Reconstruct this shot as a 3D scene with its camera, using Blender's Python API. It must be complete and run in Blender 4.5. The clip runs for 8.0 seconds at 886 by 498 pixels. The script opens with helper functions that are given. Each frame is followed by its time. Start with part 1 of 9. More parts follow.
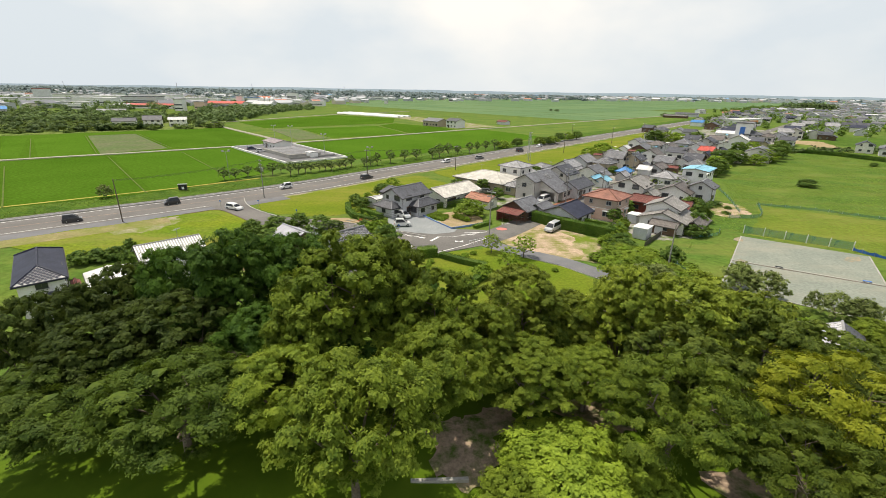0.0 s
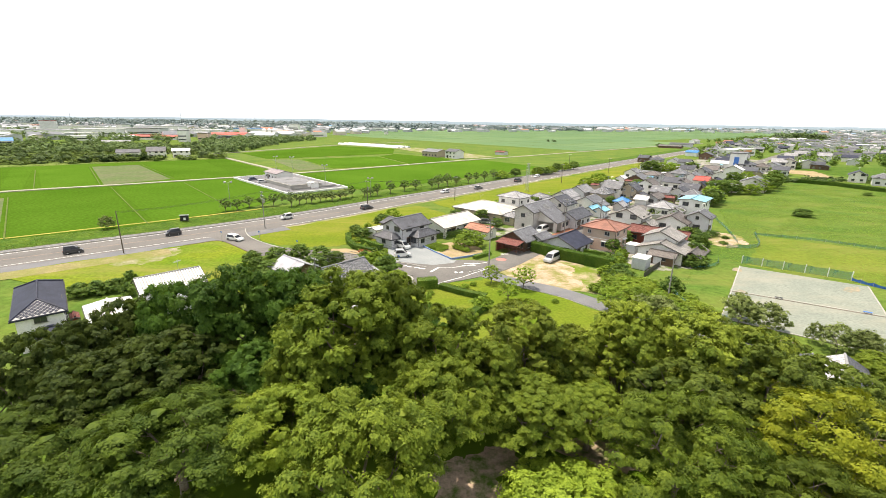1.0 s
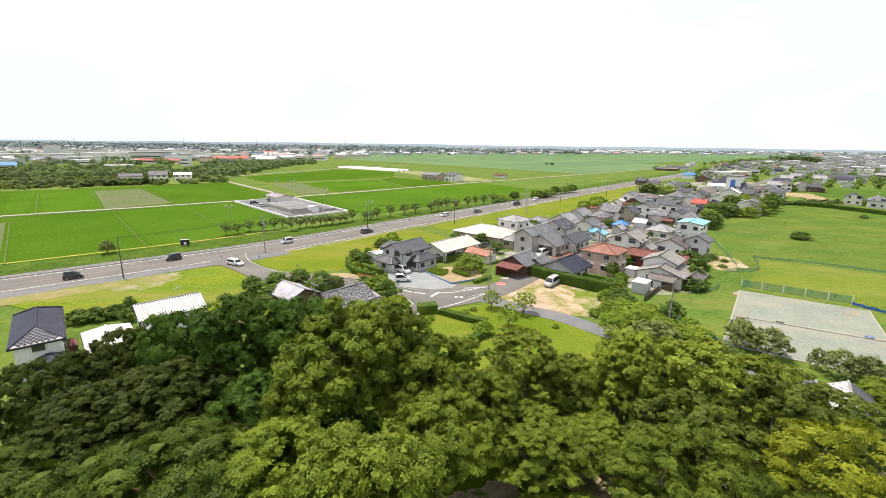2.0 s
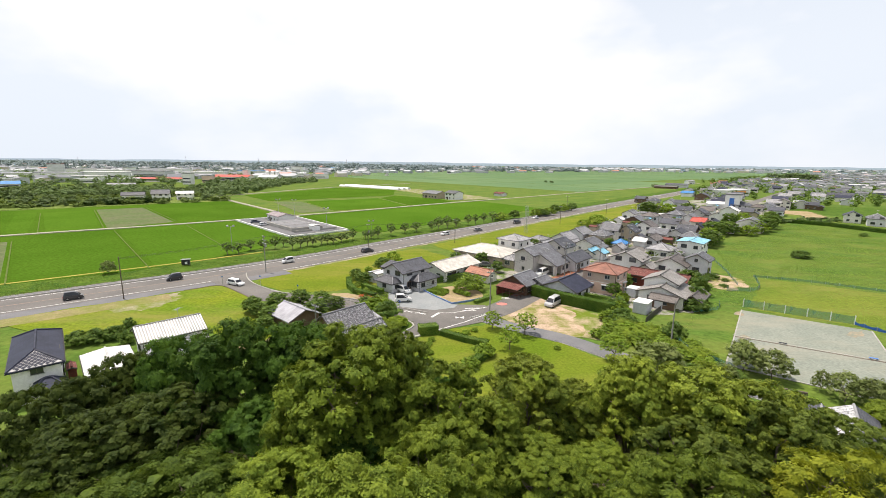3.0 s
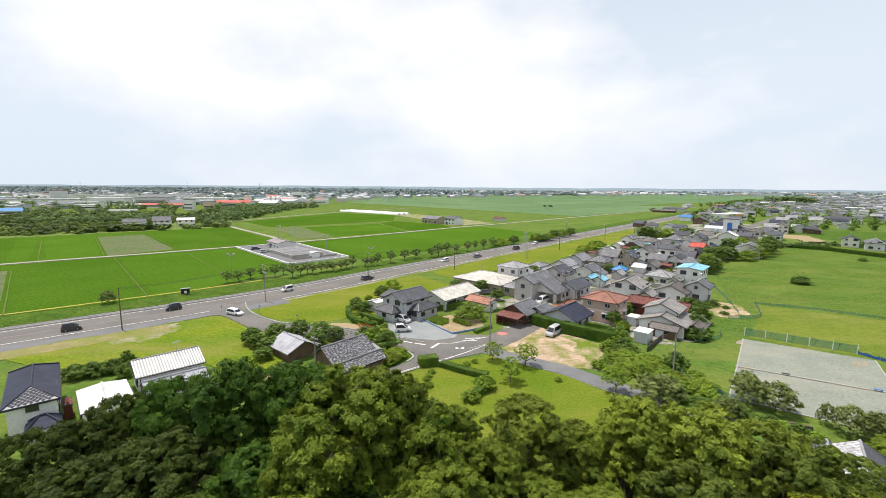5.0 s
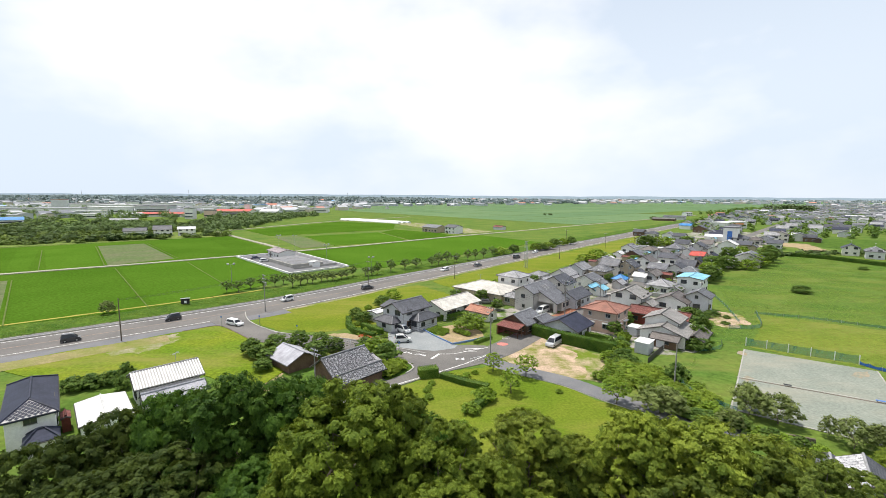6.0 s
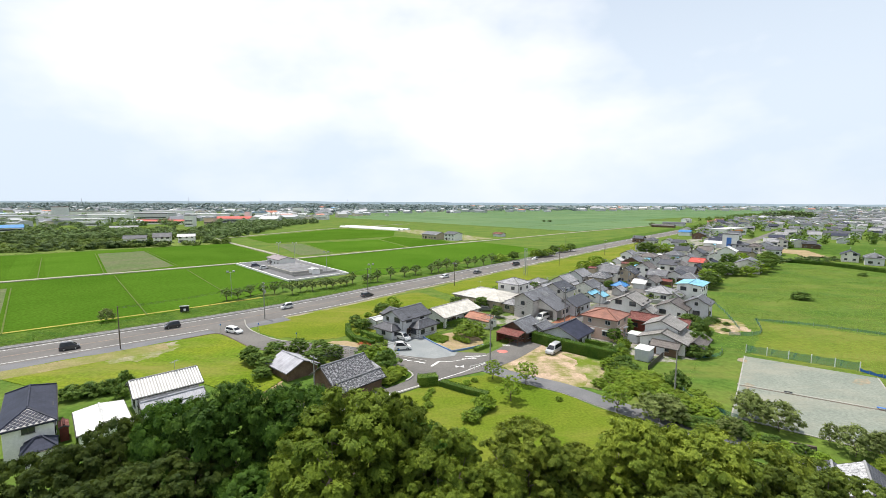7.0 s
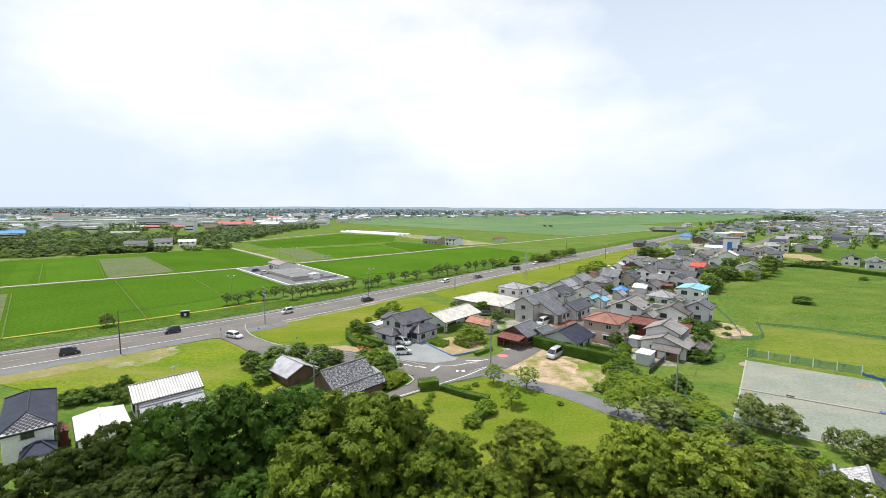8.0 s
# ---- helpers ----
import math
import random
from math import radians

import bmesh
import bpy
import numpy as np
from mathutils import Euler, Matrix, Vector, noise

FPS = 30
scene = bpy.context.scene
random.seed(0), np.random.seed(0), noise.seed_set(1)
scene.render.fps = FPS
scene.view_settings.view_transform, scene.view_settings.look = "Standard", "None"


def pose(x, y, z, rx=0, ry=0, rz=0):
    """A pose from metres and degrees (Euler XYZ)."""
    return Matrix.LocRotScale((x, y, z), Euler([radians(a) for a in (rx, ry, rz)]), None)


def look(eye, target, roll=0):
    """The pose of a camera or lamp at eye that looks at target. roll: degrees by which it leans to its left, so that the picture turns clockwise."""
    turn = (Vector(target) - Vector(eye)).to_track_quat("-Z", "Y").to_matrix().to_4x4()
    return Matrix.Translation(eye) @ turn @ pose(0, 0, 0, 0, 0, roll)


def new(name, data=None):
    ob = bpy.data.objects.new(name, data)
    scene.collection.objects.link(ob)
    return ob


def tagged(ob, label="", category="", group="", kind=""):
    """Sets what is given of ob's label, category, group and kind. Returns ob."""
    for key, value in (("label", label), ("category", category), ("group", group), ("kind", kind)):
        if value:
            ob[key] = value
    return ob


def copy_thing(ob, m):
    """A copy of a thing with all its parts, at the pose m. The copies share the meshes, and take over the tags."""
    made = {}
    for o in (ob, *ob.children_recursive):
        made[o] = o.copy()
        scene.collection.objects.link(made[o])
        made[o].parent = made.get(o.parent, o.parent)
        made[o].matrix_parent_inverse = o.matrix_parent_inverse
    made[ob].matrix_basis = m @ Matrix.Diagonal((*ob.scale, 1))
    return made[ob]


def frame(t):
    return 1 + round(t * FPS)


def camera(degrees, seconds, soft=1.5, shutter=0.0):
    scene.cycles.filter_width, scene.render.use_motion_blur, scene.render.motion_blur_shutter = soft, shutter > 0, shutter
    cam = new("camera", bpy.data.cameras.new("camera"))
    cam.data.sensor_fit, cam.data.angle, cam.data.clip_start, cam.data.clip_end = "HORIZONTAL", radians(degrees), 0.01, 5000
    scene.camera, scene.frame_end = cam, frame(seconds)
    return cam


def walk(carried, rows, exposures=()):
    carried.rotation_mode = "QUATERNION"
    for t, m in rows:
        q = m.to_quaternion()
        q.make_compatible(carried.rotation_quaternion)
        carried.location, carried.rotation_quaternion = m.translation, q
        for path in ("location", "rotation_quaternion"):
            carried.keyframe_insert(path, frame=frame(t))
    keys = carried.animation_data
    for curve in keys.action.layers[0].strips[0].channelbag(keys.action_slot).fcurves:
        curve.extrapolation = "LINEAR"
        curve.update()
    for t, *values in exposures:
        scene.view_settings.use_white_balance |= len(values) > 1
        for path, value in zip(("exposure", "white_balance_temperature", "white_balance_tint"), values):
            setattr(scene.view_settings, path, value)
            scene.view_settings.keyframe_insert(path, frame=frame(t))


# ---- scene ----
cam = camera(90.5, 8.0, 0.65)
PATH = [
    (0, (1.584, 0.79, 27.313), (1.543, 2.67, 26.634), 0.9),
    (0.5, (1.511, 0.728, 27.611), (1.47, 2.631, 26.997), 0.9),
    (1, (1.451, 0.675, 27.936), (1.411, 2.595, 27.378), 0.8),
    (1.5, (1.406, 0.612, 28.256), (1.367, 2.546, 27.748), 0.7),
    (3, (1.272, 0.575, 29.186), (1.23, 2.537, 28.8), 0.6),
    (3.5, (1.261, 0.543, 29.52), (1.218, 2.511, 29.165), 0.5),
    (4, (1.245, 0.523, 29.854), (1.202, 2.495, 29.527), 0.5),
    (4.5, (1.27, 0.493, 30.166), (1.228, 2.469, 29.864), 0.4),
    (6, (1.345, 0.476, 30.933), (1.301, 2.461, 30.689), 0.3),
    (6.5, (1.372, 0.419, 30.998), (1.328, 2.405, 30.771), 0.2),
    (7, (1.388, 0.355, 31.033), (1.345, 2.344, 30.82), 0.2),
    (7.5, (1.407, 0.33, 30.963), (1.363, 2.319, 30.762), 0.2),
    (8, (1.452, 0.287, 30.871), (1.406, 2.277, 30.681), 0.1),
]
EXPO = [(0.0, -0.2, 7200, 10), (0.5, 0.28, 7300, 11), (0.9, 0.38, 7300, 12), (1.5, 0.28, 7100, 13), (3.0, 0.0, 7000, 14), (4.5, -0.12, 6800, 12), (6.0, -0.05, 6600, 11), (8.0, -0.06, 6550, 10)]
walk(cam, [(t, look(eye, target, roll)) for t, eye, target, roll in PATH], EXPO)

# ---------------------------------------------------------------- light
SUN_AZ, SUN_EL = radians(-54.0), radians(71.0)   # azimuth from north, clockwise
SUN_DIR = Vector((math.sin(SUN_AZ) * math.cos(SUN_EL), math.cos(SUN_AZ) * math.cos(SUN_EL), math.sin(SUN_EL)))

world = bpy.data.worlds.new("sky")
scene.world = world
world.use_nodes = True
wn = world.node_tree.nodes
wl = world.node_tree.links
wn.clear()
w_out = wn.new("ShaderNodeOutputWorld")
w_bg = wn.new("ShaderNodeBackground")
w_sky = wn.new("ShaderNodeTexSky")
w_sky.sky_type = "NISHITA"
w_sky.sun_disc = False
w_sky.sun_elevation = SUN_EL
w_sky.sun_rotation = SUN_AZ
w_sky.air_density, w_sky.dust_density, w_sky.ozone_density = 1.0, 1.5, 1.0
w_co = wn.new("ShaderNodeTexCoord")
w_map = wn.new("ShaderNodeMapping")
w_map.inputs["Scale"].default_value = (1.0, 1.0, 2.0)
w_map.inputs["Location"].default_value = (0.35, 0.1, 0.0)
w_noise = wn.new("ShaderNodeTexNoise")
w_noise.inputs["Scale"].default_value = 1.9
w_noise.inputs["Detail"].default_value = 5.0
w_noise.inputs["Roughness"].default_value = 0.52
w_ramp = wn.new("ShaderNodeValToRGB")
w_ramp.color_ramp.elements[0].position = 0.34
w_ramp.color_ramp.elements[1].position = 0.58
w_ramp.color_ramp.elements[0].color = (0.12, 0.12, 0.12, 1)
w_sep = wn.new("ShaderNodeSeparateXYZ")
w_high = wn.new("ShaderNodeMapRange")      # cloud thins out towards the zenith
w_high.interpolation_type = "SMOOTHSTEP"
w_high.inputs["From Min"].default_value = 0.36
w_high.inputs["From Max"].default_value = 0.64
w_high.inputs["To Min"].default_value = 1.0
w_high.inputs["To Max"].default_value = 0.55
w_mul = wn.new("ShaderNodeMath")
w_mul.operation = "MULTIPLY"
w_veil = wn.new("ShaderNodeMapRange")      # pale haze in the lower sky
w_veil.interpolation_type = "SMOOTHSTEP"
w_veil.inputs["From Min"].default_value = 0.12
w_veil.inputs["From Max"].default_value = 0.85
w_veil.inputs["To Min"].default_value = 0.97
w_veil.inputs["To Max"].default_value = 0.3
w_haze = wn.new("ShaderNodeMix")
w_haze.data_type = "RGBA"
w_haze.inputs["B"].default_value = (7.8, 9.1, 10.6, 1.0)
w_mix = wn.new("ShaderNodeMix")
w_mix.data_type = "RGBA"
w_mix.inputs["B"].default_value = (11.9, 12.0, 12.1, 1.0)
w_scale = wn.new("ShaderNodeVectorMath")
w_scale.operation = "MULTIPLY"
w_scale.inputs[1].default_value = (1.1, 1.2, 1.3)
wl.new(w_co.outputs["Generated"], w_map.inputs["Vector"])
wl.new(w_map.outputs["Vector"], w_noise.inputs["Vector"])
wl.new(w_co.outputs["Generated"], w_sep.inputs["Vector"])
w_sq = wn.new("ShaderNodeMath")            # the cloud breaks up to either side
w_sq.operation = "MULTIPLY"
wl.new(w_sep.outputs["X"], w_sq.inputs[0])
wl.new(w_sep.outputs["X"], w_sq.inputs[1])
w_thin = wn.new("ShaderNodeMath")
w_thin.operation = "MULTIPLY_ADD"
w_thin.inputs[1].default_value = -0.40
wl.new(w_sq.outputs["Value"], w_thin.inputs[0])
wl.new(w_noise.outputs["Fac"], w_thin.inputs[2])
wl.new(w_thin.outputs["Value"], w_ramp.inputs["Fac"])
wl.new(w_sep.outputs["Z"], w_high.inputs["Value"])
wl.new(w_ramp.outputs["Color"], w_mul.inputs[0])
wl.new(w_high.outputs["Result"], w_mul.inputs[1])
wl.new(w_sky.outputs["Color"], w_scale.inputs[0])
wl.new(w_sep.outputs["Z"], w_veil.inputs["Value"])
wl.new(w_scale.outputs["Vector"], w_haze.inputs["A"])
wl.new(w_haze.outputs["Result"], w_mix.inputs["A"])
w_dot = wn.new("ShaderNodeVectorMath")      # cloud is thickest and brightest round the veiled sun
w_dot.operation = "DOT_PRODUCT"
w_dot.inputs[1].default_value = SUN_DIR
wl.new(w_co.outputs["Generated"], w_dot.inputs[0])
w_side = wn.new("ShaderNodeMapRange")
w_side.interpolation_type = "SMOOTHSTEP"
w_side.inputs["From Min"].default_value = -0.6
w_side.inputs["From Max"].default_value = 0.25
w_side.inputs["To Min"].default_value = 0.85
w_side.inputs["To Max"].default_value = 1.0
wl.new(w_dot.outputs["Value"], w_side.inputs["Value"])
w_cover = wn.new("ShaderNodeMath")
w_cover.operation = "MULTIPLY"
wl.new(w_mul.outputs["Value"], w_cover.inputs[0])
wl.new(w_side.outputs["Result"], w_cover.inputs[1])
w_low = wn.new("ShaderNodeMath")
w_low.operation = "MULTIPLY"
wl.new(w_veil.outputs["Result"], w_low.inputs[0])
wl.new(w_side.outputs["Result"], w_low.inputs[1])
wl.new(w_low.outputs["Value"], w_haze.inputs["Factor"])
w_edge = wn.new("ShaderNodeMapRange")       # the cloud sinks into haze near the horizon
w_edge.interpolation_type = "SMOOTHSTEP"
w_edge.inputs["From Max"].default_value = 0.2
w_edge.inputs["To Min"].default_value = 0.45
w_edge.inputs["To Max"].default_value = 1.0
wl.new(w_sep.outputs["Z"], w_edge.inputs["Value"])
w_deck = wn.new("ShaderNodeMath")
w_deck.operation = "MULTIPLY"
wl.new(w_cover.outputs["Value"], w_deck.inputs[0])
wl.new(w_edge.outputs["Result"], w_deck.inputs[1])
wl.new(w_deck.outputs["Value"], w_mix.inputs["Factor"])
wl.new(w_mix.outputs["Result"], w_bg.inputs["Color"])
w_bg.inputs["Strength"].default_value = 0.1
wl.new(w_bg.outputs["Background"], w_out.inputs["Surface"])

sun_data = bpy.data.lights.new("sun", "SUN")
sun_data.energy = 5.0
sun_data.angle = radians(0.6)
sun_data.color = (1.0, 0.95, 0.87)
sun = new("sun", sun_data)
sun.matrix_world = look(SUN_DIR * 300, (0, 0, 0))


# ---------------------------------------------------------------- materials
def mat(name, base, alt=None, rough=0.8, scale=1.0, fine=12.0, bump=0.2, metal=0.0, spread=0.12, tint=0.0, spec=0.3, coords="Object"):
    """A surface of two colours mixed by coarse and fine noise, with relief; tint varies it from thing to thing."""
    m = bpy.data.materials.new(name)
    m.use_nodes = True
    n, l = m.node_tree.nodes, m.node_tree.links
    b = n["Principled BSDF"]
    b.inputs["Roughness"].default_value = rough
    b.inputs["Metallic"].default_value = metal
    b.inputs["Specular IOR Level"].default_value = spec
    alt = alt or tuple(c * 0.72 for c in base)
    co = n.new("ShaderNodeTexCoord")
    n1, n2 = n.new("ShaderNodeTexNoise"), n.new("ShaderNodeTexNoise")
    n1.inputs["Scale"].default_value, n1.inputs["Detail"].default_value = scale, 4.0
    n2.inputs["Scale"].default_value, n2.inputs["Detail"].default_value = fine, 6.0
    n2.inputs["Roughness"].default_value = 0.65
    for k in (n1, n2):
        l.new(co.outputs[coords], k.inputs["Vector"])
    r1 = n.new("ShaderNodeMapRange")
    r1.inputs["From Min"].default_value, r1.inputs["From Max"].default_value = 0.35, 0.65
    l.new(n1.outputs["Fac"], r1.inputs["Value"])
    mx = n.new("ShaderNodeMix")
    mx.data_type = "RGBA"
    mx.inputs["A"].default_value = (*base, 1)
    mx.inputs["B"].default_value = (*alt, 1)
    l.new(r1.outputs["Result"], mx.inputs["Factor"])
    r2 = n.new("ShaderNodeMapRange")
    r2.inputs["From Min"].default_value, r2.inputs["From Max"].default_value = 0.3, 0.7
    r2.inputs["To Min"].default_value, r2.inputs["To Max"].default_value = 1 - spread * 2, 1 + spread * 2
    l.new(n2.outputs["Fac"], r2.inputs["Value"])
    last = r2.outputs["Result"]
    if tint:
        oi = n.new("ShaderNodeObjectInfo")
        r3 = n.new("ShaderNodeMapRange")
        r3.inputs["To Min"].default_value, r3.inputs["To Max"].default_value = 1 - tint, 1 + tint
        l.new(oi.outputs["Random"], r3.inputs["Value"])
        mu = n.new("ShaderNodeMath")
        mu.operation = "MULTIPLY"
        l.new(last, mu.inputs[0])
        l.new(r3.outputs["Result"], mu.inputs[1])
        last = mu.outputs["Value"]
    vm = n.new("ShaderNodeVectorMath")
    vm.operation = "SCALE"
    l.new(mx.outputs["Result"], vm.inputs[0])
    l.new(last, vm.inputs["Scale"])
    l.new(vm.outputs["Vector"], b.inputs["Base Color"])
    if bump:
        bp = n.new("ShaderNodeBump")
        bp.inputs["Strength"].default_value = bump
        bp.inputs["Distance"].default_value = 0.05
        l.new(n2.outputs["Fac"], bp.inputs["Height"])
        l.new(bp.outputs["Normal"], b.inputs["Normal"])
    return m


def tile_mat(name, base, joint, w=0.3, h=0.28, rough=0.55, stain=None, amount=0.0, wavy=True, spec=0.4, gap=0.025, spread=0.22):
    """Roof covering laid out by the UV map, in metres along and down the slope: courses with joints darkened in colour
    to stand for shade, and weathering.
    """
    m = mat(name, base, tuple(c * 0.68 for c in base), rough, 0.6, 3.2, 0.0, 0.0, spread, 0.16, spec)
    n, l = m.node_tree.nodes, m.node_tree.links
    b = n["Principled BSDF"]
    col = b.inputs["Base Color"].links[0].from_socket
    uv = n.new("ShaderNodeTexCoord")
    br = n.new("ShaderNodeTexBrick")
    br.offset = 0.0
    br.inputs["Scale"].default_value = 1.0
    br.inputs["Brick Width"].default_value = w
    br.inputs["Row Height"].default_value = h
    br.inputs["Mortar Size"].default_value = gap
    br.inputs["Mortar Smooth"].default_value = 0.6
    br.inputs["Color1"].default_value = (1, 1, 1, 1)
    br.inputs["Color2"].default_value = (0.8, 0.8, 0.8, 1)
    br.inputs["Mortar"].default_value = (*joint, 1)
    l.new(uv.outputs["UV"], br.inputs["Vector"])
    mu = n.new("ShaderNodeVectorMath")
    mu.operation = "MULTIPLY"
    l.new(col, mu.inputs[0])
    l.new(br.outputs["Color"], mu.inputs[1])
    last = mu.outputs["Vector"]
    if stain:
        ns = n.new("ShaderNodeTexNoise")
        ns.inputs["Scale"].default_value, ns.inputs["Detail"].default_value = 3.0, 6.0
        ns.inputs["Roughness"].default_value = 0.9
        l.new(uv.outputs["UV"], ns.inputs["Vector"])
        rp = n.new("ShaderNodeMapRange")
        rp.inputs["From Min"].default_value = 0.56 - amount * 0.2
        rp.inputs["From Max"].default_value = 0.60 - amount * 0.2
        l.new(ns.outputs["Fac"], rp.inputs["Value"])
        mx = n.new("ShaderNodeMix")
        mx.data_type = "RGBA"
        mx.inputs["B"].default_value = (*stain, 1)
        l.new(last, mx.inputs["A"])
        l.new(rp.outputs["Result"], mx.inputs["Factor"])
        last = mx.outputs["Result"]
    l.new(last, b.inputs["Base Color"])
    if wavy:
        sp = n.new("ShaderNodeSeparateXYZ")
        l.new(uv.outputs["UV"], sp.inputs["Vector"])
        si = n.new("ShaderNodeMath")
        si.operation = "MULTIPLY"
        si.inputs[1].default_value = 2 * math.pi / w
        l.new(sp.outputs["X"], si.inputs[0])
        sn = n.new("ShaderNodeMath")
        sn.operation = "SINE"
        l.new(si.outputs["Value"], sn.inputs[0])
        bp = n.new("ShaderNodeBump")
        bp.inputs["Strength"].default_value = 0.6
        bp.inputs["Distance"].default_value = 0.03
        l.new(sn.outputs["Value"], bp.inputs["Height"])
        l.new(bp.outputs["Normal"], b.inputs["Normal"])
    return m


def leaf_mat(name, base, alt, through_col, gloss=0.35):
    """Foliage: each leaf its own shade, patches of lighter growth, light passing through."""
    m = bpy.data.materials.new(name)
    m.use_nodes = True
    n, l = m.node_tree.nodes, m.node_tree.links
    b = n["Principled BSDF"]
    b.inputs["Roughness"].default_value = 0.65
    b.inputs["Specular IOR Level"].default_value = gloss * 0.4
    geo = n.new("ShaderNodeNewGeometry")
    co = n.new("ShaderNodeTexCoord")
    ns = n.new("ShaderNodeTexNoise")
    ns.inputs["Scale"].default_value, ns.inputs["Detail"].default_value = 0.55, 3.0
    l.new(co.outputs["Object"], ns.inputs["Vector"])
    ad = n.new("ShaderNodeMath")
    ad.operation = "MULTIPLY_ADD"
    ad.inputs[1].default_value = 0.5
    l.new(geo.outputs["Random Per Island"], ad.inputs[0])
    rg = n.new("ShaderNodeMapRange")
    rg.inputs["From Min"].default_value, rg.inputs["From Max"].default_value = 0.3, 0.7
    rg.inputs["To Min"].default_value, rg.inputs["To Max"].default_value = -0.12, 0.5
    l.new(ns.outputs["Fac"], rg.inputs["Value"])
    l.new(rg.outputs["Result"], ad.inputs[2])
    mx = n.new("ShaderNodeMix")
    mx.data_type = "RGBA"
    mx.inputs["A"].default_value = (*base, 1)
    mx.inputs["B"].default_value = (*alt, 1)
    l.new(ad.outputs["Value"], mx.inputs["Factor"])
    oi = n.new("ShaderNodeObjectInfo")
    r3 = n.new("ShaderNodeMapRange")
    r3.inputs["To Min"].default_value, r3.inputs["To Max"].default_value = 0.82, 1.18
    l.new(oi.outputs["Random"], r3.inputs["Value"])
    vm = n.new("ShaderNodeVectorMath")
    vm.operation = "SCALE"
    l.new(mx.outputs["Result"], vm.inputs[0])
    l.new(r3.outputs["Result"], vm.inputs["Scale"])
    l.new(vm.outputs["Vector"], b.inputs["Base Color"])
    tr = n.new("ShaderNodeBsdfTranslucent")
    th = n.new("ShaderNodeVectorMath")
    th.operation = "MULTIPLY"
    th.inputs[1].default_value = [2.0 * q / max(0.01, (u + v)) for q, u, v in zip(through_col, base, alt)]
    l.new(vm.outputs["Vector"], th.inputs[0])
    l.new(th.outputs["Vector"], tr.inputs["Color"])
    ms = n.new("ShaderNodeMixShader")
    ms.inputs["Fac"].default_value = 0.18
    l.new(b.outputs["BSDF"], ms.inputs[1])
    l.new(tr.outputs["BSDF"], ms.inputs[2])
    l.new(ms.outputs["Shader"], n["Material Output"].inputs["Surface"])
    return m


def glass_mat(name, base=(0.05, 0.055, 0.065), rough=0.08):
    m = mat(name, base, base, rough, 1.0, 3.0, 0.0, 0.0, 0.05, 0.3, 0.8)
    return m


def streak_mat(name, m, pale):
    """Adds long paler drifts of seeding grass to a grass material."""
    m.name = name
    n, l = m.node_tree.nodes, m.node_tree.links
    b = n["Principled BSDF"]
    col = b.inputs["Base Color"].links[0].from_socket
    co = n.new("ShaderNodeTexCoord")
    mp = n.new("ShaderNodeMapping")
    mp.inputs["Rotation"].default_value = (0, 0, 0.9)
    mp.inputs["Scale"].default_value = (0.035, 0.12, 0.1)
    ns = n.new("ShaderNodeTexNoise")
    ns.inputs["Scale"].default_value, ns.inputs["Detail"].default_value, ns.inputs["Roughness"].default_value = 1.0, 10.0, 0.7
    l.new(co.outputs["Object"], mp.inputs["Vector"])
    l.new(mp.outputs["Vector"], ns.inputs["Vector"])
    r = n.new("ShaderNodeMapRange")
    r.inputs["From Min"].default_value, r.inputs["From Max"].default_value = 0.48, 0.68
    r.inputs["To Max"].default_value = 0.75
    l.new(ns.outputs["Fac"], r.inputs["Value"])
    mx = n.new("ShaderNodeMix")
    mx.data_type = "RGBA"
    mx.inputs["B"].default_value = (*pale, 1)
    l.new(col, mx.inputs["A"])
    l.new(r.outputs["Result"], mx.inputs["Factor"])
    l.new(mx.outputs["Result"], b.inputs["Base Color"])
    return m


def patch_mat(name, bare, grown, level, scale, width):
    """Bare ground broken by tufts of grass: two surfaces parted by ragged noise."""
    m = mat(name, bare, tuple(c * 0.8 for c in bare), 0.95, 0.4, 4.0, 0.3, 0, 0.16, 0, 0.05)
    n, l = m.node_tree.nodes, m.node_tree.links
    b = n["Principled BSDF"]
    col = b.inputs["Base Color"].links[0].from_socket
    co = n.new("ShaderNodeTexCoord")
    ns = n.new("ShaderNodeTexNoise")
    ns.inputs["Scale"].default_value, ns.inputs["Detail"].default_value, ns.inputs["Roughness"].default_value = scale, 9.0, 0.68
    l.new(co.outputs["Object"], ns.inputs["Vector"])
    r = n.new("ShaderNodeMapRange")
    r.inputs["From Min"].default_value, r.inputs["From Max"].default_value = level - width * 0.3, level + width * 0.3
    l.new(ns.outputs["Fac"], r.inputs["Value"])
    mx = n.new("ShaderNodeMix")
    mx.data_type = "RGBA"
    mx.inputs["B"].default_value = (*grown, 1)
    l.new(col, mx.inputs["A"])
    l.new(r.outputs["Result"], mx.inputs["Factor"])
    l.new(mx.outputs["Result"], b.inputs["Base Color"])
    return m


GRASS = streak_mat("meadow_grass", mat("meadow_base", (0.072, 0.137, 0.024), (0.114, 0.168, 0.031), 0.95, 0.07, 0.9, 0.35, 0, 0.17, 0, 0.03), (0.175, 0.185, 0.05))
LAWN = streak_mat("lawn_grass", mat("lawn_base", (0.098, 0.156, 0.012), (0.145, 0.178, 0.020), 0.95, 0.11, 2.5, 0.3, 0, 0.15, 0, 0.05), (0.21, 0.205, 0.045))
ROAD_LAWN = streak_mat("patchy_road_lawn", mat("road_lawn_base", (0.098, 0.168, 0.012), (0.150, 0.192, 0.016), 0.95, 0.09, 1.6, 0.3, 0, 0.18, 0, 0.05), (0.215, 0.20, 0.055))
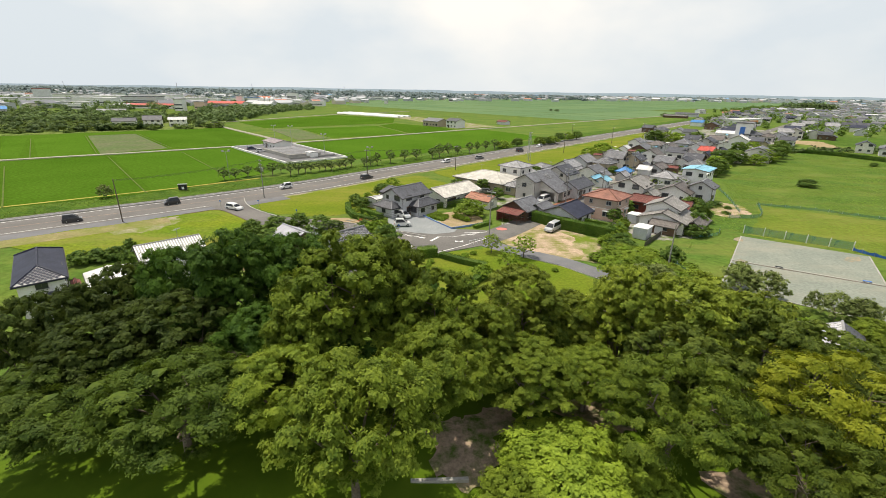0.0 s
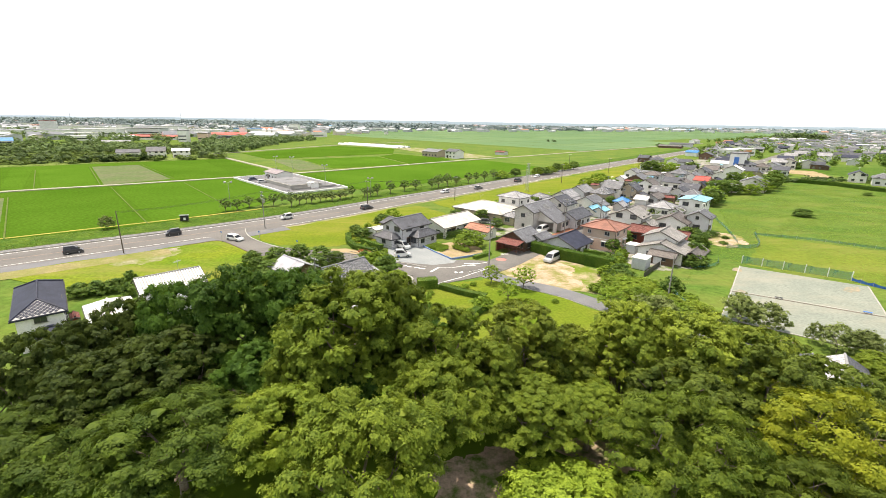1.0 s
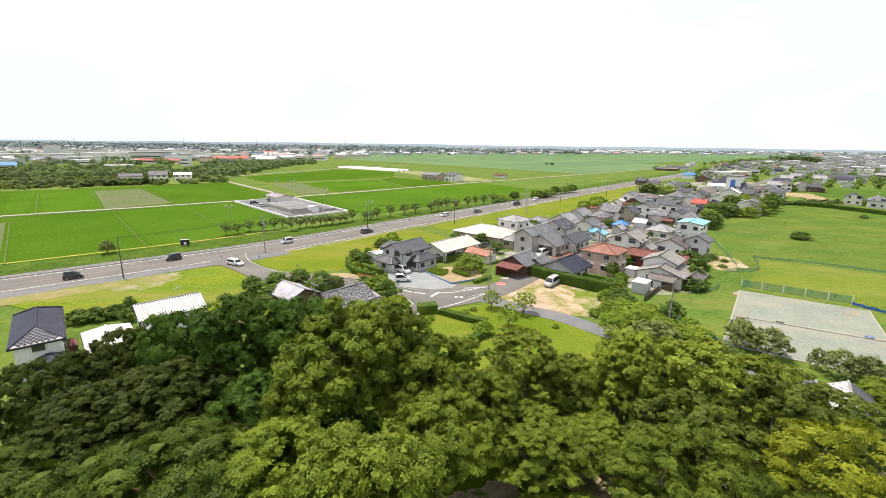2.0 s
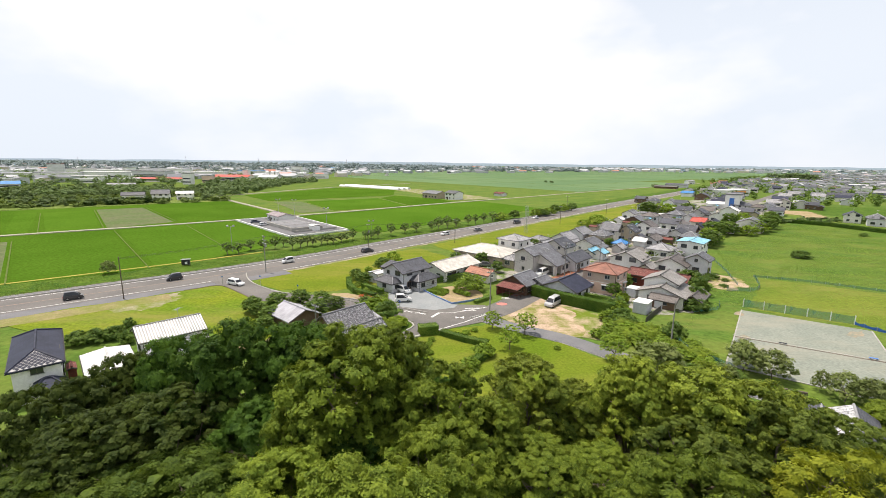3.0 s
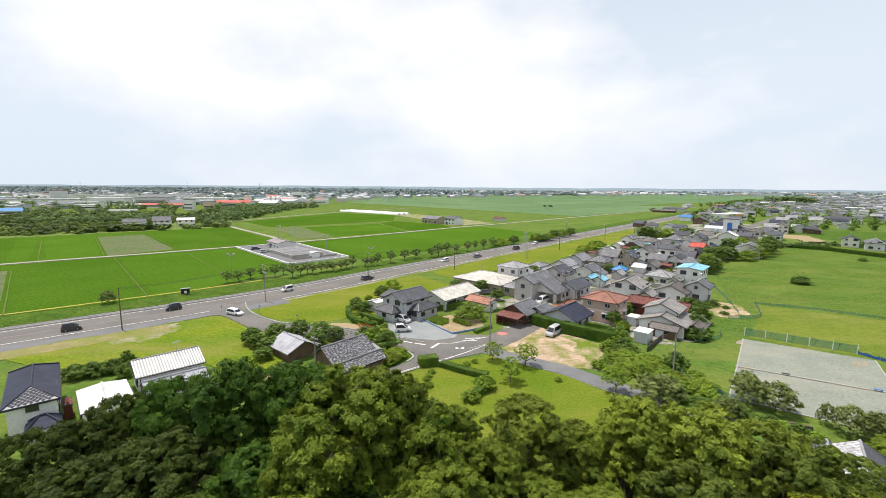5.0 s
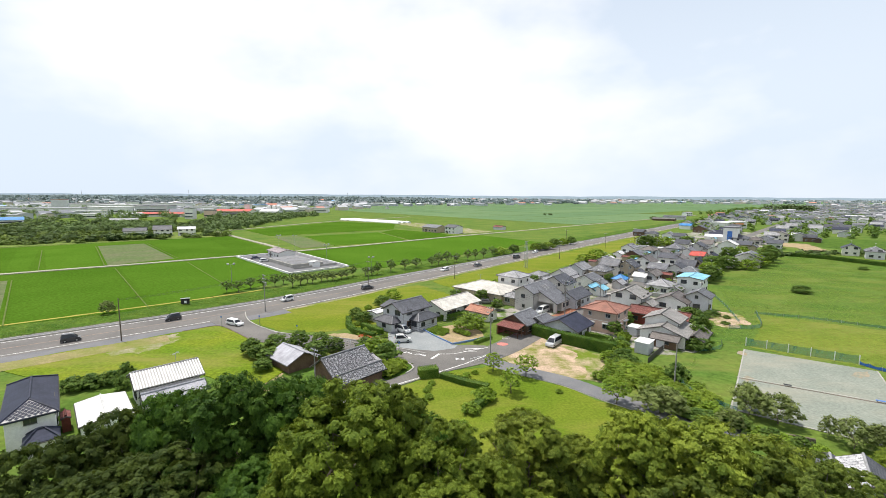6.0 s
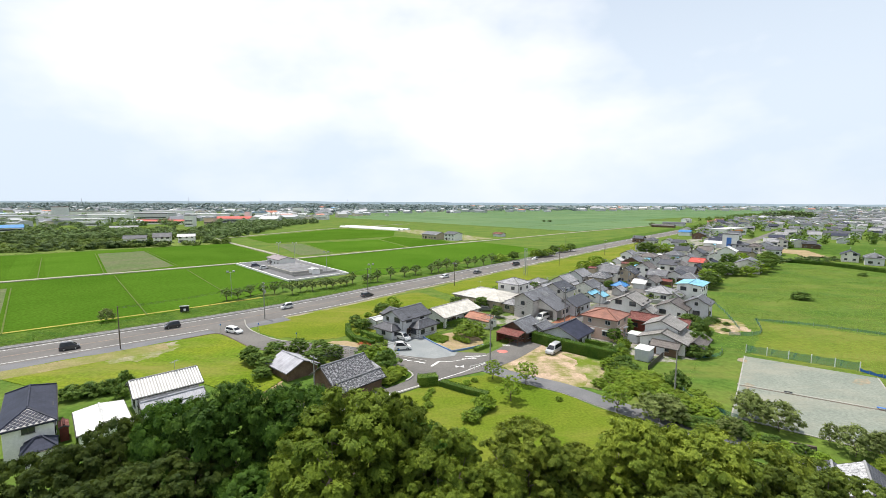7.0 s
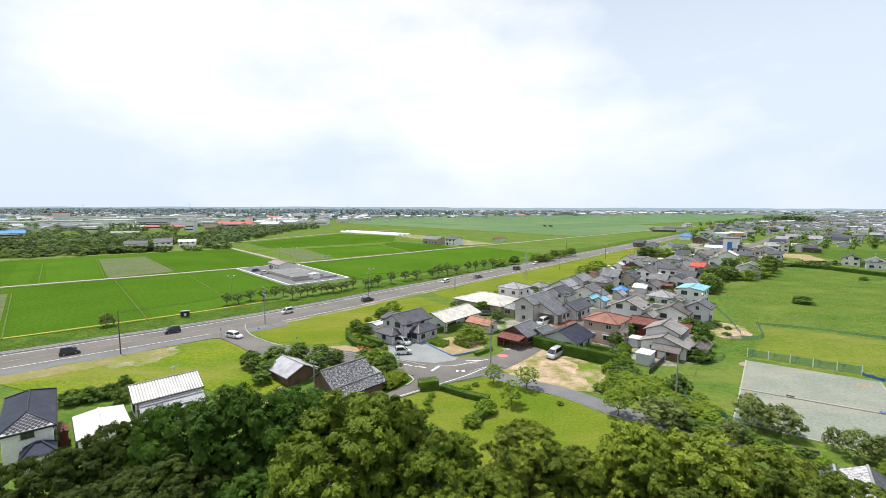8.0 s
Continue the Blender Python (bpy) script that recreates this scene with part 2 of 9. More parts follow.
DRY_MEADOW = streak_mat("dry_meadow", mat("dry_meadow_base", (0.095, 0.150, 0.018), (0.150, 0.185, 0.028), 0.95, 0.06, 0.9, 0.35, 0, 0.14, 0, 0.05), (0.225, 0.215, 0.06))
SUNNY_LAWN = streak_mat("sunny_lawn", mat("sunny_lawn_base", (0.112, 0.160, 0.012), (0.155, 0.186, 0.018), 0.95, 0.08, 2.0, 0.3, 0, 0.18, 0, 0.05), (0.215, 0.200, 0.045))


def mown_mound(m, turf, pale):
    """Short mown turf over the mound, which gives way to the meadow round its foot."""
    n, l = m.node_tree.nodes, m.node_tree.links
    b = n["Principled BSDF"]
    col = b.inputs["Base Color"].links[0].from_socket
    co = n.new("ShaderNodeTexCoord")
    away = n.new("ShaderNodeVectorMath")
    away.operation = "DISTANCE"
    away.inputs[1].default_value = (1, 6, 4)
    l.new(co.outputs["Object"], away.inputs[0])
    r = n.new("ShaderNodeMapRange")
    r.inputs["From Min"].default_value, r.inputs["From Max"].default_value = 36.0, 46.0
    l.new(away.outputs["Value"], r.inputs["Value"])
    ns = n.new("ShaderNodeTexNoise")
    ns.inputs["Scale"].default_value, ns.inputs["Detail"].default_value = 0.7, 8.0
    l.new(co.outputs["Object"], ns.inputs["Vector"])
    a = n.new("ShaderNodeMix")
    a.data_type = "RGBA"
    a.inputs["A"].default_value, a.inputs["B"].default_value = (*turf, 1), (*pale, 1)
    l.new(ns.outputs["Fac"], a.inputs["Factor"])
    mx = n.new("ShaderNodeMix")
    mx.data_type = "RGBA"
    l.new(r.outputs["Result"], mx.inputs["Factor"])
    l.new(a.outputs["Result"], mx.inputs["A"])
    l.new(col, mx.inputs["B"])
    l.new(mx.outputs["Result"], b.inputs["Base Color"])


mown_mound(GRASS, (0.052, 0.105, 0.008), (0.105, 0.160, 0.014))
VERGE = mat("verge_grass", (0.044, 0.098, 0.012), (0.084, 0.142, 0.019), 0.95, 0.22, 1.4, 0.6, 0, 0.26, 0, 0.05)
RICE = mat("rice", (0.053, 0.118, 0.011), (0.070, 0.141, 0.015), 1.0, 0.025, 1.3, 0.5, 0, 0.14, 0.08, 0.0)
FALLOW = mat("fallow_paddy", (0.120, 0.130, 0.062), (0.082, 0.128, 0.036), 0.95, 0.08, 0.7, 0.3, 0, 0.18, 0.06, 0.15)
DIKE = mat("dike_grass", (0.115, 0.140, 0.034), (0.080, 0.128, 0.026), 0.95, 0.3, 2.0, 0.3, 0, 0.2, 0, 0.1)
DRY = patch_mat("dry_turf", (0.29, 0.24, 0.13), (0.15, 0.19, 0.03), 0.53, 0.12, 0.5)
STRAW = mat("dry_grass", (0.36, 0.30, 0.07), (0.26, 0.25, 0.05), 0.95, 0.4, 3.0, 0.3, 0, 0.2, 0, 0.1)
DIRT = mat("bare_soil", (0.36, 0.27, 0.17), (0.27, 0.22, 0.11), 0.95, 0.25, 3.0, 0.3, 0, 0.16, 0, 0.1)
LITTER = patch_mat("leaf_litter", (0.40, 0.30, 0.22), (0.075, 0.13, 0.02), 0.54, 0.7, 0.3)
GRAVEL = patch_mat("pale_gravel", (0.34, 0.30, 0.22), (0.15, 0.19, 0.03), 0.5, 0.16, 0.3)
ASPHALT = mat("asphalt", (0.130, 0.124, 0.117), (0.172, 0.163, 0.151), 0.9, 0.15, 6.0, 0.2, 0, 0.12, 0, 0.2)
ROAD_TOP = mat("sunbleached_asphalt", (0.138, 0.131, 0.124), (0.170, 0.160, 0.149), 0.9, 0.12, 5.0, 0.2, 0, 0.10, 0, 0.2)
PAVED = mat("pale_blue_grey_paving", (0.23, 0.25, 0.255), (0.27, 0.285, 0.285), 0.9, 0.25, 5.0, 0.2, 0, 0.1, 0, 0.2)
ASPHALT_L = mat("worn_asphalt", (0.145, 0.148, 0.155), (0.18, 0.18, 0.185), 0.9, 0.25, 6.0, 0.2, 0, 0.08, 0, 0.2)
TRACK = mat("pale_farm_track", (0.345, 0.33, 0.265), (0.28, 0.275, 0.20), 0.95, 0.3, 3.0, 0.2, 0, 0.14, 0, 0.1)
CONCRETE = mat("concrete", (0.38, 0.37, 0.34), (0.30, 0.29, 0.26), 0.9, 0.3, 5.0, 0.15, 0, 0.1, 0.05, 0.25)
COURT = streak_mat("court_surface", mat("court_base", (0.200, 0.224, 0.188), (0.236, 0.256, 0.214), 0.9, 0.16, 2.2, 0.15, 0, 0.12, 0, 0.2), (0.30, 0.285, 0.225))
COURT_SAND = patch_mat("court_sand", (0.36, 0.29, 0.20), (0.20, 0.22, 0.175), 0.5, 0.5, 0.3)
SAND = patch_mat("sand", (0.46, 0.345, 0.25), (0.165, 0.185, 0.035), 0.54, 0.2, 0.3)
SAND_THIN = patch_mat("thin_sandy_turf", (0.44, 0.34, 0.24), (0.13, 0.18, 0.022), 0.47, 0.22, 0.35)
PAINT_W = mat("road_paint", (0.75, 0.75, 0.73), (0.6, 0.6, 0.58), 0.8, 0.7, 7.0, 0.1, 0, 0.1)
LINE_WORN = mat("worn_orange_line", (0.33, 0.23, 0.16), (0.25, 0.205, 0.165), 0.85, 0.5, 7.0, 0.1, 0, 0.12)
DITCH = patch_mat("ditch_weeds", (0.13, 0.12, 0.09), (0.045, 0.085, 0.012), 0.50, 0.9, 0.3)
PAVER = tile_mat("orange_paver", (0.50, 0.24, 0.15), (0.6, 0.5, 0.45), 0.4, 0.2, 0.8, wavy=False)
PAINT_R = mat("red_road_paint", (0.62, 0.20, 0.17), (0.5, 0.18, 0.15), 0.85, 0.9, 7.0, 0.1, 0, 0.12)

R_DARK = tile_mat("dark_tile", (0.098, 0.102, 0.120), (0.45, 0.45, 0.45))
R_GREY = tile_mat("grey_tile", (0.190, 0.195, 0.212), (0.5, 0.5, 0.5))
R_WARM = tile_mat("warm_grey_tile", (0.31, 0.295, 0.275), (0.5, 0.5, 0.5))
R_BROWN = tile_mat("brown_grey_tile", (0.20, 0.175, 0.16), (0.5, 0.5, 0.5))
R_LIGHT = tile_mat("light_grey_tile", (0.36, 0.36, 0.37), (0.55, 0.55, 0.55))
R_NAVY = tile_mat("navy_slate", (0.050, 0.056, 0.088), (0.80, 0.80, 0.80), 0.5, 0.4, 0.6, wavy=False, gap=0.03, spread=0.08, spec=0.2)
R_WHITE = tile_mat("pale_metal_roof", (0.70, 0.70, 0.69), (0.86, 0.86, 0.86), 0.45, 6.0, 0.45, (0.56, 0.55, 0.52), 0.1, spread=0.05)
R_BEIGE = tile_mat("pale_tile", (0.60, 0.575, 0.52), (0.80, 0.80, 0.80), 0.45, 0.35, 0.7, (0.50, 0.47, 0.41), 0.05, spread=0.06)
R_TERRA = tile_mat("terracotta_tile", (0.46, 0.205, 0.125), (0.75, 0.65, 0.65), spread=0.12)
R_RUSSET = tile_mat("russet_tile", (0.33, 0.150, 0.105), (0.75, 0.7, 0.7), spread=0.10)
R_RUST = tile_mat("rusted_sheet", (0.18, 0.048, 0.040), (0.5, 0.45, 0.45), 0.5, 2.5, 0.8, (0.26, 0.14, 0.11), 0.18)
R_BLUE = tile_mat("blue_sheet_roof", (0.06, 0.27, 0.62), (0.7, 0.7, 0.7), 0.5, 4.0, 0.5, spread=0.07)
R_SKY = tile_mat("sky_blue_sheet_roof", (0.24, 0.56, 0.72), (0.7, 0.7, 0.7), 0.5, 4.0, 0.5, spread=0.07)
R_RED = tile_mat("red_sheet_roof", (0.60, 0.10, 0.07), (0.7, 0.6, 0.6), 0.5, 4.0, 0.5, spread=0.07)
R_SPECK = tile_mat("weathered_tile", (0.085, 0.09, 0.10), (0.32, 0.32, 0.33), 0.3, 0.28, 0.6, (0.40, 0.40, 0.42), 0.26)
R_MOTTLE = tile_mat("peeling_pale_tile", (0.54, 0.54, 0.55), (0.64, 0.64, 0.64), 0.6, 0.6, 0.6, (0.12, 0.12, 0.13), 0.20, spread=0.05)
R_LAV = tile_mat("lavender_sheet", (0.50, 0.50, 0.55), (0.75, 0.75, 0.75), 0.6, 5.0, 0.5, spread=0.07)
R_STRIPE = tile_mat("grey_sheet_under_ribs", (0.40, 0.395, 0.385), (0.8, 0.8, 0.8), 0.36, 60.0, 0.45, wavy=False, gap=0.03, spread=0.06)
YARDS = patch_mat("village_yards", (0.33, 0.31, 0.28), (0.09, 0.14, 0.03), 0.52, 0.16, 0.12)
L_BUSH = leaf_mat("bush_leaves", (0.1, 0.18, 0.02), (0.29, 0.39, 0.045), (0.5, 0.68, 0.06))
W_WHITE = mat("white_render", (0.82, 0.81, 0.79), (0.74, 0.73, 0.70), 0.85, 0.4, 4.0, 0.1, 0, 0.05, 0.06)
W_CREAM = mat("cream_render", (0.77, 0.74, 0.68), (0.70, 0.67, 0.61), 0.85, 0.4, 4.0, 0.1, 0, 0.06, 0.08)
W_GREY = mat("grey_render", (0.64, 0.64, 0.655), (0.56, 0.56, 0.575), 0.85, 0.4, 4.0, 0.1, 0, 0.06, 0.08)
W_TAN = mat("tan_siding", (0.46, 0.39, 0.29), (0.39, 0.33, 0.25), 0.85, 0.4, 4.0, 0.15, 0, 0.07, 0.08)
W_TAUPE = mat("taupe_render", (0.60, 0.575, 0.55), (0.53, 0.505, 0.48), 0.85, 0.4, 4.0, 0.1, 0, 0.07, 0.1)
W_PINK = mat("salmon_siding", (0.72, 0.52, 0.42), (0.66, 0.48, 0.39), 0.85, 0.5, 5.0, 0.1, 0, 0.05, 0.03)
W_MOCHA = mat("mocha_siding", (0.53, 0.41, 0.34), (0.48, 0.375, 0.31), 0.85, 0.5, 5.0, 0.1, 0, 0.05, 0.03)
SHED_W = mat("pale_grey_sheet", (0.60, 0.61, 0.63), (0.54, 0.55, 0.57), 0.5, 0.5, 5.0, 0.05, 0, 0.05)
W_WOOD = mat("dark_wood_boards", (0.12, 0.075, 0.05), (0.17, 0.11, 0.075), 0.85, 0.8, 6.0, 0.2, 0, 0.15, 0.1)
W_RED = mat("red_boards", (0.24, 0.06, 0.045), (0.17, 0.05, 0.04), 0.8, 0.8, 6.0, 0.2, 0, 0.12, 0.05)
FRAME_D = mat("dark_sash", (0.06, 0.055, 0.05), None, 0.5, 2.0, 8.0, 0.0, 0.0, 0.05)
FRAME_S = mat("aluminium_sash", (0.55, 0.55, 0.54), None, 0.4, 2.0, 8.0, 0.0, 0.6, 0.05)
GLASS = glass_mat("window_glass")
BARK = mat("bark", (0.13, 0.10, 0.075), (0.20, 0.17, 0.14), 0.95, 1.5, 9.0, 0.6, 0, 0.2)
POLE = mat("concrete_pole", (0.30, 0.29, 0.27), (0.23, 0.22, 0.20), 0.9, 0.5, 5.0, 0.1, 0, 0.08, 0.1)
POLE_D = mat("brown_pole", (0.10, 0.08, 0.065), (0.14, 0.11, 0.09), 0.9, 0.5, 5.0, 0.1, 0, 0.08, 0.1)
STEEL = mat("galvanised_steel", (0.45, 0.46, 0.47), (0.36, 0.37, 0.38), 0.45, 0.8, 6.0, 0.05, 0.7, 0.06)
WHITE_M = mat("white_enamel", (0.78, 0.78, 0.77), (0.70, 0.70, 0.69), 0.4, 0.8, 6.0, 0.0, 0, 0.04)
BLACK = mat("black_paint", (0.02, 0.02, 0.022), (0.03, 0.03, 0.03), 0.5, 1.0, 6.0, 0.0, 0, 0.06)
RUBBER = mat("rubber", (0.02, 0.02, 0.02), None, 0.9, 2.0, 8.0, 0.0)
BLUE_P = mat("blue_sheet", (0.05, 0.16, 0.50), (0.08, 0.22, 0.55), 0.6, 0.8, 6.0, 0.15, 0, 0.1)
BLUE_EDGE = mat("faded_blue_sheet", (0.15, 0.24, 0.47), (0.22, 0.31, 0.50), 0.7, 0.9, 6.0, 0.15, 0, 0.12)
HEDGE = leaf_mat("hedge_leaves", (0.040, 0.095, 0.012), (0.11, 0.19, 0.022), (0.18, 0.32, 0.03))
L_BROAD = leaf_mat("broad_leaves", (0.050, 0.088, 0.009), (0.190, 0.248, 0.026), (0.29, 0.38, 0.039))
L_DARK = leaf_mat("dark_leaves", (0.021, 0.060, 0.008), (0.098, 0.185, 0.021), (0.15, 0.27, 0.028))
# Cherry leaves again, darkened further so the colour carries the left trees' shade.
L_SHADE = leaf_mat("deep_shade_cherry_leaves", (0.032, 0.063, 0.009), (0.115, 0.166, 0.020), (0.165, 0.24, 0.026))
L_CHERRY = leaf_mat("cherry_leaves", (0.074, 0.124, 0.014), (0.250, 0.315, 0.036), (0.38, 0.48, 0.05))
# Darker copy of the cherry leaves, with shade put into the colour.
L_HALFSHADE = leaf_mat("half_shade_cherry_leaves", (0.045, 0.078, 0.010), (0.158, 0.208, 0.023), (0.21, 0.29, 0.03))
# Brighter copy of the broad leaves: sunlight is mixed into its colour.
L_SUNLIT = leaf_mat("sunlit_broad_leaves", (0.072, 0.116, 0.014), (0.270, 0.322, 0.040), (0.43, 0.51, 0.06))
# Lighter copy of the olive leaves, for trees on the right of the mound.
L_MOSS = leaf_mat("moss_green_leaves", (0.043, 0.074, 0.012), (0.172, 0.222, 0.034), (0.24, 0.31, 0.04))
L_MAPLE = leaf_mat("maple_leaves", (0.1, 0.135, 0.01), (0.28, 0.3, 0.026), (0.42, 0.46, 0.035))
L_SHRUB = leaf_mat("shrub_leaves", (0.118, 0.180, 0.018), (0.285, 0.370, 0.042), (0.42, 0.55, 0.055))
L_ROW = leaf_mat("row_tree_leaves", (0.050, 0.105, 0.022), (0.18, 0.26, 0.045), (0.30, 0.44, 0.06))
L_GREYROW = leaf_mat("grey_green_row_leaves", (0.070, 0.110, 0.038), (0.175, 0.225, 0.075), (0.28, 0.36, 0.09))
L_GROVE = leaf_mat("grove_leaves", (0.080, 0.130, 0.048), (0.195, 0.270, 0.095), (0.27, 0.38, 0.11))
L_WIND = leaf_mat("windbreak_leaves", (0.020, 0.048, 0.012), (0.07, 0.12, 0.025), (0.09, 0.16, 0.03))
L_OLIVE = leaf_mat("olive_leaves", (0.019, 0.037, 0.007), (0.085, 0.116, 0.019), (0.12, 0.165, 0.022))
L_GREYGREEN = leaf_mat("grey_green_leaves", (0.11, 0.155, 0.045), (0.27, 0.315, 0.10), (0.32, 0.40, 0.10))
L_GRASS = leaf_mat("grass_blades", (0.095, 0.185, 0.020), (0.19, 0.28, 0.04), (0.34, 0.52, 0.05))
L_VERGE = leaf_mat("verge_blades", (0.060, 0.115, 0.014), (0.15, 0.215, 0.03), (0.22, 0.34, 0.04))
L_REED = leaf_mat("reed_blades", (0.115, 0.185, 0.035), (0.19, 0.26, 0.055), (0.28, 0.38, 0.07))
REEDS = mat("reed_ground", (0.12, 0.18, 0.04), (0.16, 0.20, 0.05), 0.95, 0.05, 0.6, 0.5, 0, 0.25, 0, 0.05)
SIGN_O = mat("orange_sign", (0.75, 0.28, 0.07), (0.68, 0.25, 0.06), 0.6, 0.5, 5.0, 0.0, 0, 0.05)
RED_FLOWER = mat("red_flowers", (0.55, 0.10, 0.03), (0.4, 0.14, 0.04), 0.8, 2.0, 8.0, 0.0, 0, 0.2)


# ---------------------------------------------------------------- building blocks
def link(name, mesh, material, parent=None, label="", m=None):
    ob = new(name, mesh)
    if material and not mesh.materials:
        mesh.materials.append(material)
    if parent:
        ob.parent = parent
    if m is not None:
        ob.matrix_basis = m
    if label:
        ob["label"] = label
    return ob


def part(name, bm, material, parent=None, label="", m=None):
    mesh = bpy.data.meshes.new(name)
    bm.to_mesh(mesh)
    bm.free()
    return link(name, mesh, material, parent, label, m)


def thing(name, label, category, m, group="", kind=""):
    e = new(name)
    e.empty_display_size = 0.5
    e.matrix_basis = m
    return tagged(e, label, category, group, kind)


def face(bm, pts):
    return bm.faces.new([bm.verts.new(p) for p in pts])


def box(bm, x0, x1, y0, y1, z0, z1, bevel=0.0):
    v = [bm.verts.new((x, y, z)) for z in (z0, z1) for x, y in ((x0, y0), (x1, y0), (x1, y1), (x0, y1))]
    fs = [bm.faces.new([v[i] for i in q]) for q in ((3, 2, 1, 0), (4, 5, 6, 7), (0, 1, 5, 4), (1, 2, 6, 5), (2, 3, 7, 6), (3, 0, 4, 7))]
    if bevel:
        bmesh.ops.bevel(bm, geom=list({e for f in fs for e in f.edges}), offset=bevel, segments=1, affect="EDGES", profile=0.5)
    return bm


def tube(bm, p0, p1, r0, r1, n=7, cap=True):
    p0, p1 = Vector(p0), Vector(p1)
    q = (p1 - p0).to_track_quat("Z", "Y").to_matrix()
    rings = []
    for p, r in ((p0, r0), (p1, r1)):
        rings.append([bm.verts.new(p + q @ Vector((r * math.cos(6.28318 * i / n), r * math.sin(6.28318 * i / n), 0))) for i in range(n)])
    for i in range(n):
        bm.faces.new((rings[0][i], rings[0][(i + 1) % n], rings[1][(i + 1) % n], rings[1][i]))
    if cap:
        bm.faces.new(rings[1])
        bm.faces.new(rings[0][::-1])
    return bm


def B():
    return bmesh.new()


def quad_mesh(name, verts, material, n=4):
    """A mesh of loose n-cornered faces from an array of corners."""
    verts = np.asarray(verts, dtype=np.float32).reshape(-1, 3)
    k = len(verts)
    mesh = bpy.data.meshes.new(name)
    mesh.vertices.add(k)
    mesh.vertices.foreach_set("co", verts.ravel())
    mesh.loops.add(k)
    mesh.loops.foreach_set("vertex_index", np.arange(k, dtype=np.int32))
    mesh.polygons.add(k // n)
    mesh.polygons.foreach_set("loop_start", np.arange(0, k, n, dtype=np.int32))
    mesh.update(calc_edges=True)
    mesh.materials.append(material)
    return mesh


# ---------------------------------------------------------------- ground
def smooth(a, b, x):
    t = min(1.0, max(0.0, (x - a) / (b - a)))
    return t * t * (3 - 2 * t)


def ground_z(x, y):
    """A low wooded mound under the camera; the plain round it is level."""
    r = math.hypot((x - 1.0) / 1.12, y - 6.0)
    return 7.4 * (1 - smooth(22.0, 39.0, r)) * (0.96 + 0.04 * math.sin(x * 0.23) * math.cos(y * 0.19))


def spaced(limit, near, step):
    out, x = [0.0], 0.0
    while x < limit:
        x += step if x < near else step * (1 + (x - near) * 0.09)
        out.append(min(x, limit))
    return [-v for v in out[:0:-1]] + out


xs, ys = spaced(4700, 64, 1.6), spaced(4700, 64, 1.6)
bm = B()
grid = [[bm.verts.new((x, y, ground_z(x, y))) for x in xs] for y in ys]
for j in range(len(ys) - 1):
    for i in range(len(xs) - 1):
        bm.faces.new((grid[j][i], grid[j][i + 1], grid[j + 1][i + 1], grid[j + 1][i]))
for f in bm.faces:
    f.smooth = True
tagged(part("ground", bm, GRASS), "rough green meadow grass on level ground and a mound", "ground", kind="structure")


def plate(name, pts, z, material, label="", category="", kind="structure", deep=0.12, ragged=0.0):
    """A flat piece of ground with an edge, lying z above the plain; ragged gives it a torn outline."""
    bm = B()
    if ragged:
        rr, out = random.Random(int(abs(pts[0][0]) * 10)), []
        for (x0, y0), (x1, y1) in zip(pts, pts[1:] + pts[:1]):
            ln = math.hypot(x1 - x0, y1 - y0)
            k = max(1, int(ln / 0.8))
            for i in range(k):
                t = i / k
                w = ragged * (0.6 * math.sin(t * ln * 0.7 + x0) + rr.uniform(-0.6, 0.6))
                out.append((x0 + (x1 - x0) * t - (y1 - y0) / ln * w, y0 + (y1 - y0) * t + (x1 - x0) / ln * w))
        pts = out
    top = [bm.verts.new((x, y, z)) for x, y in pts]
    low = [bm.verts.new((x, y, z - deep)) for x, y in pts]
    f = bm.faces.new(top)
    for i in range(len(pts)):
        j = (i + 1) % len(pts)
        bm.faces.new((top[j], top[i], low[i], low[j]))
    bmesh.ops.recalc_face_normals(bm, faces=bm.faces)
    f.normal_update()
    if f.normal.z < 0:
        bmesh.ops.reverse_faces(bm, faces=bm.faces)
    return tagged(part(name, bm, material), label, category, kind=kind)


def curve_through(pts, step=3.0):
    """Points along a smooth line through pts."""
    out = []
    p = [Vector(q) for q in pts]
    p = [2 * p[0] - p[1]] + p + [2 * p[-1] - p[-2]]
    for i in range(1, len(p) - 2):
        n = max(2, int((p[i + 1] - p[i]).length / step))
        for k in range(n):
            t = k / n
            a, b, c, d = p[i - 1], p[i], p[i + 1], p[i + 2]
            out.append(0.5 * ((2 * b) + (c - a) * t + (2 * a - 5 * b + 4 * c - d) * t * t + (3 * b - a - 3 * c + d) * t ** 3))
    out.append(p[-2])
    return out


def offset_line(line, d):
    """The line moved d metres to its left."""
    out = []
    for i, q in enumerate(line):
        a, b = line[max(0, i - 1)], line[min(len(line) - 1, i + 1)]
        t = (b - a).normalized()
        out.append(Vector((q.x - t.y * d, q.y + t.x * d)))
    return out


def ribbon(bm, line, d0, d1, z, deep=0.1):
    """A strip between two offsets of a line (right d0, left d1), with edges."""
    a, b = offset_line(line, d0), offset_line(line, d1)
    va = [bm.verts.new((q.x, q.y, z)) for q in a]
    vb = [bm.verts.new((q.x, q.y, z)) for q in b]
    la = [bm.verts.new((q.x, q.y, z - deep)) for q in a]
    lb = [bm.verts.new((q.x, q.y, z - deep)) for q in b]
    for i in range(len(line) - 1):
        bm.faces.new((va[i], va[i + 1], vb[i + 1], vb[i]))
        bm.faces.new((la[i], la[i + 1], va[i + 1], va[i]))
        bm.faces.new((vb[i], vb[i + 1], lb[i + 1], lb[i]))
    return bm


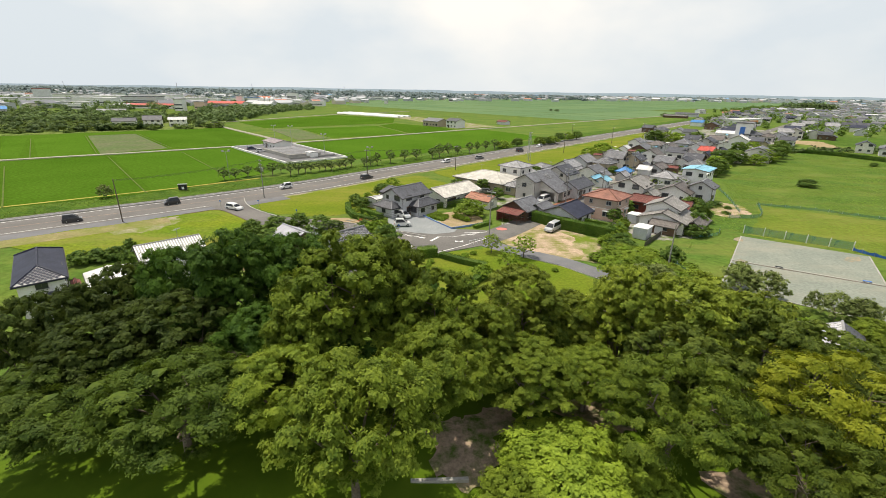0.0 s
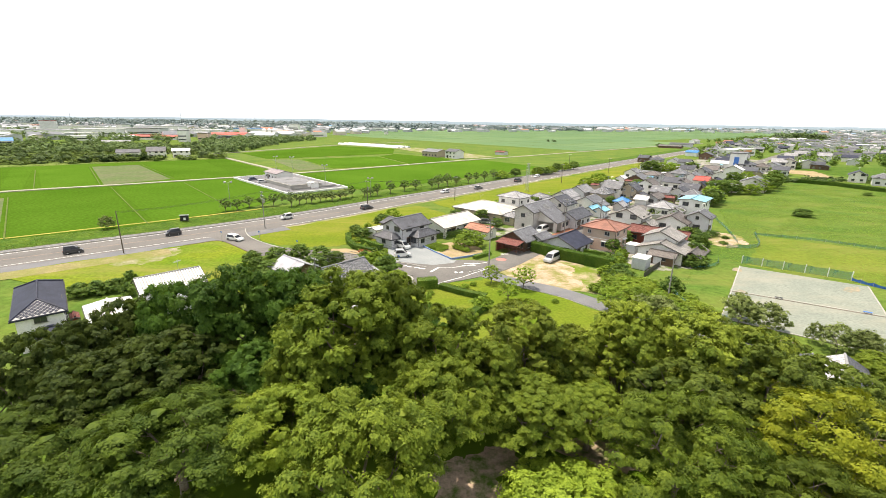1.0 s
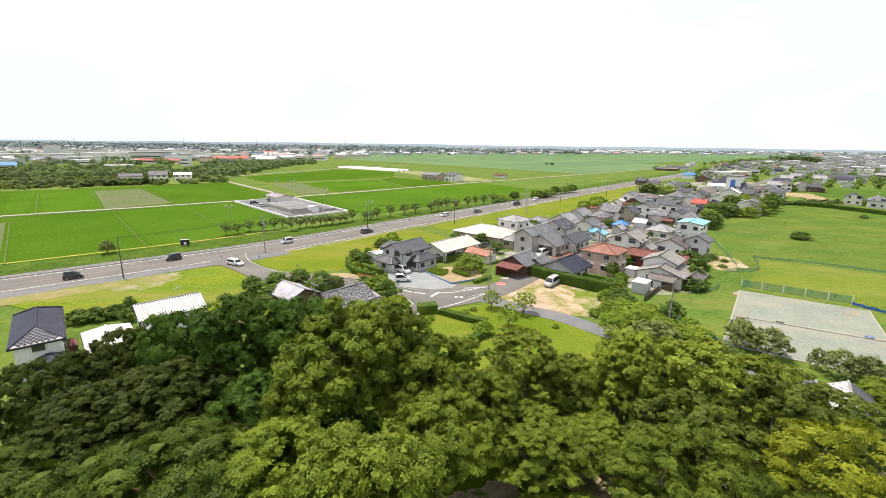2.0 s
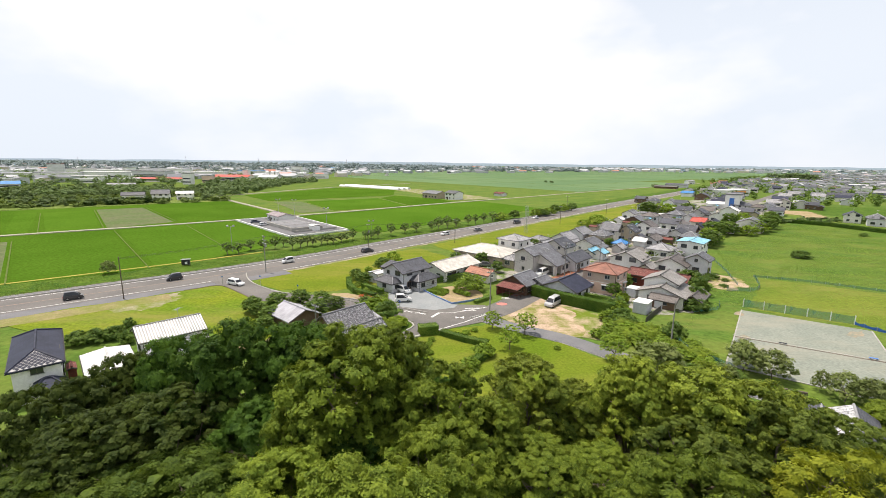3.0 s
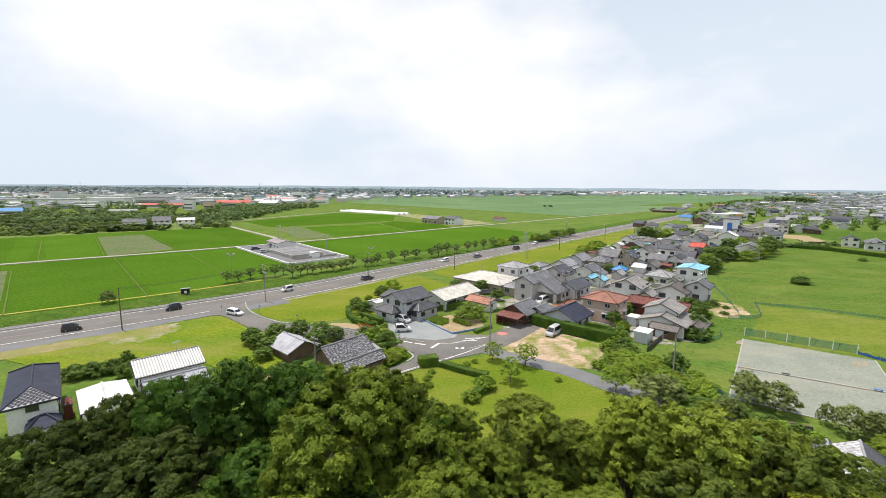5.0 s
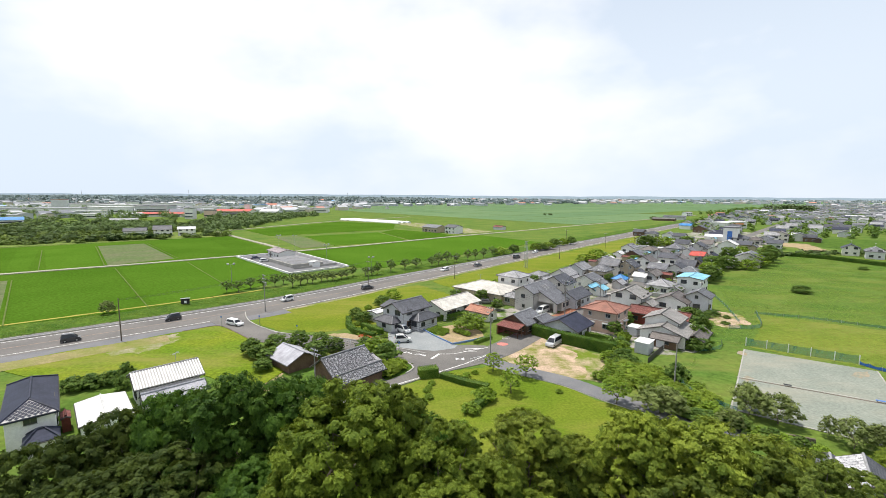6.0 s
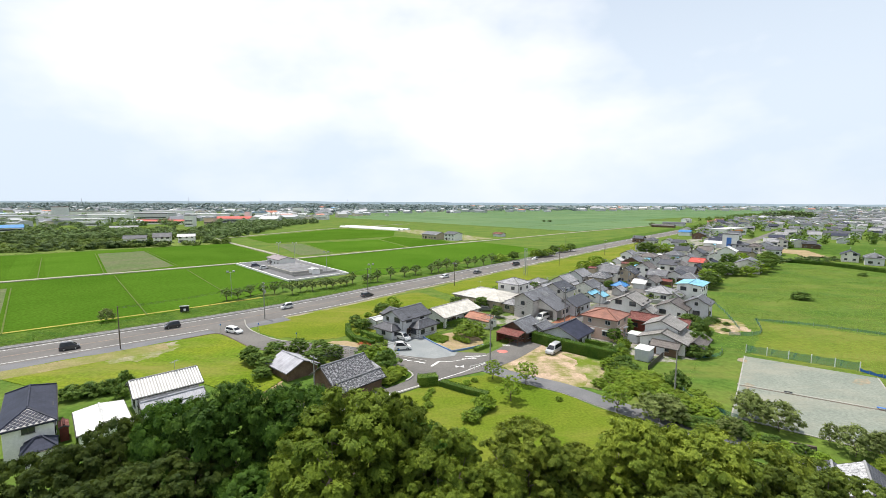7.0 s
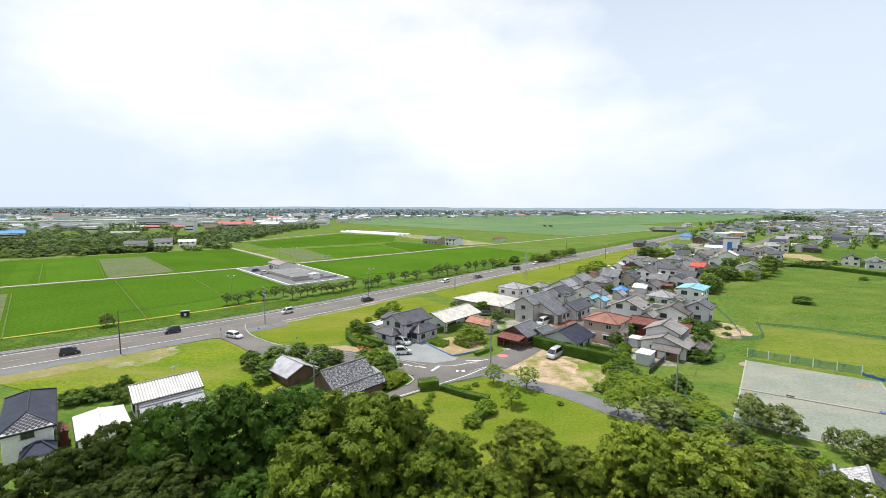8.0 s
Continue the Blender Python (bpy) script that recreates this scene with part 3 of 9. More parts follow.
def strip(name, line, d0, d1, z, material, label, category, deep=0.1):
    return tagged(part(name, ribbon(B(), line, d0, d1, z, deep), material), label, category, kind="structure")


ROAD = curve_through([Vector(p) for p in ((-330, -100), (-200, -6), (-130, 47), (-88.2, 82.7), (-74.3, 95), (-62, 106), (-47, 121), (-34, 136), (-18, 156.5), (14, 195), (69, 263.5), (145, 356), (250, 484), (420, 690), (700, 1010))], 2.0)
SIDE = curve_through([Vector(p) for p in ((-58, 108), (-50.5, 101.5), (-42.5, 94.2), (-34, 91), (-22, 88.5), (-10, 83), (-5, 80.5))], 1.5)
STREET = curve_through([Vector(p) for p in ((-24, 58), (-12, 68.8), (-3, 76), (6, 81.5), (12, 87), (20, 97.5), (32, 112), (60, 146), (110, 206), (190, 300), (260, 380), (420, 560))], 2.0)
PATHWAY = curve_through([Vector(p) for p in ((7, 81), (12.5, 76.5), (20.4, 71.5), (26, 65.8), (30.8, 61.8), (35.5, 58), (42, 54.2), (44.6, 52.6), (46.6, 51.0))], 1.5)

strip("road", ROAD, -6.2, 6.2, 0.06, ROAD_TOP, "grey asphalt two-lane country road", "road", 0.3)
strip("pavement", ROAD, 6.55, 7.9, 0.20, ASPHALT_L, "grey asphalt footway beside the road", "pavement", 0.4)
strip("worn_shoulder", [p for p in ROAD if p.x < -47], -10.4, -6.22, 0.055, ASPHALT_L, "bluish worn asphalt shoulder of the road", "road")
strip("gravel_shoulder", [p for p in ROAD if p.x > -49], -7.6, -6.25, 0.035, GRAVEL, "pale gravel and worn grass shoulder", "gravel")
strip("footway_edging", ROAD, 7.92, 8.12, 0.22, CONCRETE, "narrow pale concrete edging of the footway", "kerb", 0.3)
strip("grass_verge", ROAD, 8.15, 21.0, 0.045, VERGE, "rough grass verge along the road", "grass")
strip("side_road", SIDE, -3.4, 3.0, 0.075, ASPHALT, "asphalt side road with curved mouth", "road")
strip("street", STREET, -3.0, 3.2, 0.085, ASPHALT, "asphalt village street", "road")
strip("park_path", PATHWAY, -1.85, 1.85, 0.07, ASPHALT_L, "smooth grey asphalt park path", "path")
for line, d, w in (([p for p in ROAD if p.x < -60], -5.0, 0.18), ([p for p in ROAD if p.x > -49], -5.0, 0.18), (ROAD, 5.2, 0.18)):
    strip("edge_line", line, d - w / 2, d + w / 2, 0.07, PAINT_W, "white painted edge line", "road marking", 0.008)
tagged(part("centre_line", ribbon(B(), ROAD, 0.0, 0.22, 0.071, 0.01), LINE_WORN), "worn brownish-orange centre line", "road marking", kind="structure")
strip("footway_kerb", ROAD, 6.2, 6.5, 0.24, CONCRETE, "pale concrete kerb between road and footway", "kerb", 0.4)
strip("ditch_edge", ROAD, 8.2, 9.8, 0.055, DITCH, "dark weedy ditch edge beside the footway", "ditch", 0.1)
plate("junction", [(-52.9, 111.7), (-50.7, 107.5), (-48.0, 103.7), (-44.9, 100.6), (-40.1, 96.9), (-36.3, 94.7), (-34.4, 91.7), (-42.1, 92.9), (-47.8, 96.6), (-54.7, 101.1)], 0.079, ASPHALT, "asphalt mouth of the side road", "road")
strip("kerb", curve_through([Vector(p) for p in [(-52.9, 111.7), (-50.7, 107.5), (-48.0, 103.7), (-44.9, 100.6), (-40.1, 96.9), (-36.3, 94.7)]], 1.5), -0.15, 0.1, 0.18, CONCRETE, "low concrete kerb round the corner", "kerb", 0.2)
TIP = curve_through([Vector(p) for p in ((-59.5, 95.2), (-57.4, 97), (-55.2, 99.2), (-53.8, 99.6), (-52, 98.9), (-49.1, 96.6), (-44.3, 92.5), (-39.9, 88.5))], 1.0)
strip("kerb", TIP, -0.1, 0.2, 0.17, POLE_D, "low dark kerb round the lawn's tip", "kerb", 0.2)
strip("kerb", SIDE[14:], 3.02, 3.25, 0.17, CONCRETE, "low concrete kerb", "kerb", 0.2)
strip("street_kerb", STREET[:14], -3.3, -3.05, 0.2, CONCRETE, "low concrete kerb", "kerb", 0.2)
strip("path_edging", PATHWAY[4:], -2.15, -2.02, 0.10, CONCRETE, "narrow concrete path edging", "kerb", 0.2)

# paved forecourt, stop lines, arrows and a red patch at the crossing
plate("crossing", [(-13.3, 101), (-12.2, 88.5), (-11.2, 80.5), (-3, 77), (5, 82), (9.6, 86.6), (8.2, 88.4), (1.3, 88.7), (-5.1, 98), (-8, 101)], 0.088, ASPHALT, "grey asphalt crossing of the streets", "road")
plate("forecourt", [(-13.3, 101), (-12.8, 94), (-11.8, 89.7), (-10.3, 87.0), (-6.1, 85.6), (-2.1, 84.8), (1.9, 86.5), (2.6, 88.5), (1.3, 88.7), (-5.1, 98), (-8, 101)], 0.097, PAVED, "pale blue-grey paved forecourt in front of the houses", "forecourt")


def marking(label, quads, material=PAINT_W, z=0.105):
    bm = B()
    for q in quads:
        face(bm, [(x, y, z) for x, y in q])
    bmesh.ops.recalc_face_normals(bm, faces=bm.faces)
    return tagged(part("road_marking", bm, material), label, "road marking", kind="structure")


def slab(cx, cy, ang, lx, ly):
    c, s = math.cos(radians(ang)), math.sin(radians(ang))
    return [(cx + c * x - s * y, cy + s * x + c * y) for x, y in ((-lx / 2, -ly / 2), (lx / 2, -ly / 2), (lx / 2, ly / 2), (-lx / 2, ly / 2))]


marking("white stop line", [slab(-1.8, 81.9, 62, 3.0, 0.5)])
marking("white worn letters painted on the asphalt", [slab(-9.3, 84.1, -20, 1.0, 0.4), slab(-7.9, 83.8, 25, 0.9, 0.35), slab(-6.9, 83.4, -25, 1.0, 0.35), slab(-5.4, 82.9, 10, 1.0, 0.3), slab(-4.3, 82.4, -20, 1.3, 0.4)])
marking("white hourglass-shaped road mark", [[(2.1, 81.2), (2.1, 80.1), (2.9, 80.6)], [(3.7, 81.4), (2.9, 80.6), (3.7, 80.1)]])
marking("white edge line round the corner", [slab(0.2, 83.2, 2, 2.6, 0.18), slab(2.7, 83.9, 28, 3.0, 0.18), slab(6.3, 85.9, 29, 5.4, 0.18)])
marking("white edge line", [slab(5.6, 86.3, 8, 3.2, 0.35), slab(4.9, 84.9, 4, 2.8, 0.2)])
marking("white edge line beside the park", [slab(1.1, 76.0, 40, 6.2, 0.2), slab(6.1, 80.7, 46, 7.4, 0.2)])
marking("white dashes on the street", [slab(13.2, 94.0, 12, 1.9, 0.18), slab(13.1, 93.2, 12, 1.9, 0.18)])
marking("round red painted patch on the asphalt", [[(11.9 + 1.15 * math.cos(6.2832 * i / 20), 89.4 + 0.95 * math.sin(6.2832 * i / 20)) for i in range(20)]], PAINT_R)

plate("brick_paving", [(27.0, 111.8), (35.3, 121.6), (37.1, 120.1), (29.4, 110.9)], 0.09, PAVER, "orange brick paving in front of a carport", "paving")
plate("planting_bed", [(-8.3, 79.4), (-6.9, 78.4), (-6.0, 77.3), (-5.5, 76.0), (-5.9, 74.7), (-6.6, 73.6), (-9.5, 70.5), (-12.5, 74), (-13, 79.5)], 0.115, VERGE, "green planted corner inside a curved kerb", "planting bed")
strip("curved_kerb", [Vector(p) for p in ((-9.2, 80.0), (-8.3, 79.4), (-6.9, 78.4), (-6.0, 77.3), (-5.5, 76.0), (-5.9, 74.7), (-6.6, 73.6))], -0.14, 0.14, 0.24, CONCRETE, "pale curved concrete kerb at the corner", "kerb", 0.3)
plate("vegetable_bed", [(-4.6, 97.8), (-3.0, 100.3), (0.8, 97.6), (-0.7, 94.0), (-3.1, 95.1)], 0.16, VERGE, "green vegetable plot", "garden", ragged=0.3)

strip("street_edge_line", STREET[:13], -2.75, -2.6, 0.1, PAINT_W, "white painted edge line", "road marking", 0.008)
strip("dry_shoulder", [p for p in ROAD if -112 < p.x < -68], -15.5, -10.3, 0.108, DRY, "dry tan turf beside the road", "grass", 0.06)

# lawns, bare earth and the ball court
plate("lawn", [(-10, 63), (-6.4, 69.0), (1.4, 74.6), (9.0, 78.0), (13.5, 73.4), (19.2, 69.6), (24.4, 63.9), (29.6, 59.6), (34.2, 56), (36, 50), (30, 46.6), (5, 46.2), (-10, 46.5), (-16, 52)], 0.04, LAWN, "mown yellow-green park lawn", "lawn", ragged=0.5)
plate("lawn", [(-82, 74), (-74.4, 81.9), (-67.5, 87.3), (-62, 93)] + [(p.x, p.y) for p in TIP] + [(-33, 84.6), (-26, 82), (-30, 66), (-42, 72), (-60, 66)], 0.1, ROAD_LAWN, "patchy yellow-green grass beside the road", "lawn", ragged=0.12)
plate("lawn", [(-47.5, 107.5), (-45.5, 103), (-43, 99.6), (-37, 97.2), (-29, 96), (-18, 101), (-14, 108), (-4, 118), (4, 131), (-10, 149), (-24, 138.5), (-38, 120.5)], 0.032, SUNNY_LAWN, "patchy yellow-green grass between road and houses", "lawn", ragged=0.5)
plate("lawn", [(4, 140), (14, 148), (40, 180), (66, 212), (110, 268), (150, 335), (142, 338), (72, 252), (20, 190), (-6, 156)], 0.031, SUNNY_LAWN, "strip of mown grass along the road", "lawn", ragged=0.5)
plate("thin_turf", [(10.6, 81.0), (15, 89), (20.4, 94.8), (25, 90), (31, 84.6), (33, 78), (29, 69.5), (25.4, 71.6), (20, 73.6), (14.2, 76.6)], 0.047, SAND_THIN, "thin turf over sandy ground", "ground", ragged=0.8)
plate("bare_ground", [(10.2, 81.2), (12.4, 85.4), (15.8, 88.6), (20.8, 94.0), (23, 90), (25.6, 85.5), (24.6, 80.5), (25.2, 74.8), (22, 72.4), (18.6, 74.4), (14.4, 76.4)], 0.05, SAND, "sandy bare car park ground", "ground", ragged=0.9)
plate("garden_bed", [(-4.6, 98), (1.5, 89.4), (8.6, 93.6), (7.5, 99), (2, 103)], 0.12, DIRT, "bare brown soil garden plot", "garden", ragged=0.2)
plate("bare_ground", [(-66, 82.0), (-65, 86.5), (-62.1, 90), (-59.6, 93.6), (-57.4, 92), (-57.2, 87), (-59.5, 81.5), (-63, 80)], 0.106, GRAVEL, "worn gravelly patch in the grass", "ground", ragged=0.9)
plate("bare_ground", [(-36, 69), (-28, 73), (-25, 69), (-31, 64)], 0.036, DIRT, "bare brown soil", "ground", ragged=0.9)
plate("bare_ground", [(64.4, 105), (67.5, 102.8), (73, 105.4), (77.6, 113.2), (73.6, 118.2), (69.6, 116)], 0.04, SAND, "bare tan earth beside the garden", "ground", ragged=0.9)
plate("bare_ground", [(-26, 95), (-17, 94.4), (-14, 90), (-22, 90.5)], 0.05, DIRT, "bare brown garden soil", "ground", ragged=0.9)
plate("lawn", [(63, 89), (78, 79), (110, 60), (150, 90), (101, 103), (82, 116), (74, 103)], 0.03, DRY_MEADOW, "drier yellow-green meadow grass", "grass", ragged=0.5)
plate("court", [(61, 88.2), (77.4, 77.6), (72, 69.5), (64, 57.6), (58.8, 50.8), (42.4, 62.5), (50, 73)], 0.06, COURT, "worn grey-green ball court surface", "court")
for pts in ([(59.0, 84.6), (60.4, 87.2), (58.8, 87.0), (57.6, 85.0)], [(71.6, 74.2), (74.4, 75.6), (75.6, 77.4), (73.4, 77.0), (71.0, 75.4)], [(50.8, 71.6), (53.0, 73.4), (52.6, 74.8), (50.6, 73.2)]):
    plate("worn_patch", pts, 0.066, COURT_SAND, "sandy worn patch on the court", "court", deep=0.01, ragged=0.35)
strip("drain", [Vector((50.4, 73.9)), Vector((58, 69.6)), Vector((66, 65.1)), Vector((72, 61.8))], -0.18, 0.18, 0.075, POLE_D, "dark drain channel across the court", "drain", 0.02)
strip("court_line", [Vector((50.7, 74.4)), Vector((58.3, 70.1)), Vector((66.3, 65.6)), Vector((72.3, 62.3))], -0.12, 0.1, 0.07, CONCRETE, "pale concrete line beside the drain", "court line", 0.01)
strip("court_edging", [Vector((61, 88.3)), Vector((50, 73)), Vector((42.3, 62.5))], -0.1, 0.1, 0.1, CONCRETE, "pale concrete court edging", "kerb", 0.1)
strip("court_edging", [Vector((77.5, 77.6)), Vector((72.1, 69.5)), Vector((64.1, 57.6)), Vector((58.9, 50.7))], -0.12, 0.12, 0.1, CONCRETE, "pale concrete court edging", "kerb", 0.1)
strip("court_edging", [Vector((42.3, 62.4)), Vector((50, 57)), Vector((58.8, 50.7))], -0.12, 0.12, 0.1, CONCRETE, "pale concrete court edging", "kerb", 0.1)

plate("village_ground", [(-2, 108), (14, 110), (24, 103), (34, 96), (40, 84), (50, 86), (62, 108), (80, 134), (92, 160), (112, 206), (132, 236), (170, 262), (226, 292), (262, 380), (240, 420), (160, 330), (110, 262), (60, 198), (34, 166), (16, 142), (2, 128)], 0.02, YARDS, "village yards of gravel, concrete and garden plots", "ground", ragged=0.8)

strip("low_wall", [Vector((40.6, 57.0)), Vector((44, 55.2)), Vector((47.4, 53.7))], -0.15, 0.15, 0.55, POLE_D, "low dark retaining wall beside the path", "wall", 0.6)
plate("ploughed_field", [(222.7, 301.2), (235.7, 295.0), (218.3, 256.1), (197.8, 245.3), (212.2, 272.0), (207.8, 280.7)], 0.07, DIRT, "strip of bare tan ploughed field", "field", ragged=0.8)
plate("vegetable_field", [(226, 300), (262, 336), (330, 318), (300, 262), (236, 262)], 0.06, VERGE, "dark green field beyond the meadow", "field", ragged=0.6)
plate("ploughed_field", [(192, 246), (212, 262), (220, 254), (204, 240)], 0.07, VERGE, "dark green vegetable field", "field", ragged=0.5)

# bare soil banks under the trees of the mound
for k, (cx, cy, rx, ry) in enumerate(((11.6, 24.8, 2.8, 2.0), (2.4, 21.4, 2.2, 2.8), (18.6, 17.6, 3.4, 2.6), (11.0, 28.4, 1.4, 1.2), (4.6, 24.0, 2.0, 1.2))):
    bm = B()
    rings = []
    for q in range(7):
        rings.append([bm.verts.new((cx + rx * q / 6 * math.cos(a) * (1 + 0.25 * math.sin(3 * a + k) + 0.14 * math.sin(7 * a + 2 * k)), cy + ry * q / 6 * math.sin(a) * (1 + 0.22 * math.cos(2 * a + k) + 0.14 * math.sin(8 * a + k)), 0)) for a in [6.2832 * i / 36 for i in range(36)]])
    for v in bm.verts:
        v.co.z = ground_z(v.co.x, v.co.y) + 0.05
    for q in range(6):
        for i in range(36):
            bm.faces.new((rings[q][i], rings[q + 1][i], rings[q + 1][(i + 1) % 36], rings[q][(i + 1) % 36]))
    bmesh.ops.remove_doubles(bm, verts=bm.verts, dist=0.001)
    tagged(part("leaf_litter", bm, LITTER), "brown leaf litter and bare soil under trees", "ground", kind="structure")

# ---------------------------------------------------------------- paddies
U, V = Vector((0.725, 0.688)), Vector((-0.688, 0.725))


def paddy(pts, material=RICE, label="flooded paddy of dense bright green rice"):
    return plate("rice_field", pts, 0.10 if material is RICE else 0.07, material, label, "rice field", deep=0.2)


plate("paddy_base", [(-236, 98), (-170, 158), (-136, 186), (-92, 228), (-76, 240), (2, 324), (40, 318), (60, 293), (-4, 217), (-31, 181), (-43, 186), (-61.5, 166.5), (-62, 148), (-75, 122.5), (-84.6, 111), (-102.5, 98), (-135, 75)], 0.06, RICE, "bright green rice between the dikes", "rice field", deep=0.2)
plate("paddy_base", [(-252, 238), (-214, 272), (-165, 320), (-186, 345), (-140, 292), (-94, 240), (-110, 217), (-140, 191), (-176, 160)], 0.061, RICE, "bright green rice between the dikes", "rice field", deep=0.2)
paddy([(-154.5, 151.2), (-102.5, 98), (-82.4, 114), (-140, 177)])
paddy([(-138, 178), (-80, 116.5), (-75, 122.5), (-66.5, 138), (-62, 148), (-64.6, 166.5), (-107, 211)])
paddy([(-75.5, 236), (-41, 190), (-31, 181), (-4, 216), (30, 256), (60, 292), (22, 343), (2, 323)])
paddy([(-161, 170), (-149, 183), (-208.5, 251), (-220, 232)])
paddy([(-235, 232), (-176, 168), (-166, 167), (-225, 234)])
paddy([(-147, 184), (-132, 206), (-190, 267), (-207, 252)], FALLOW, "half-drowned pale green fallow paddy")
paddy([(-130, 208), (-108, 221), (-165, 290), (-188, 269)])
paddy([(-105.5, 220.5), (-92, 232), (-180, 330), (-163, 294)])
paddy([(-156, 149.8), (-104, 96.6), (-135, 75), (-190, 124)], FALLOW, "pale fallow paddy with standing water")
paddy([(-86, 250), (-72, 262), (-110, 320), (-130, 318)], FALLOW, "pale green fallow paddy")
paddy([(-70, 264), (-30, 300), (-60, 360), (-108, 322)])
paddy([(-28, 302), (2, 332), (-8, 356), (-50, 392), (-58, 362)])
paddy([(-134, 322), (-52, 394), (-60, 466), (-128, 498), (-176, 372)])
for line in (((-139, 177.6), (-81.2, 115.2)), ((-148, 183.4), (-208, 251.6)), ((-131, 207), (-189, 268)), ((-163, 168.6), (-221.5, 232)), ((-155.2, 150.5), (-103.2, 97.3)), ((-118.8, 194.6), (-77.7, 147.8))):
    strip("field_dike", [Vector(line[0]), Vector(line[1])], -0.17, 0.17, 0.18, DIKE, "narrow grassy dike between paddies", "dike", 0.2)
strip("farm_track", curve_through([Vector(p) for p in ((-240, 95), (-170, 161), (-137, 188), (-108, 213.5), (-92, 226), (-79, 241), (-52, 269), (1, 327), (60, 386), (150, 480), (400, 730))], 8), -1.6, 1.6, 0.3, TRACK, "pale concrete farm track between paddies", "track", 0.4)
strip("farm_track", curve_through([Vector(p) for p in ((-88, 233), (-102.5, 254), (-150, 307), (-193, 355))], 8), -1.4, 1.4, 0.29, TRACK, "pale concrete farm track between paddies", "track", 0.4)
strip("farm_track", curve_through([Vector(p) for p in ((-230, 352), (-196, 357), (-170, 420), (-134, 508), (-60, 620))], 8), -1.6, 1.6, 0.31, TRACK, "pale concrete farm track between paddies", "track", 0.4)
strip("dry_grass_strip", offset_line(ROAD[90:180], 22.0), -0.55, 0.55, 0.12, STRAW, "strip of dry straw-yellow grass along the paddies", "grass", 0.1)

# the plain beyond: paddies as far as the eye reaches
rng = random.Random(5)
bm = B()
for i in range(-4, 26):
    for j in range(-26, 24):
        su, sv = 118, 96
        c = Vector((60, 470)) + U * (i * su) + V * (j * sv)
        if c.y < 345 or (c.x < 70 and c.y < 620) or c.x < -60 - max(0, c.y - 600) * 0.5 or c.length > 4100:
            continue
        e = (c - Vector((69, 263))).dot(Vector((0.788, -0.616)))
        if -70 < e < 240 and c.y < 900:
            continue
        k = rng.choice((1, 1, 2, 2, 3))
        for q in range(k):
            a0, a1 = -su / 2 + 1.5 + q * (su - 3) / k, -su / 2 + (q + 1) * (su - 3) / k
            pts = [c + U * a + V * b for a, b in ((a0, -sv / 2 + 1.2), (a1, -sv / 2 + 1.2), (a1, sv / 2 - 1.2), (a0, sv / 2 - 1.2))]
            face(bm, [(p.x, p.y, 0.1) for p in pts])
bmesh.ops.recalc_face_normals(bm, faces=bm.faces)
# Rice greens lightened and blued to carry the haze of distance in their colour.
RICE_HAZED = leaf_mat("haze_tinted_rice", (0.080, 0.160, 0.065), (0.16, 0.24, 0.105), (0.05, 0.12, 0.02), 0.1)
tagged(part("rice_plain", bm, RICE_HAZED), "wide plain of green paddies in many shades", "rice fields", kind="stuff")


# ---------------------------------------------------------------- houses
def ridge_ends(L, W, over, hip):
    """Where the ridge starts and ends: drawn in at a hipped end (hip: True, or 'l' or 'r' for one end), out to the verge at a gable."""
    inn = max(L / 2 - W / 2, 0.02)
    return (-inn if hip in (True, "l") else -(L / 2 + over)), (inn if hip in (True, "r") else L / 2 + over)


def roof_mesh(L, W, eave, rise, over, hip, thick=0.2):
    """A pitched roof with its ridge along x over a body L by W, with tile coordinates in metres."""
    bm = B()
    uvl = bm.loops.layers.uv.new("UVMap")
    a, b = L / 2 + over, W / 2 + over
    s = rise / (W / 2)
    z0 = eave - over * s
    top = eave + rise
    r0, r1 = ridge_ends(L, W, over, hip)
    slope = math.hypot(b, top - z0)

    def add(pts, uvs):
        f = face(bm, pts)
        for lp, u in zip(f.loops, uvs):
            lp[uvl].uv = u
        return f

    for lift in (0.0, -thick):
        zz0, zt = z0 + lift, top + lift
        for sg in (-1, 1):
            pts = [(-a, sg * b, zz0), (a, sg * b, zz0), (r1, 0, zt), (r0, 0, zt)]
            uvs = [(-a, 0), (a, 0), (r1, slope), (r0, slope)]
            if (sg > 0) != (lift < 0):
                pts, uvs = pts[::-1], uvs[::-1]
            add(pts, uvs)
            if hip in (True, "r" if sg > 0 else "l"):
                q = [(sg * a, -b, zz0), (sg * a, b, zz0), (r1 if sg > 0 else r0, 0, zt)]
                qu = [(-b, 0), (b, 0), (0, slope)]
                if (sg < 0) != (lift < 0):
                    q, qu = q[::-1], qu[::-1]
                add(q, qu)
    rim = [(-a, -b, z0), (a, -b, z0)] + ([] if hip in (True, "r") else [(a, 0, top)]) + [(a, b, z0), (-a, b, z0)] + ([] if hip in (True, "l") else [(-a, 0, top)])
    for i in range(len(rim)):
        p, q = rim[i], rim[(i + 1) % len(rim)]
        add([p, (p[0], p[1], p[2] - thick), (q[0], q[1], q[2] - thick), q][::-1], [(0, 0)] * 4)
    return bm


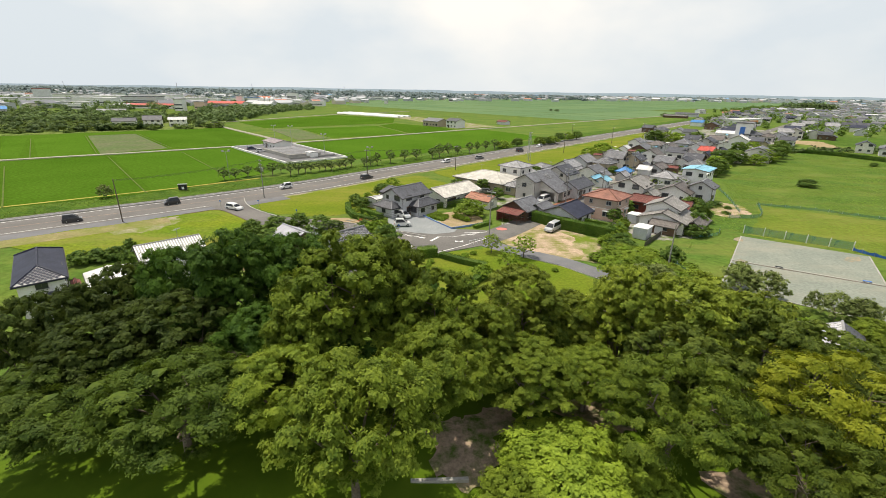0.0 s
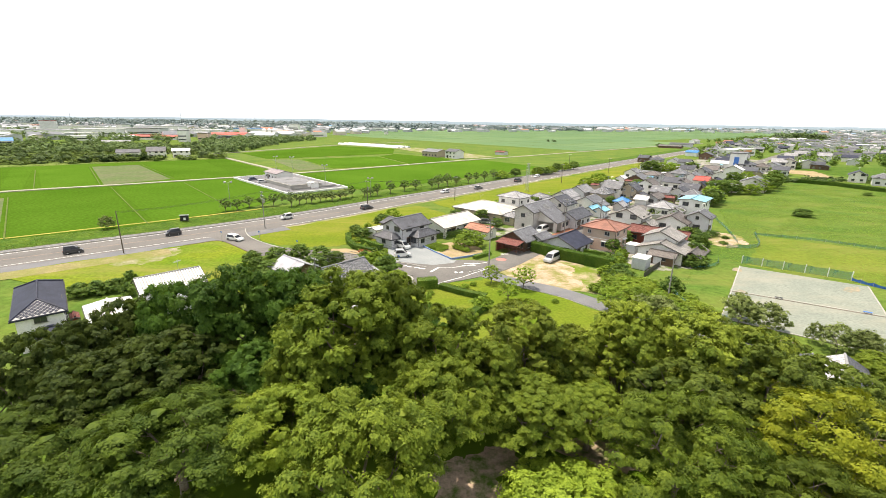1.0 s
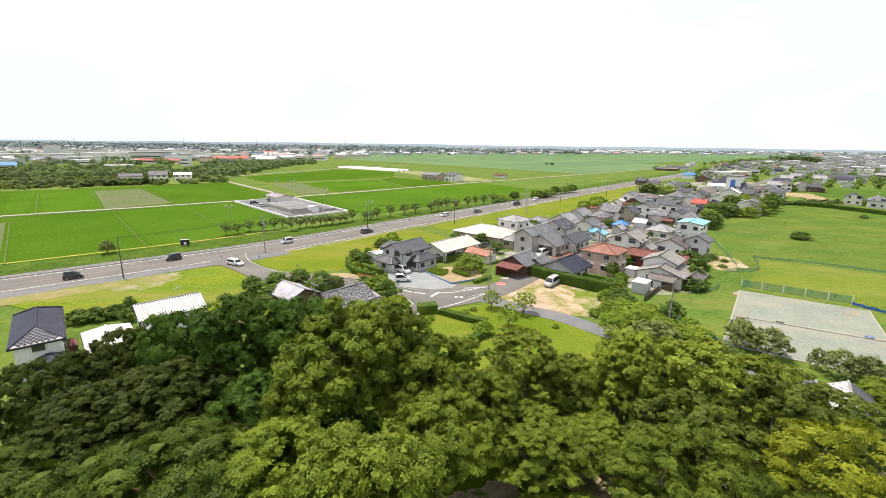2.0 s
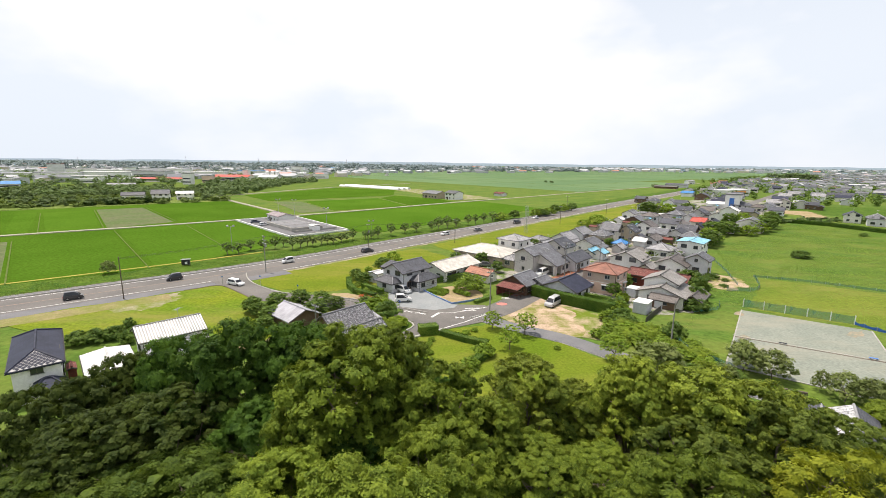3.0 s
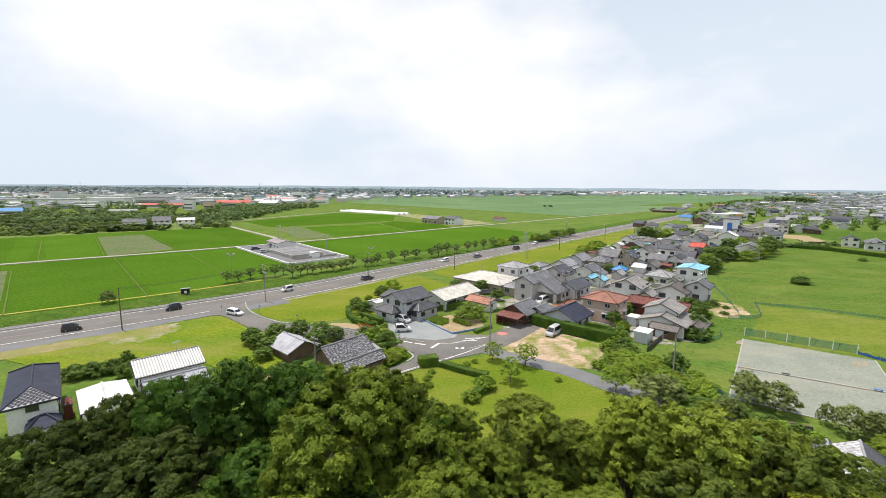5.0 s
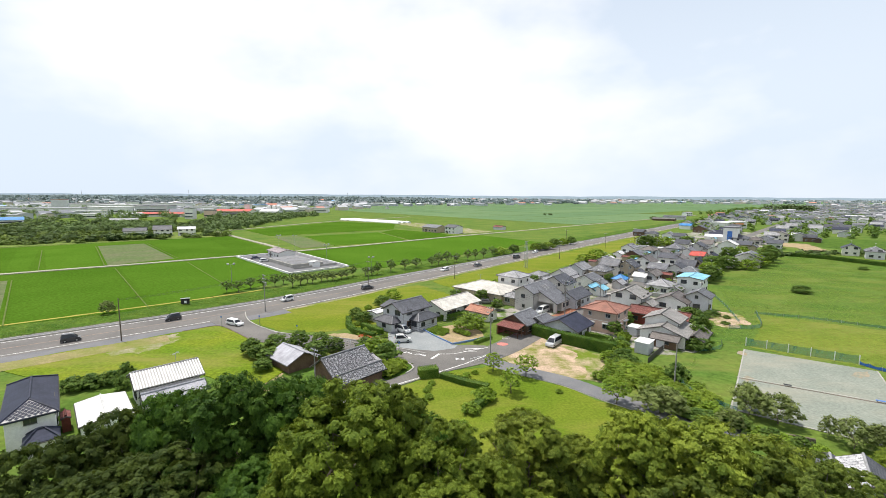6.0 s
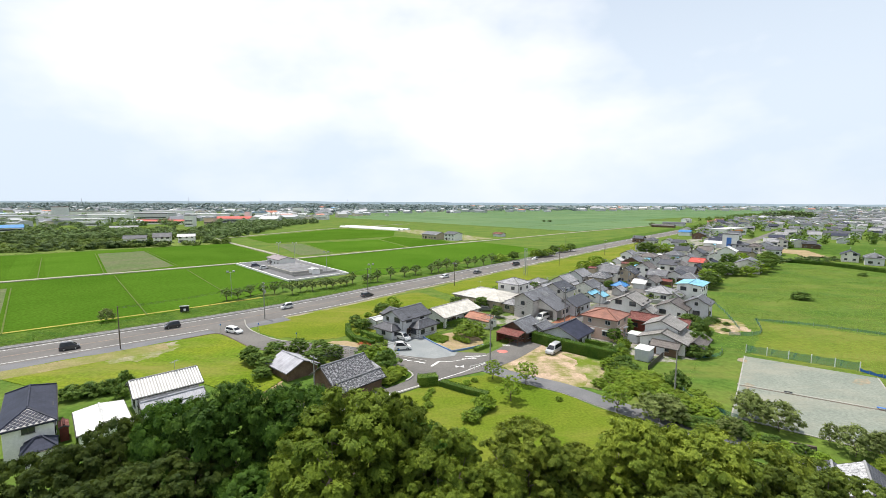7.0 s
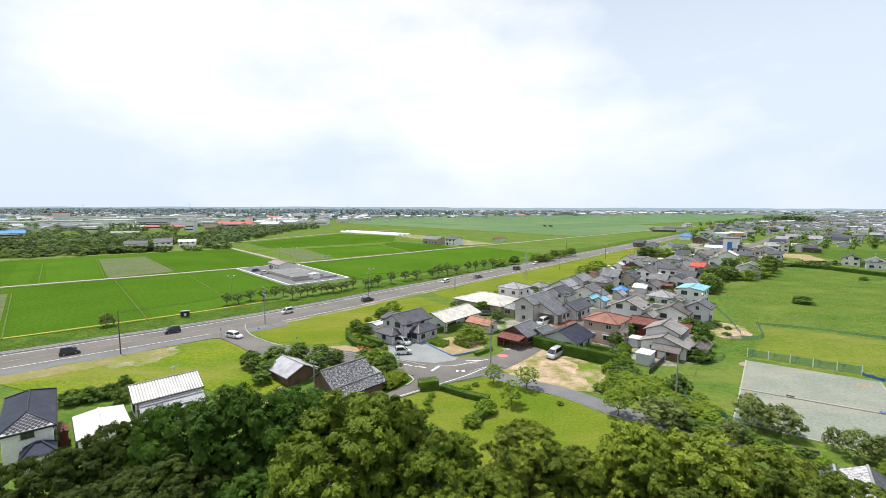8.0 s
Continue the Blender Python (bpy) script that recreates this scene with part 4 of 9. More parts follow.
def ridge_mesh(L, W, eave, rise, over, hip):
    bm = B()
    a, b = L / 2 + over, W / 2 + over
    s = rise / (W / 2)
    r0, r1 = ridge_ends(L, W, over, hip)
    top = eave + rise
    tube(bm, (r0 + 0.06, 0, top + 0.03), (r1 - 0.06, 0, top + 0.03), 0.14, 0.14, 6)
    for sx, rl in ((-1, r0), (1, r1)):
        if hip in (True, "r" if sx > 0 else "l"):
            for sy in (-1, 1):
                tube(bm, (rl, 0, top + 0.05), (sx * a, sy * b, eave - over * s + 0.05), 0.11, 0.11, 5)
    return bm


def wall_mesh(L, W, eave, rise, hip):
    bm = B()
    x, y = L / 2, W / 2
    box(bm, -x, x, -y, y, -0.3, eave)
    for sx in (-1, 1):
        if hip not in (True, "r" if sx > 0 else "l"):
            pts = [(sx * x, -y, eave), (sx * x, y, eave), (sx * x, 0, eave + rise - 0.12)]
            face(bm, pts if sx > 0 else pts[::-1])
    return bm


WINDOW_MESH = {}


def window(parent, w, h, m, dark=True):
    """A sash window: frame standing proud of the wall, two panes and a sill."""
    key = (round(w, 1), round(h, 1), dark)
    if key not in WINDOW_MESH:
        f = B()
        for x0, x1, z0, z1 in ((-w / 2, w / 2, h - 0.09, h), (-w / 2, w / 2, 0, 0.09), (-w / 2, -w / 2 + 0.08, 0.09, h - 0.09), (w / 2 - 0.08, w / 2, 0.09, h - 0.09), (-0.04, 0.04, 0.09, h - 0.09)):
            box(f, x0, x1, -0.09, 0.02, z0, z1)
        p = B()
        box(p, -w / 2 + 0.08, w / 2 - 0.08, -0.045, 0.01, 0.09, h - 0.09)
        s = B()
        box(s, -w / 2 - 0.08, w / 2 + 0.08, -0.17, 0.02, -0.07, 0.0)
        out = []
        for n, b, mt in (("window", f, FRAME_D if dark else FRAME_S), ("pane", p, GLASS), ("sill", s, FRAME_S)):
            me = bpy.data.meshes.new(n)
            b.to_mesh(me)
            b.free()
            me.materials.append(mt)
            out.append(me)
        WINDOW_MESH[key] = out
    f, p, s = WINDOW_MESH[key]
    win = link("window", f, None, parent, "", m)
    link("pane", p, None, win, "dark reflecting glass")
    link("sill", s, None, win)
    return win


def windows_on(body, L, W, z, faces, seed, sizes=((1.7, 1.2), (1.2, 1.0), (0.8, 0.9)), dark=True):
    rg = random.Random(seed)
    for side in faces:
        span = L if side in "fb" else W
        n = max(1, int(span / 3.1))
        for i in range(n):
            w, h = rg.choice(sizes)
            w = min(w, span / n - 0.5)
            u = (i + 0.5) * span / n - span / 2 + rg.uniform(-0.25, 0.25)
            if w < 0.5:
                continue
            m = {"f": pose(u, -W / 2, z, 0, 0, 0), "b": pose(u, W / 2, z, 0, 0, 180), "l": pose(-L / 2, -u, z, 0, 0, -90), "r": pose(L / 2, u, z, 0, 0, 90)}[side]
            window(body, w, h, m, dark)


def door_on(body, x, y, rz, material=W_WOOD):
    bm = B()
    box(bm, -0.85, 0.85, -0.07, 0.02, 0.0, 2.15)
    d = part("door", bm, material, body, "sliding entrance door", pose(x, y, 0.05, 0, 0, rz))
    bm = B()
    for k in range(3):
        box(bm, -0.7 + k * 0.5, -0.3 + k * 0.5, -0.09, -0.06, 0.5, 1.95)
    part("door_glass", bm, GLASS, d)
    return d


FOOT = []
RIDGE_D = mat("ridge_tile", (0.24, 0.245, 0.26), None, 0.5, 1.0, 6.0, 0.2)
RIDGE_L = mat("pale_ridge_tile", (0.46, 0.46, 0.46), None, 0.5, 1.0, 6.0, 0.2)
CAPS = {"dark_tile": RIDGE_D, "grey_tile": RIDGE_L, "weathered_tile": RIDGE_D}


def antenna(parent, x, y, z, rz):
    """A roof aerial: a thin mast with crossed rods."""
    m = part("antenna_mast", tube(B(), (0, 0, -0.3), (0, 0, 1.7), 0.03, 0.03, 5), STEEL, parent, "", pose(x, y, z, 0, 0, rz))
    bm = B()
    box(bm, -0.7, 0.7, -0.02, 0.02, 1.5, 1.54)
    part("boom", bm, STEEL, m)
    for k in range(6):
        part("rod", tube(B(), (-0.65 + k * 0.26, -0.35, 1.53), (-0.65 + k * 0.26, 0.35, 1.53), 0.014, 0.014, 4), STEEL, m)


def house(x, y, L, W, eave, rise, roof, wall, label, hip=False, turn=False, rot=50.0, over=0.55, storeys=1, faces="fl", wings=(), seed=0, dark=True, door="f", name="house", category="house", group="", cap=None, z=0.0):
    """A house: L along its own x, ridge along x (along y with turn), storeys of windows on the named sides, lower wings."""
    e = thing(name, label, category, pose(x, y, z, 0, 0, rot), group)
    FOOT.append((x, y, math.hypot(L, W) * 0.5))
    blocks = [(0, 0, L, W, eave, rise, hip, turn, roof, wall, storeys, faces)] + [tuple(w) for w in wings]
    for k, (dx, dy, l, w, ev, rs, hp, tn, rf, wa, st, fc) in enumerate(blocks):
        ll, ww = (w, l) if tn else (l, w)
        m = pose(dx, dy, 0, 0, 0, 90 if tn else 0)
        body = part("wall", wall_mesh(ll, ww, ev, rs, hp), wa, e, "", m)
        ob = part("roof", roof_mesh(ll, ww, ev, rs, over, hp), rf, e, "", m)
        part("ridge_cap", ridge_mesh(ll, ww, ev, rs, over, hp), cap or CAPS.get(rf.name, rf), ob)
        if tn:
            conv = {"f": "l", "l": "b", "b": "r", "r": "f"}
            fc2 = "".join(conv[c] for c in fc)
        else:
            fc2 = fc
        for s in range(st):
            windows_on(body, ll, ww, 0.9 + s * 2.65, fc2, seed * 7 + k * 3 + s, dark=dark)
        if k == 0 and door and storeys:
            door_on(body, -ll / 4, -ww / 2, 0)
        if not hp:
            bargeboards(e, ll, ww, ev, rs, over, m, (-1, 1))
        if ev > 2.2:
            a, b2 = ll / 2 + over, ww / 2 + over
            zz = ev - over * rs / (ww / 2) - 0.16
            for sg in (-1, 1):
                part("gutter", tube(B(), (-a, sg * (b2 + 0.05), zz), (a, sg * (b2 + 0.05), zz), 0.06, 0.06, 5), FRAME_D, e, "", m)
            part("downpipe", tube(B(), (-ll / 2 + 0.1, -ww / 2 - 0.06, 0), (-ll / 2 + 0.1, -ww / 2 - 0.06, zz), 0.045, 0.045, 5), FRAME_D, e, "", m)
    if storeys and seed % 3 != 1 and category == "house":
        antenna(e, L * 0.18 if not turn else 0, 0 if not turn else W * 0.18, eave + rise, 20 + seed * 37)
    return e


def air_unit(parent, x, y, rz):
    bm = B()
    box(bm, -0.4, 0.4, -0.3, 0.0, 0.1, 0.75, 0.02)
    a = part("air_conditioner", bm, WHITE_M, parent, "white outdoor air conditioner unit", pose(x, y, 0, 0, 0, rz))
    bm = B()
    tube(bm, (-0.08, -0.31, 0.43), (-0.08, -0.3, 0.43), 0.25, 0.25, 12)
    part("fan_grille", bm, FRAME_D, a)


def bargeboards(parent, ll, ww, ev, rs, over, m, ends):
    """Boards under the verge of each gable."""
    b = ww / 2 + over
    s = rs / (ww / 2)
    for sx in ends:
        for sy in (-1, 1):
            part("bargeboard", tube(B(), (sx * (ll / 2 + over), sy * b, ev - over * s - 0.1), (sx * (ll / 2 + over), 0, ev + rs - 0.1), 0.11, 0.11, 4), FRAME_D, parent, "", m)


# the houses round the crossing
h = house(-9.4, 102.4, 8.8, 6.2, 4.7, 1.6, R_DARK, W_GREY, "grey two-storey house with dark tiled gable roofs", storeys=2, faces="flb", seed=1,
          wings=((-5.3, 0.6, 2.8, 5.4, 2.6, 0.8, True, True, R_DARK, W_GREY, 1, "fl"), (1.3, -4.1, 6.2, 3.0, 2.8, 0.9, True, False, R_DARK, W_GREY, 1, "flr"), (-1.2, 3.1, 5.0, 2.6, 4.9, 0.8, False, True, R_DARK, W_GREY, 0, "")))
air_unit(h, -3.2, -3.2, 0)
h = house(0.8, 114.2, 14.0, 8.4, 2.9, 1.5, R_BEIGE, W_WHITE, "long white single-storey house with a pale flat-tiled roof", storeys=1, faces="flr", seed=2)
air_unit(h, 3.0, -4.3, 0)
house(12.4, 133.0, 12.0, 17.0, 3.1, 1.8, R_BEIGE, W_TAN, "low tan bungalow with a wide pale hipped roof", hip=True, turn=True, storeys=1, faces="fl", seed=3, dark=False,
      wings=((-1.0, -10.3, 8.0, 4.0, 2.7, 0.8, True, False, R_LIGHT, W_TAN, 1, "fl"),))
house(21.3, 141.0, 6.8, 7.6, 5.6, 1.3, R_LIGHT, W_WHITE, "white two-storey cube house with a shallow hipped grey roof", hip=True, storeys=2, faces="fl", seed=4, dark=True,
      wings=((5.0, -1.0, 4.0, 5.0, 3.0, 0.8, False, False, R_LIGHT, W_WHITE, 1, "f"),))
h = house(24.5, 121.5, 12.1, 5.6, 5.47, 1.43, R_GREY, W_TAUPE, "large grey two-storey house, its roof sweeping down over a carport", storeys=2, faces="lb", seed=5, door=None)
# the long front slope, and the open carport bays under it
bm = B()
uv = bm.loops.layers.uv.new("UVMap")
for lift, flip in ((0.03, False), (-0.12, True)):
    pts = [(-3.3, -8.4, 2.61 + lift), (5.3, -8.4, 2.61 + lift), (5.3, -2.6, 5.57 + lift), (-3.3, -2.6, 5.57 + lift)]
    f = face(bm, pts[::-1] if flip else pts)
    for lp in f.loops:
        lp[uv].uv = (lp.vert.co.x, lp.vert.co.y)
for x0 in (-3.3, 5.3):
    face(bm, [(x0, -8.4, 2.49), (x0, -8.4, 2.64), (x0, -2.6, 5.6), (x0, -2.6, 5.45)])
face(bm, [(-3.3, -8.4, 2.49), (5.3, -8.4, 2.49), (5.3, -8.4, 2.64), (-3.3, -8.4, 2.64)])
sweep = part("sweeping_roof", bm, R_GREY, h, "grey tiled roof over the carport")
for x0 in (-3.3, 5.3):
    part("verge_board", tube(B(), (x0, -8.4, 2.6), (x0, -2.6, 5.56), 0.12, 0.12, 4), FRAME_D, sweep)
for x0, x1, y0, y1, z0, z1 in ((-3.0, -2.3, -8.0, -7.2, -0.2, 2.75), (0.3, 5.0, -8.0, -7.85, -0.2, 2.7), (-2.3, 0.3, -8.0, -7.85, 2.3, 2.75), (0.3, 0.45, -7.85, -2.9, -0.2, 2.9)):
    bm = B()
    box(bm, x0, x1, y0, y1, z0, z1)
    part("carport_wall", bm, W_TAUPE, h)
for x0, low in ((-3.0, 2.5), (4.85, -0.2)):
    bm = B()
    ring = [(-7.85, low), (-2.8, low), (-2.8, 5.36), (-7.85, 2.78)]
    a, b = [[bm.verts.new((x0 + d, y0, z0)) for y0, z0 in ring] for d in (0.0, 0.15)]
    bm.faces.new(a[::-1])
    bm.faces.new(b)
    for k in range(4):
        bm.faces.new((a[k], a[(k + 1) % 4], b[(k + 1) % 4], b[k]))
    bmesh.ops.recalc_face_normals(bm, faces=bm.faces)
    part("carport_wall", bm, W_TAUPE, h)
for x0 in (1.6, 3.6):
    bm = B()
    box(bm, x0 - 0.7, x0 + 0.7, -8.05, -7.99, 0.9, 2.1)
    w = part("window", bm, FRAME_D, h)
    bm = B()
    box(bm, x0 - 0.62, x0 + 0.62, -8.07, -8.04, 0.98, 2.02)
    part("pane", bm, GLASS, w)
for k in range(6):
    part("solar_tube", tube(B(), (0.2 + k * 0.45, -3.4, 5.3), (0.2 + k * 0.45, -1.5, 6.27), 0.05, 0.05, 5), RIDGE_L, sweep, "pale tube of a solar water heater")
house(8.9, 109.0, 3.8, 6.4, 2.3, 0.8, R_TERRA, W_CREAM, "small garden store with a terracotta tiled roof", turn=True, storeys=1, faces="f", seed=6, name="garden_store", category="outbuilding", door=None)
h = house(17.6, 100.0, 6.8, 6.2, 2.7, 1.7, R_GREY, W_WOOD, "old brown wooden house with a grey tiled roof and open lean-to", storeys=1, faces="fl", seed=7,
          wings=((3.2, -3.1, 4.4, 3.6, 2.5, 0.9, False, False, R_GREY, W_GREY, 1, "f"),))
bm = B()
uv = bm.loops.layers.uv.new("UVMap")
for lift, flip in ((0.0, False), (-0.06, True)):
    pts = [(-7.0, -3.2, 2.15 + lift), (-3.5, -3.2, 2.75 + lift), (-3.5, 2.6, 2.75 + lift), (-7.0, 2.6, 2.15 + lift)]
    f = face(bm, pts[::-1] if flip else pts)
    for lp in f.loops:
        lp[uv].uv = (lp.vert.co.y, lp.vert.co.x)
lean = part("lean_to_roof", bm, R_RUST, h, "rusty red sheet lean-to roof")
for px, py in ((-6.8, -3.0), (-6.8, -1.1), (-6.8, 0.7), (-6.8, 2.4), (-5.2, -3.0), (-3.7, -3.0)):
    part("post", tube(B(), (px, py, -0.2), (px, py, 2.2 if px < -6 else 2.4), 0.07, 0.07, 5), W_WOOD, lean)
for z in (0.9, 1.7):
    part("rail", tube(B(), (-6.8, -3.0, z), (-6.8, 2.4, z), 0.05, 0.05, 4), W_RED, lean)
    part("rail", tube(B(), (-6.8, -3.0, z), (-3.7, -3.0, z), 0.05, 0.05, 4), W_RED, lean)
bm = B()
box(bm, -6.6, -3.5, 2.3, 2.4, -0.2, 2.2)
part("back_boards", bm, W_RED, h, "dark red weathered boards")
house(27.4, 97.4, 7.8, 7.8, 2.5, 1.7, R_NAVY, W_GREY, "low grey house with a dark navy gable roof", storeys=1, faces="fl", seed=8)
h = house(37.4, 102.0, 7.6, 7.6, 5.2, 1.3, R_RUSSET, W_MOCHA, "two-storey house, mocha above and salmon below, with a russet hipped roof", hip=True, storeys=2, faces="fl", seed=9, dark=False)
bm = B()
box(bm, -3.83, 3.83, -3.83, 3.83, -0.3, 2.62)
part("lower_siding", bm, W_PINK, h, "salmon pink lower siding")
for x0, x1, y0, y1, z in ((-3.86, 3.86, -3.86, 3.86, 2.62), (-3.83, 3.83, -3.83, 3.83, 5.0)):
    bm = B()
    box(bm, x0, x1, y0, y1, z, z + 0.12)
    part("band_course", bm, W_CREAM, h, "pale trim band round the house")
for px, py, rz in ((-1.9, -3.8, 0), (1.9, -3.8, 0), (-3.8, 1.9, -90), (-3.8, -1.9, -90)):
    bm = B()
    box(bm, -1.05, 1.05, -0.6, 0.02, 0.0, 0.14, 0.03)
    part("window_hood", bm, WHITE_M, h, "white canopy over a window", pose(px, py, 2.2, 8, 0, rz))
air_unit(h, 2.5, -3.9, 0)
house(50.6, 120.6, 7.6, 8.0, 4.3, 1.9, R_WARM, W_WHITE, "white two-storey house with a pale grey gable roof", storeys=2, faces="fl", seed=10,
      wings=((-1.4, -5.2, 4.6, 2.8, 2.7, 0.8, False, False, R_WARM, W_WHITE, 1, "fl"),))
house(62.6, 120.6, 6.8, 7.4, 2.9, 1.7, R_BROWN, W_WHITE, "old house with a grey tiled gable roof", storeys=1, faces="fl", seed=11)
house(51.5, 105.0, 5.0, 12.5, 3.0, 1.0, R_RUST, W_RED, "long shed of rusted red corrugated sheet", turn=True, storeys=1, faces="l", seed=12, name="shed", category="shed", door=None)
house(48.2, 94.0, 9.2, 8.8, 2.7, 1.5, R_WARM, W_WHITE, "old tiled house in two tiers with weathered grey gables", storeys=1, faces="fl", seed=13,
      wings=((2.0, 1.2, 6.0, 6.6, 4.5, 1.4, False, False, R_WARM, W_WHITE, 1, "fl"), (1.0, -5.6, 7.4, 2.8, 2.2, 0.8, False, False, R_BROWN, W_WOOD, 1, "fl"), (-5.4, -1.0, 2.4, 4.4, 2.1, 0.6, False, True, R_BROWN, W_WOOD, 1, "l")))
house(69.0, 119.8, 5.4, 5.4, 4.4, 1.4, R_GREY, W_GREY, "grey two-storey house with a tiled gable roof", storeys=2, faces="fl", seed=14)
house(78.8, 141.6, 10.0, 6.8, 5.5, 0.5, R_SKY, W_WHITE, "white two-storey block with a sky-blue sheet roof", storeys=2, faces="fl", seed=15, dark=True)


def storage_shed(x, y, L, W, h, rot, label):
    """A sheet-metal garden store: ribbed walls on blocks, a flat white lid, sliding doors."""
    e = thing("storage_shed", label, "shed", pose(x, y, 0, 0, 0, rot))
    FOOT.append((x, y, math.hypot(L, W) * 0.5))
    bm = B()
    ring, k = [], int(L / 0.3)
    for sg in (-1, 1):
        for i in range(k):
            for u, out in ((0.0, 0), (0.35, 0), (0.4, 0.03), (0.75, 0.03), (0.8, 0)):
                ring.append((sg * (-L / 2 + (i + u) * L / k), sg * (-W / 2 - out)))
        ring.append((sg * L / 2, sg * -W / 2))
    low = [bm.verts.new((x0, y0, 0.1)) for x0, y0 in ring]
    top = [bm.verts.new((x0, y0, h)) for x0, y0 in ring]
    for i in range(len(ring)):
        bm.faces.new((low[i], low[(i + 1) % len(ring)], top[(i + 1) % len(ring)], top[i]))
    bm.faces.new(top)
    body = part("wall", bm, SHED_W, e)
    bm = B()
    box(bm, -L / 2 - 0.14, L / 2 + 0.14, -W / 2 - 0.14, W / 2 + 0.14, h, h + 0.14, 0.03)
    part("lid", bm, WHITE_M, e, "flat white sheet metal roof")
    for sx in (-1, 1):
        bm = B()
        box(bm, sx * W * 0.23 - W * 0.22, sx * W * 0.23 + W * 0.22, -0.045, 0.02, 0.15, h - 0.12)
        part("sliding_door", bm, SHED_W, body, "", pose(-L / 2, 0, 0, 0, 0, -90))
    for sx in (-1, 1):
        for sy in (-1, 1):
            bm = B()
            box(bm, sx * (L / 2 - 0.2) - 0.1, sx * (L / 2 - 0.2) + 0.1, sy * (W / 2 - 0.2) - 0.1, sy * (W / 2 - 0.2) + 0.1, -0.1, 0.1)
            part("block", bm, CONCRETE, e)
    return e


strip("fence_panel", [Vector((37.9, 80.0)), Vector((41.0, 83.8)), Vector((44.2, 87.5))], -0.04, 0.04, 1.0, FRAME_D, "dark board fence panel beside the sheds", "fence", 1.05)
storage_shed(39.7, 86.0, 3.4, 2.6, 2.3, 50, "grey-white metal garden storage shed with a flat white lid")
storage_shed(44.6, 89.2, 1.9, 1.5, 1.7, 50, "small white metal storage shed beside a tiled house")
storage_shed(42.2, 97.0, 2.6, 2.0, 2.0, 50, "white metal shed between two houses")
house(-17.0, 106.5, 4.0, 3.4, 2.4, 0.3, R_WHITE, W_WHITE, "small white flat-roofed shed in the garden", storeys=0, seed=18, over=0.15, name="storage_shed", category="shed")
# the houses below the mound
h = house(-53.3, 53.6, 13.2, 4.5, 4.75, 1.15, R_NAVY, W_WHITE, "white two-storey house with a navy hipped roof", hip=True, rot=-47.3, storeys=2, faces="rb", seed=19, over=0.4, door=None, cap=R_NAVY,
          wings=((7.6, 0.9, 2.0, 2.6, 2.4, 0.8, True, True, R_NAVY, W_WHITE, 0, ""),))
# pale-jointed slates over the hipped end
slope = pose(7.0, 0, 4.57) @ Matrix(((0, -0.890, 0.456, 0), (1, 0, 0, 0), (0, 0.456, 0.890, 0), (0, 0, 0, 1)))
bm = B()
face(bm, [(-2.5, 0.06, 0.0), (2.5, 0.06, 0.0), (0, 2.85, 0.0)])
part("slate_bed", bm, RIDGE_L, h, "pale jointing under slates", slope)
slate = bpy.data.meshes.new("slate")
bm = B()
box(bm, -0.165, 0.165, -0.165, 0.165, 0.005, 0.03, 0.006)
bm.to_mesh(slate)
bm.free()
slate.materials.append(R_NAVY)
for row in range(10):
    v0 = 0.28 + row * 0.27
    n = int((2.5 * (1 - v0 / 2.98) - 0.14) / 0.27)
    for k in range(-n, n + 1):
        if (k + row) % 2 == 0:
            link("slate", slate, None, h, "", slope @ pose(k * 0.27, v0, 0, 0, 0, 45))
h = house(-42.6, 64.2, 8.0, 5.6, 3.5, 1.3, R_STRIPE, W_WHITE, "white house with a striped white batten metal roof", rot=44.6, storeys=1, faces="fl", seed=20, dark=True,
      wings=((0.2, -4.0, 7.2, 2.2, 2.0, 0.7, False, False, R_LAV, W_WHITE, 1, "f"),))
rib = bpy.data.meshes.new("rib")
bm = B()
box(bm, -0.085, 0.085, 0.0, 3.66, 0.0, 0.07)
bm.to_mesh(rib)
bm.free()
rib.materials.append(WHITE_M)
for k in range(25):
    for sg in (-1, 1):
        link("roof_rib", rib, None, h, "", pose(-4.44 + k * 0.37, sg * 3.35, 3.25, 0, 0, 180 if sg > 0 else 0) @ pose(0, 0, 0, 24.9))
house(-45.1, 55.1, 8.0, 5.2, 2.5, 0.35, R_WHITE, W_WHITE, "low white shed with a pale sheet metal roof", rot=-46, storeys=0, seed=21, over=0.25, name="shed", category="shed")
house(-49.5, 54.1, 2.2, 0.9, 2.0, 0.2, R_RUST, W_RED, "small rust-red garden store between two buildings", rot=-46, storeys=0, seed=25, over=0.1, name="garden_store", category="shed")
house(-27.6, 77.2, 5.8, 6.6, 1.9, 1.3, R_LAV, W_WOOD, "brown wooden store with a pale metal roof", turn=True, storeys=0, seed=22, over=0.5, name="shed", category="shed")
house(-16.8, 71.0, 7.8, 5.6, 2.9, 1.9, R_SPECK, W_WOOD, "old wooden house with lichen-speckled grey tiles", storeys=1, faces="fl", seed=23,
      wings=((0.4, -3.7, 7.8, 2.2, 2.2, 0.7, False, False, R_SPECK, W_WOOD, 0, ""), (5.0, 0.5, 2.2, 4.0, 2.1, 0.5, False, False, R_LIGHT, W_WHITE, 0, "")))
h = house(43.7, 43.0, 6.0, 3.6, 2.55, 1.0, R_MOTTLE, W_WHITE, "small house with a pale peeling roof under trees", rot=54, storeys=0, seed=24, over=0.4, cap=R_MOTTLE,
          wings=((2.0, 2.6, 2.6, 1.8, 2.2, 0.3, False, False, R_DARK, W_GREY, 0, ""),))
bm = B()
uv = bm.loops.layers.uv.new("UVMap")
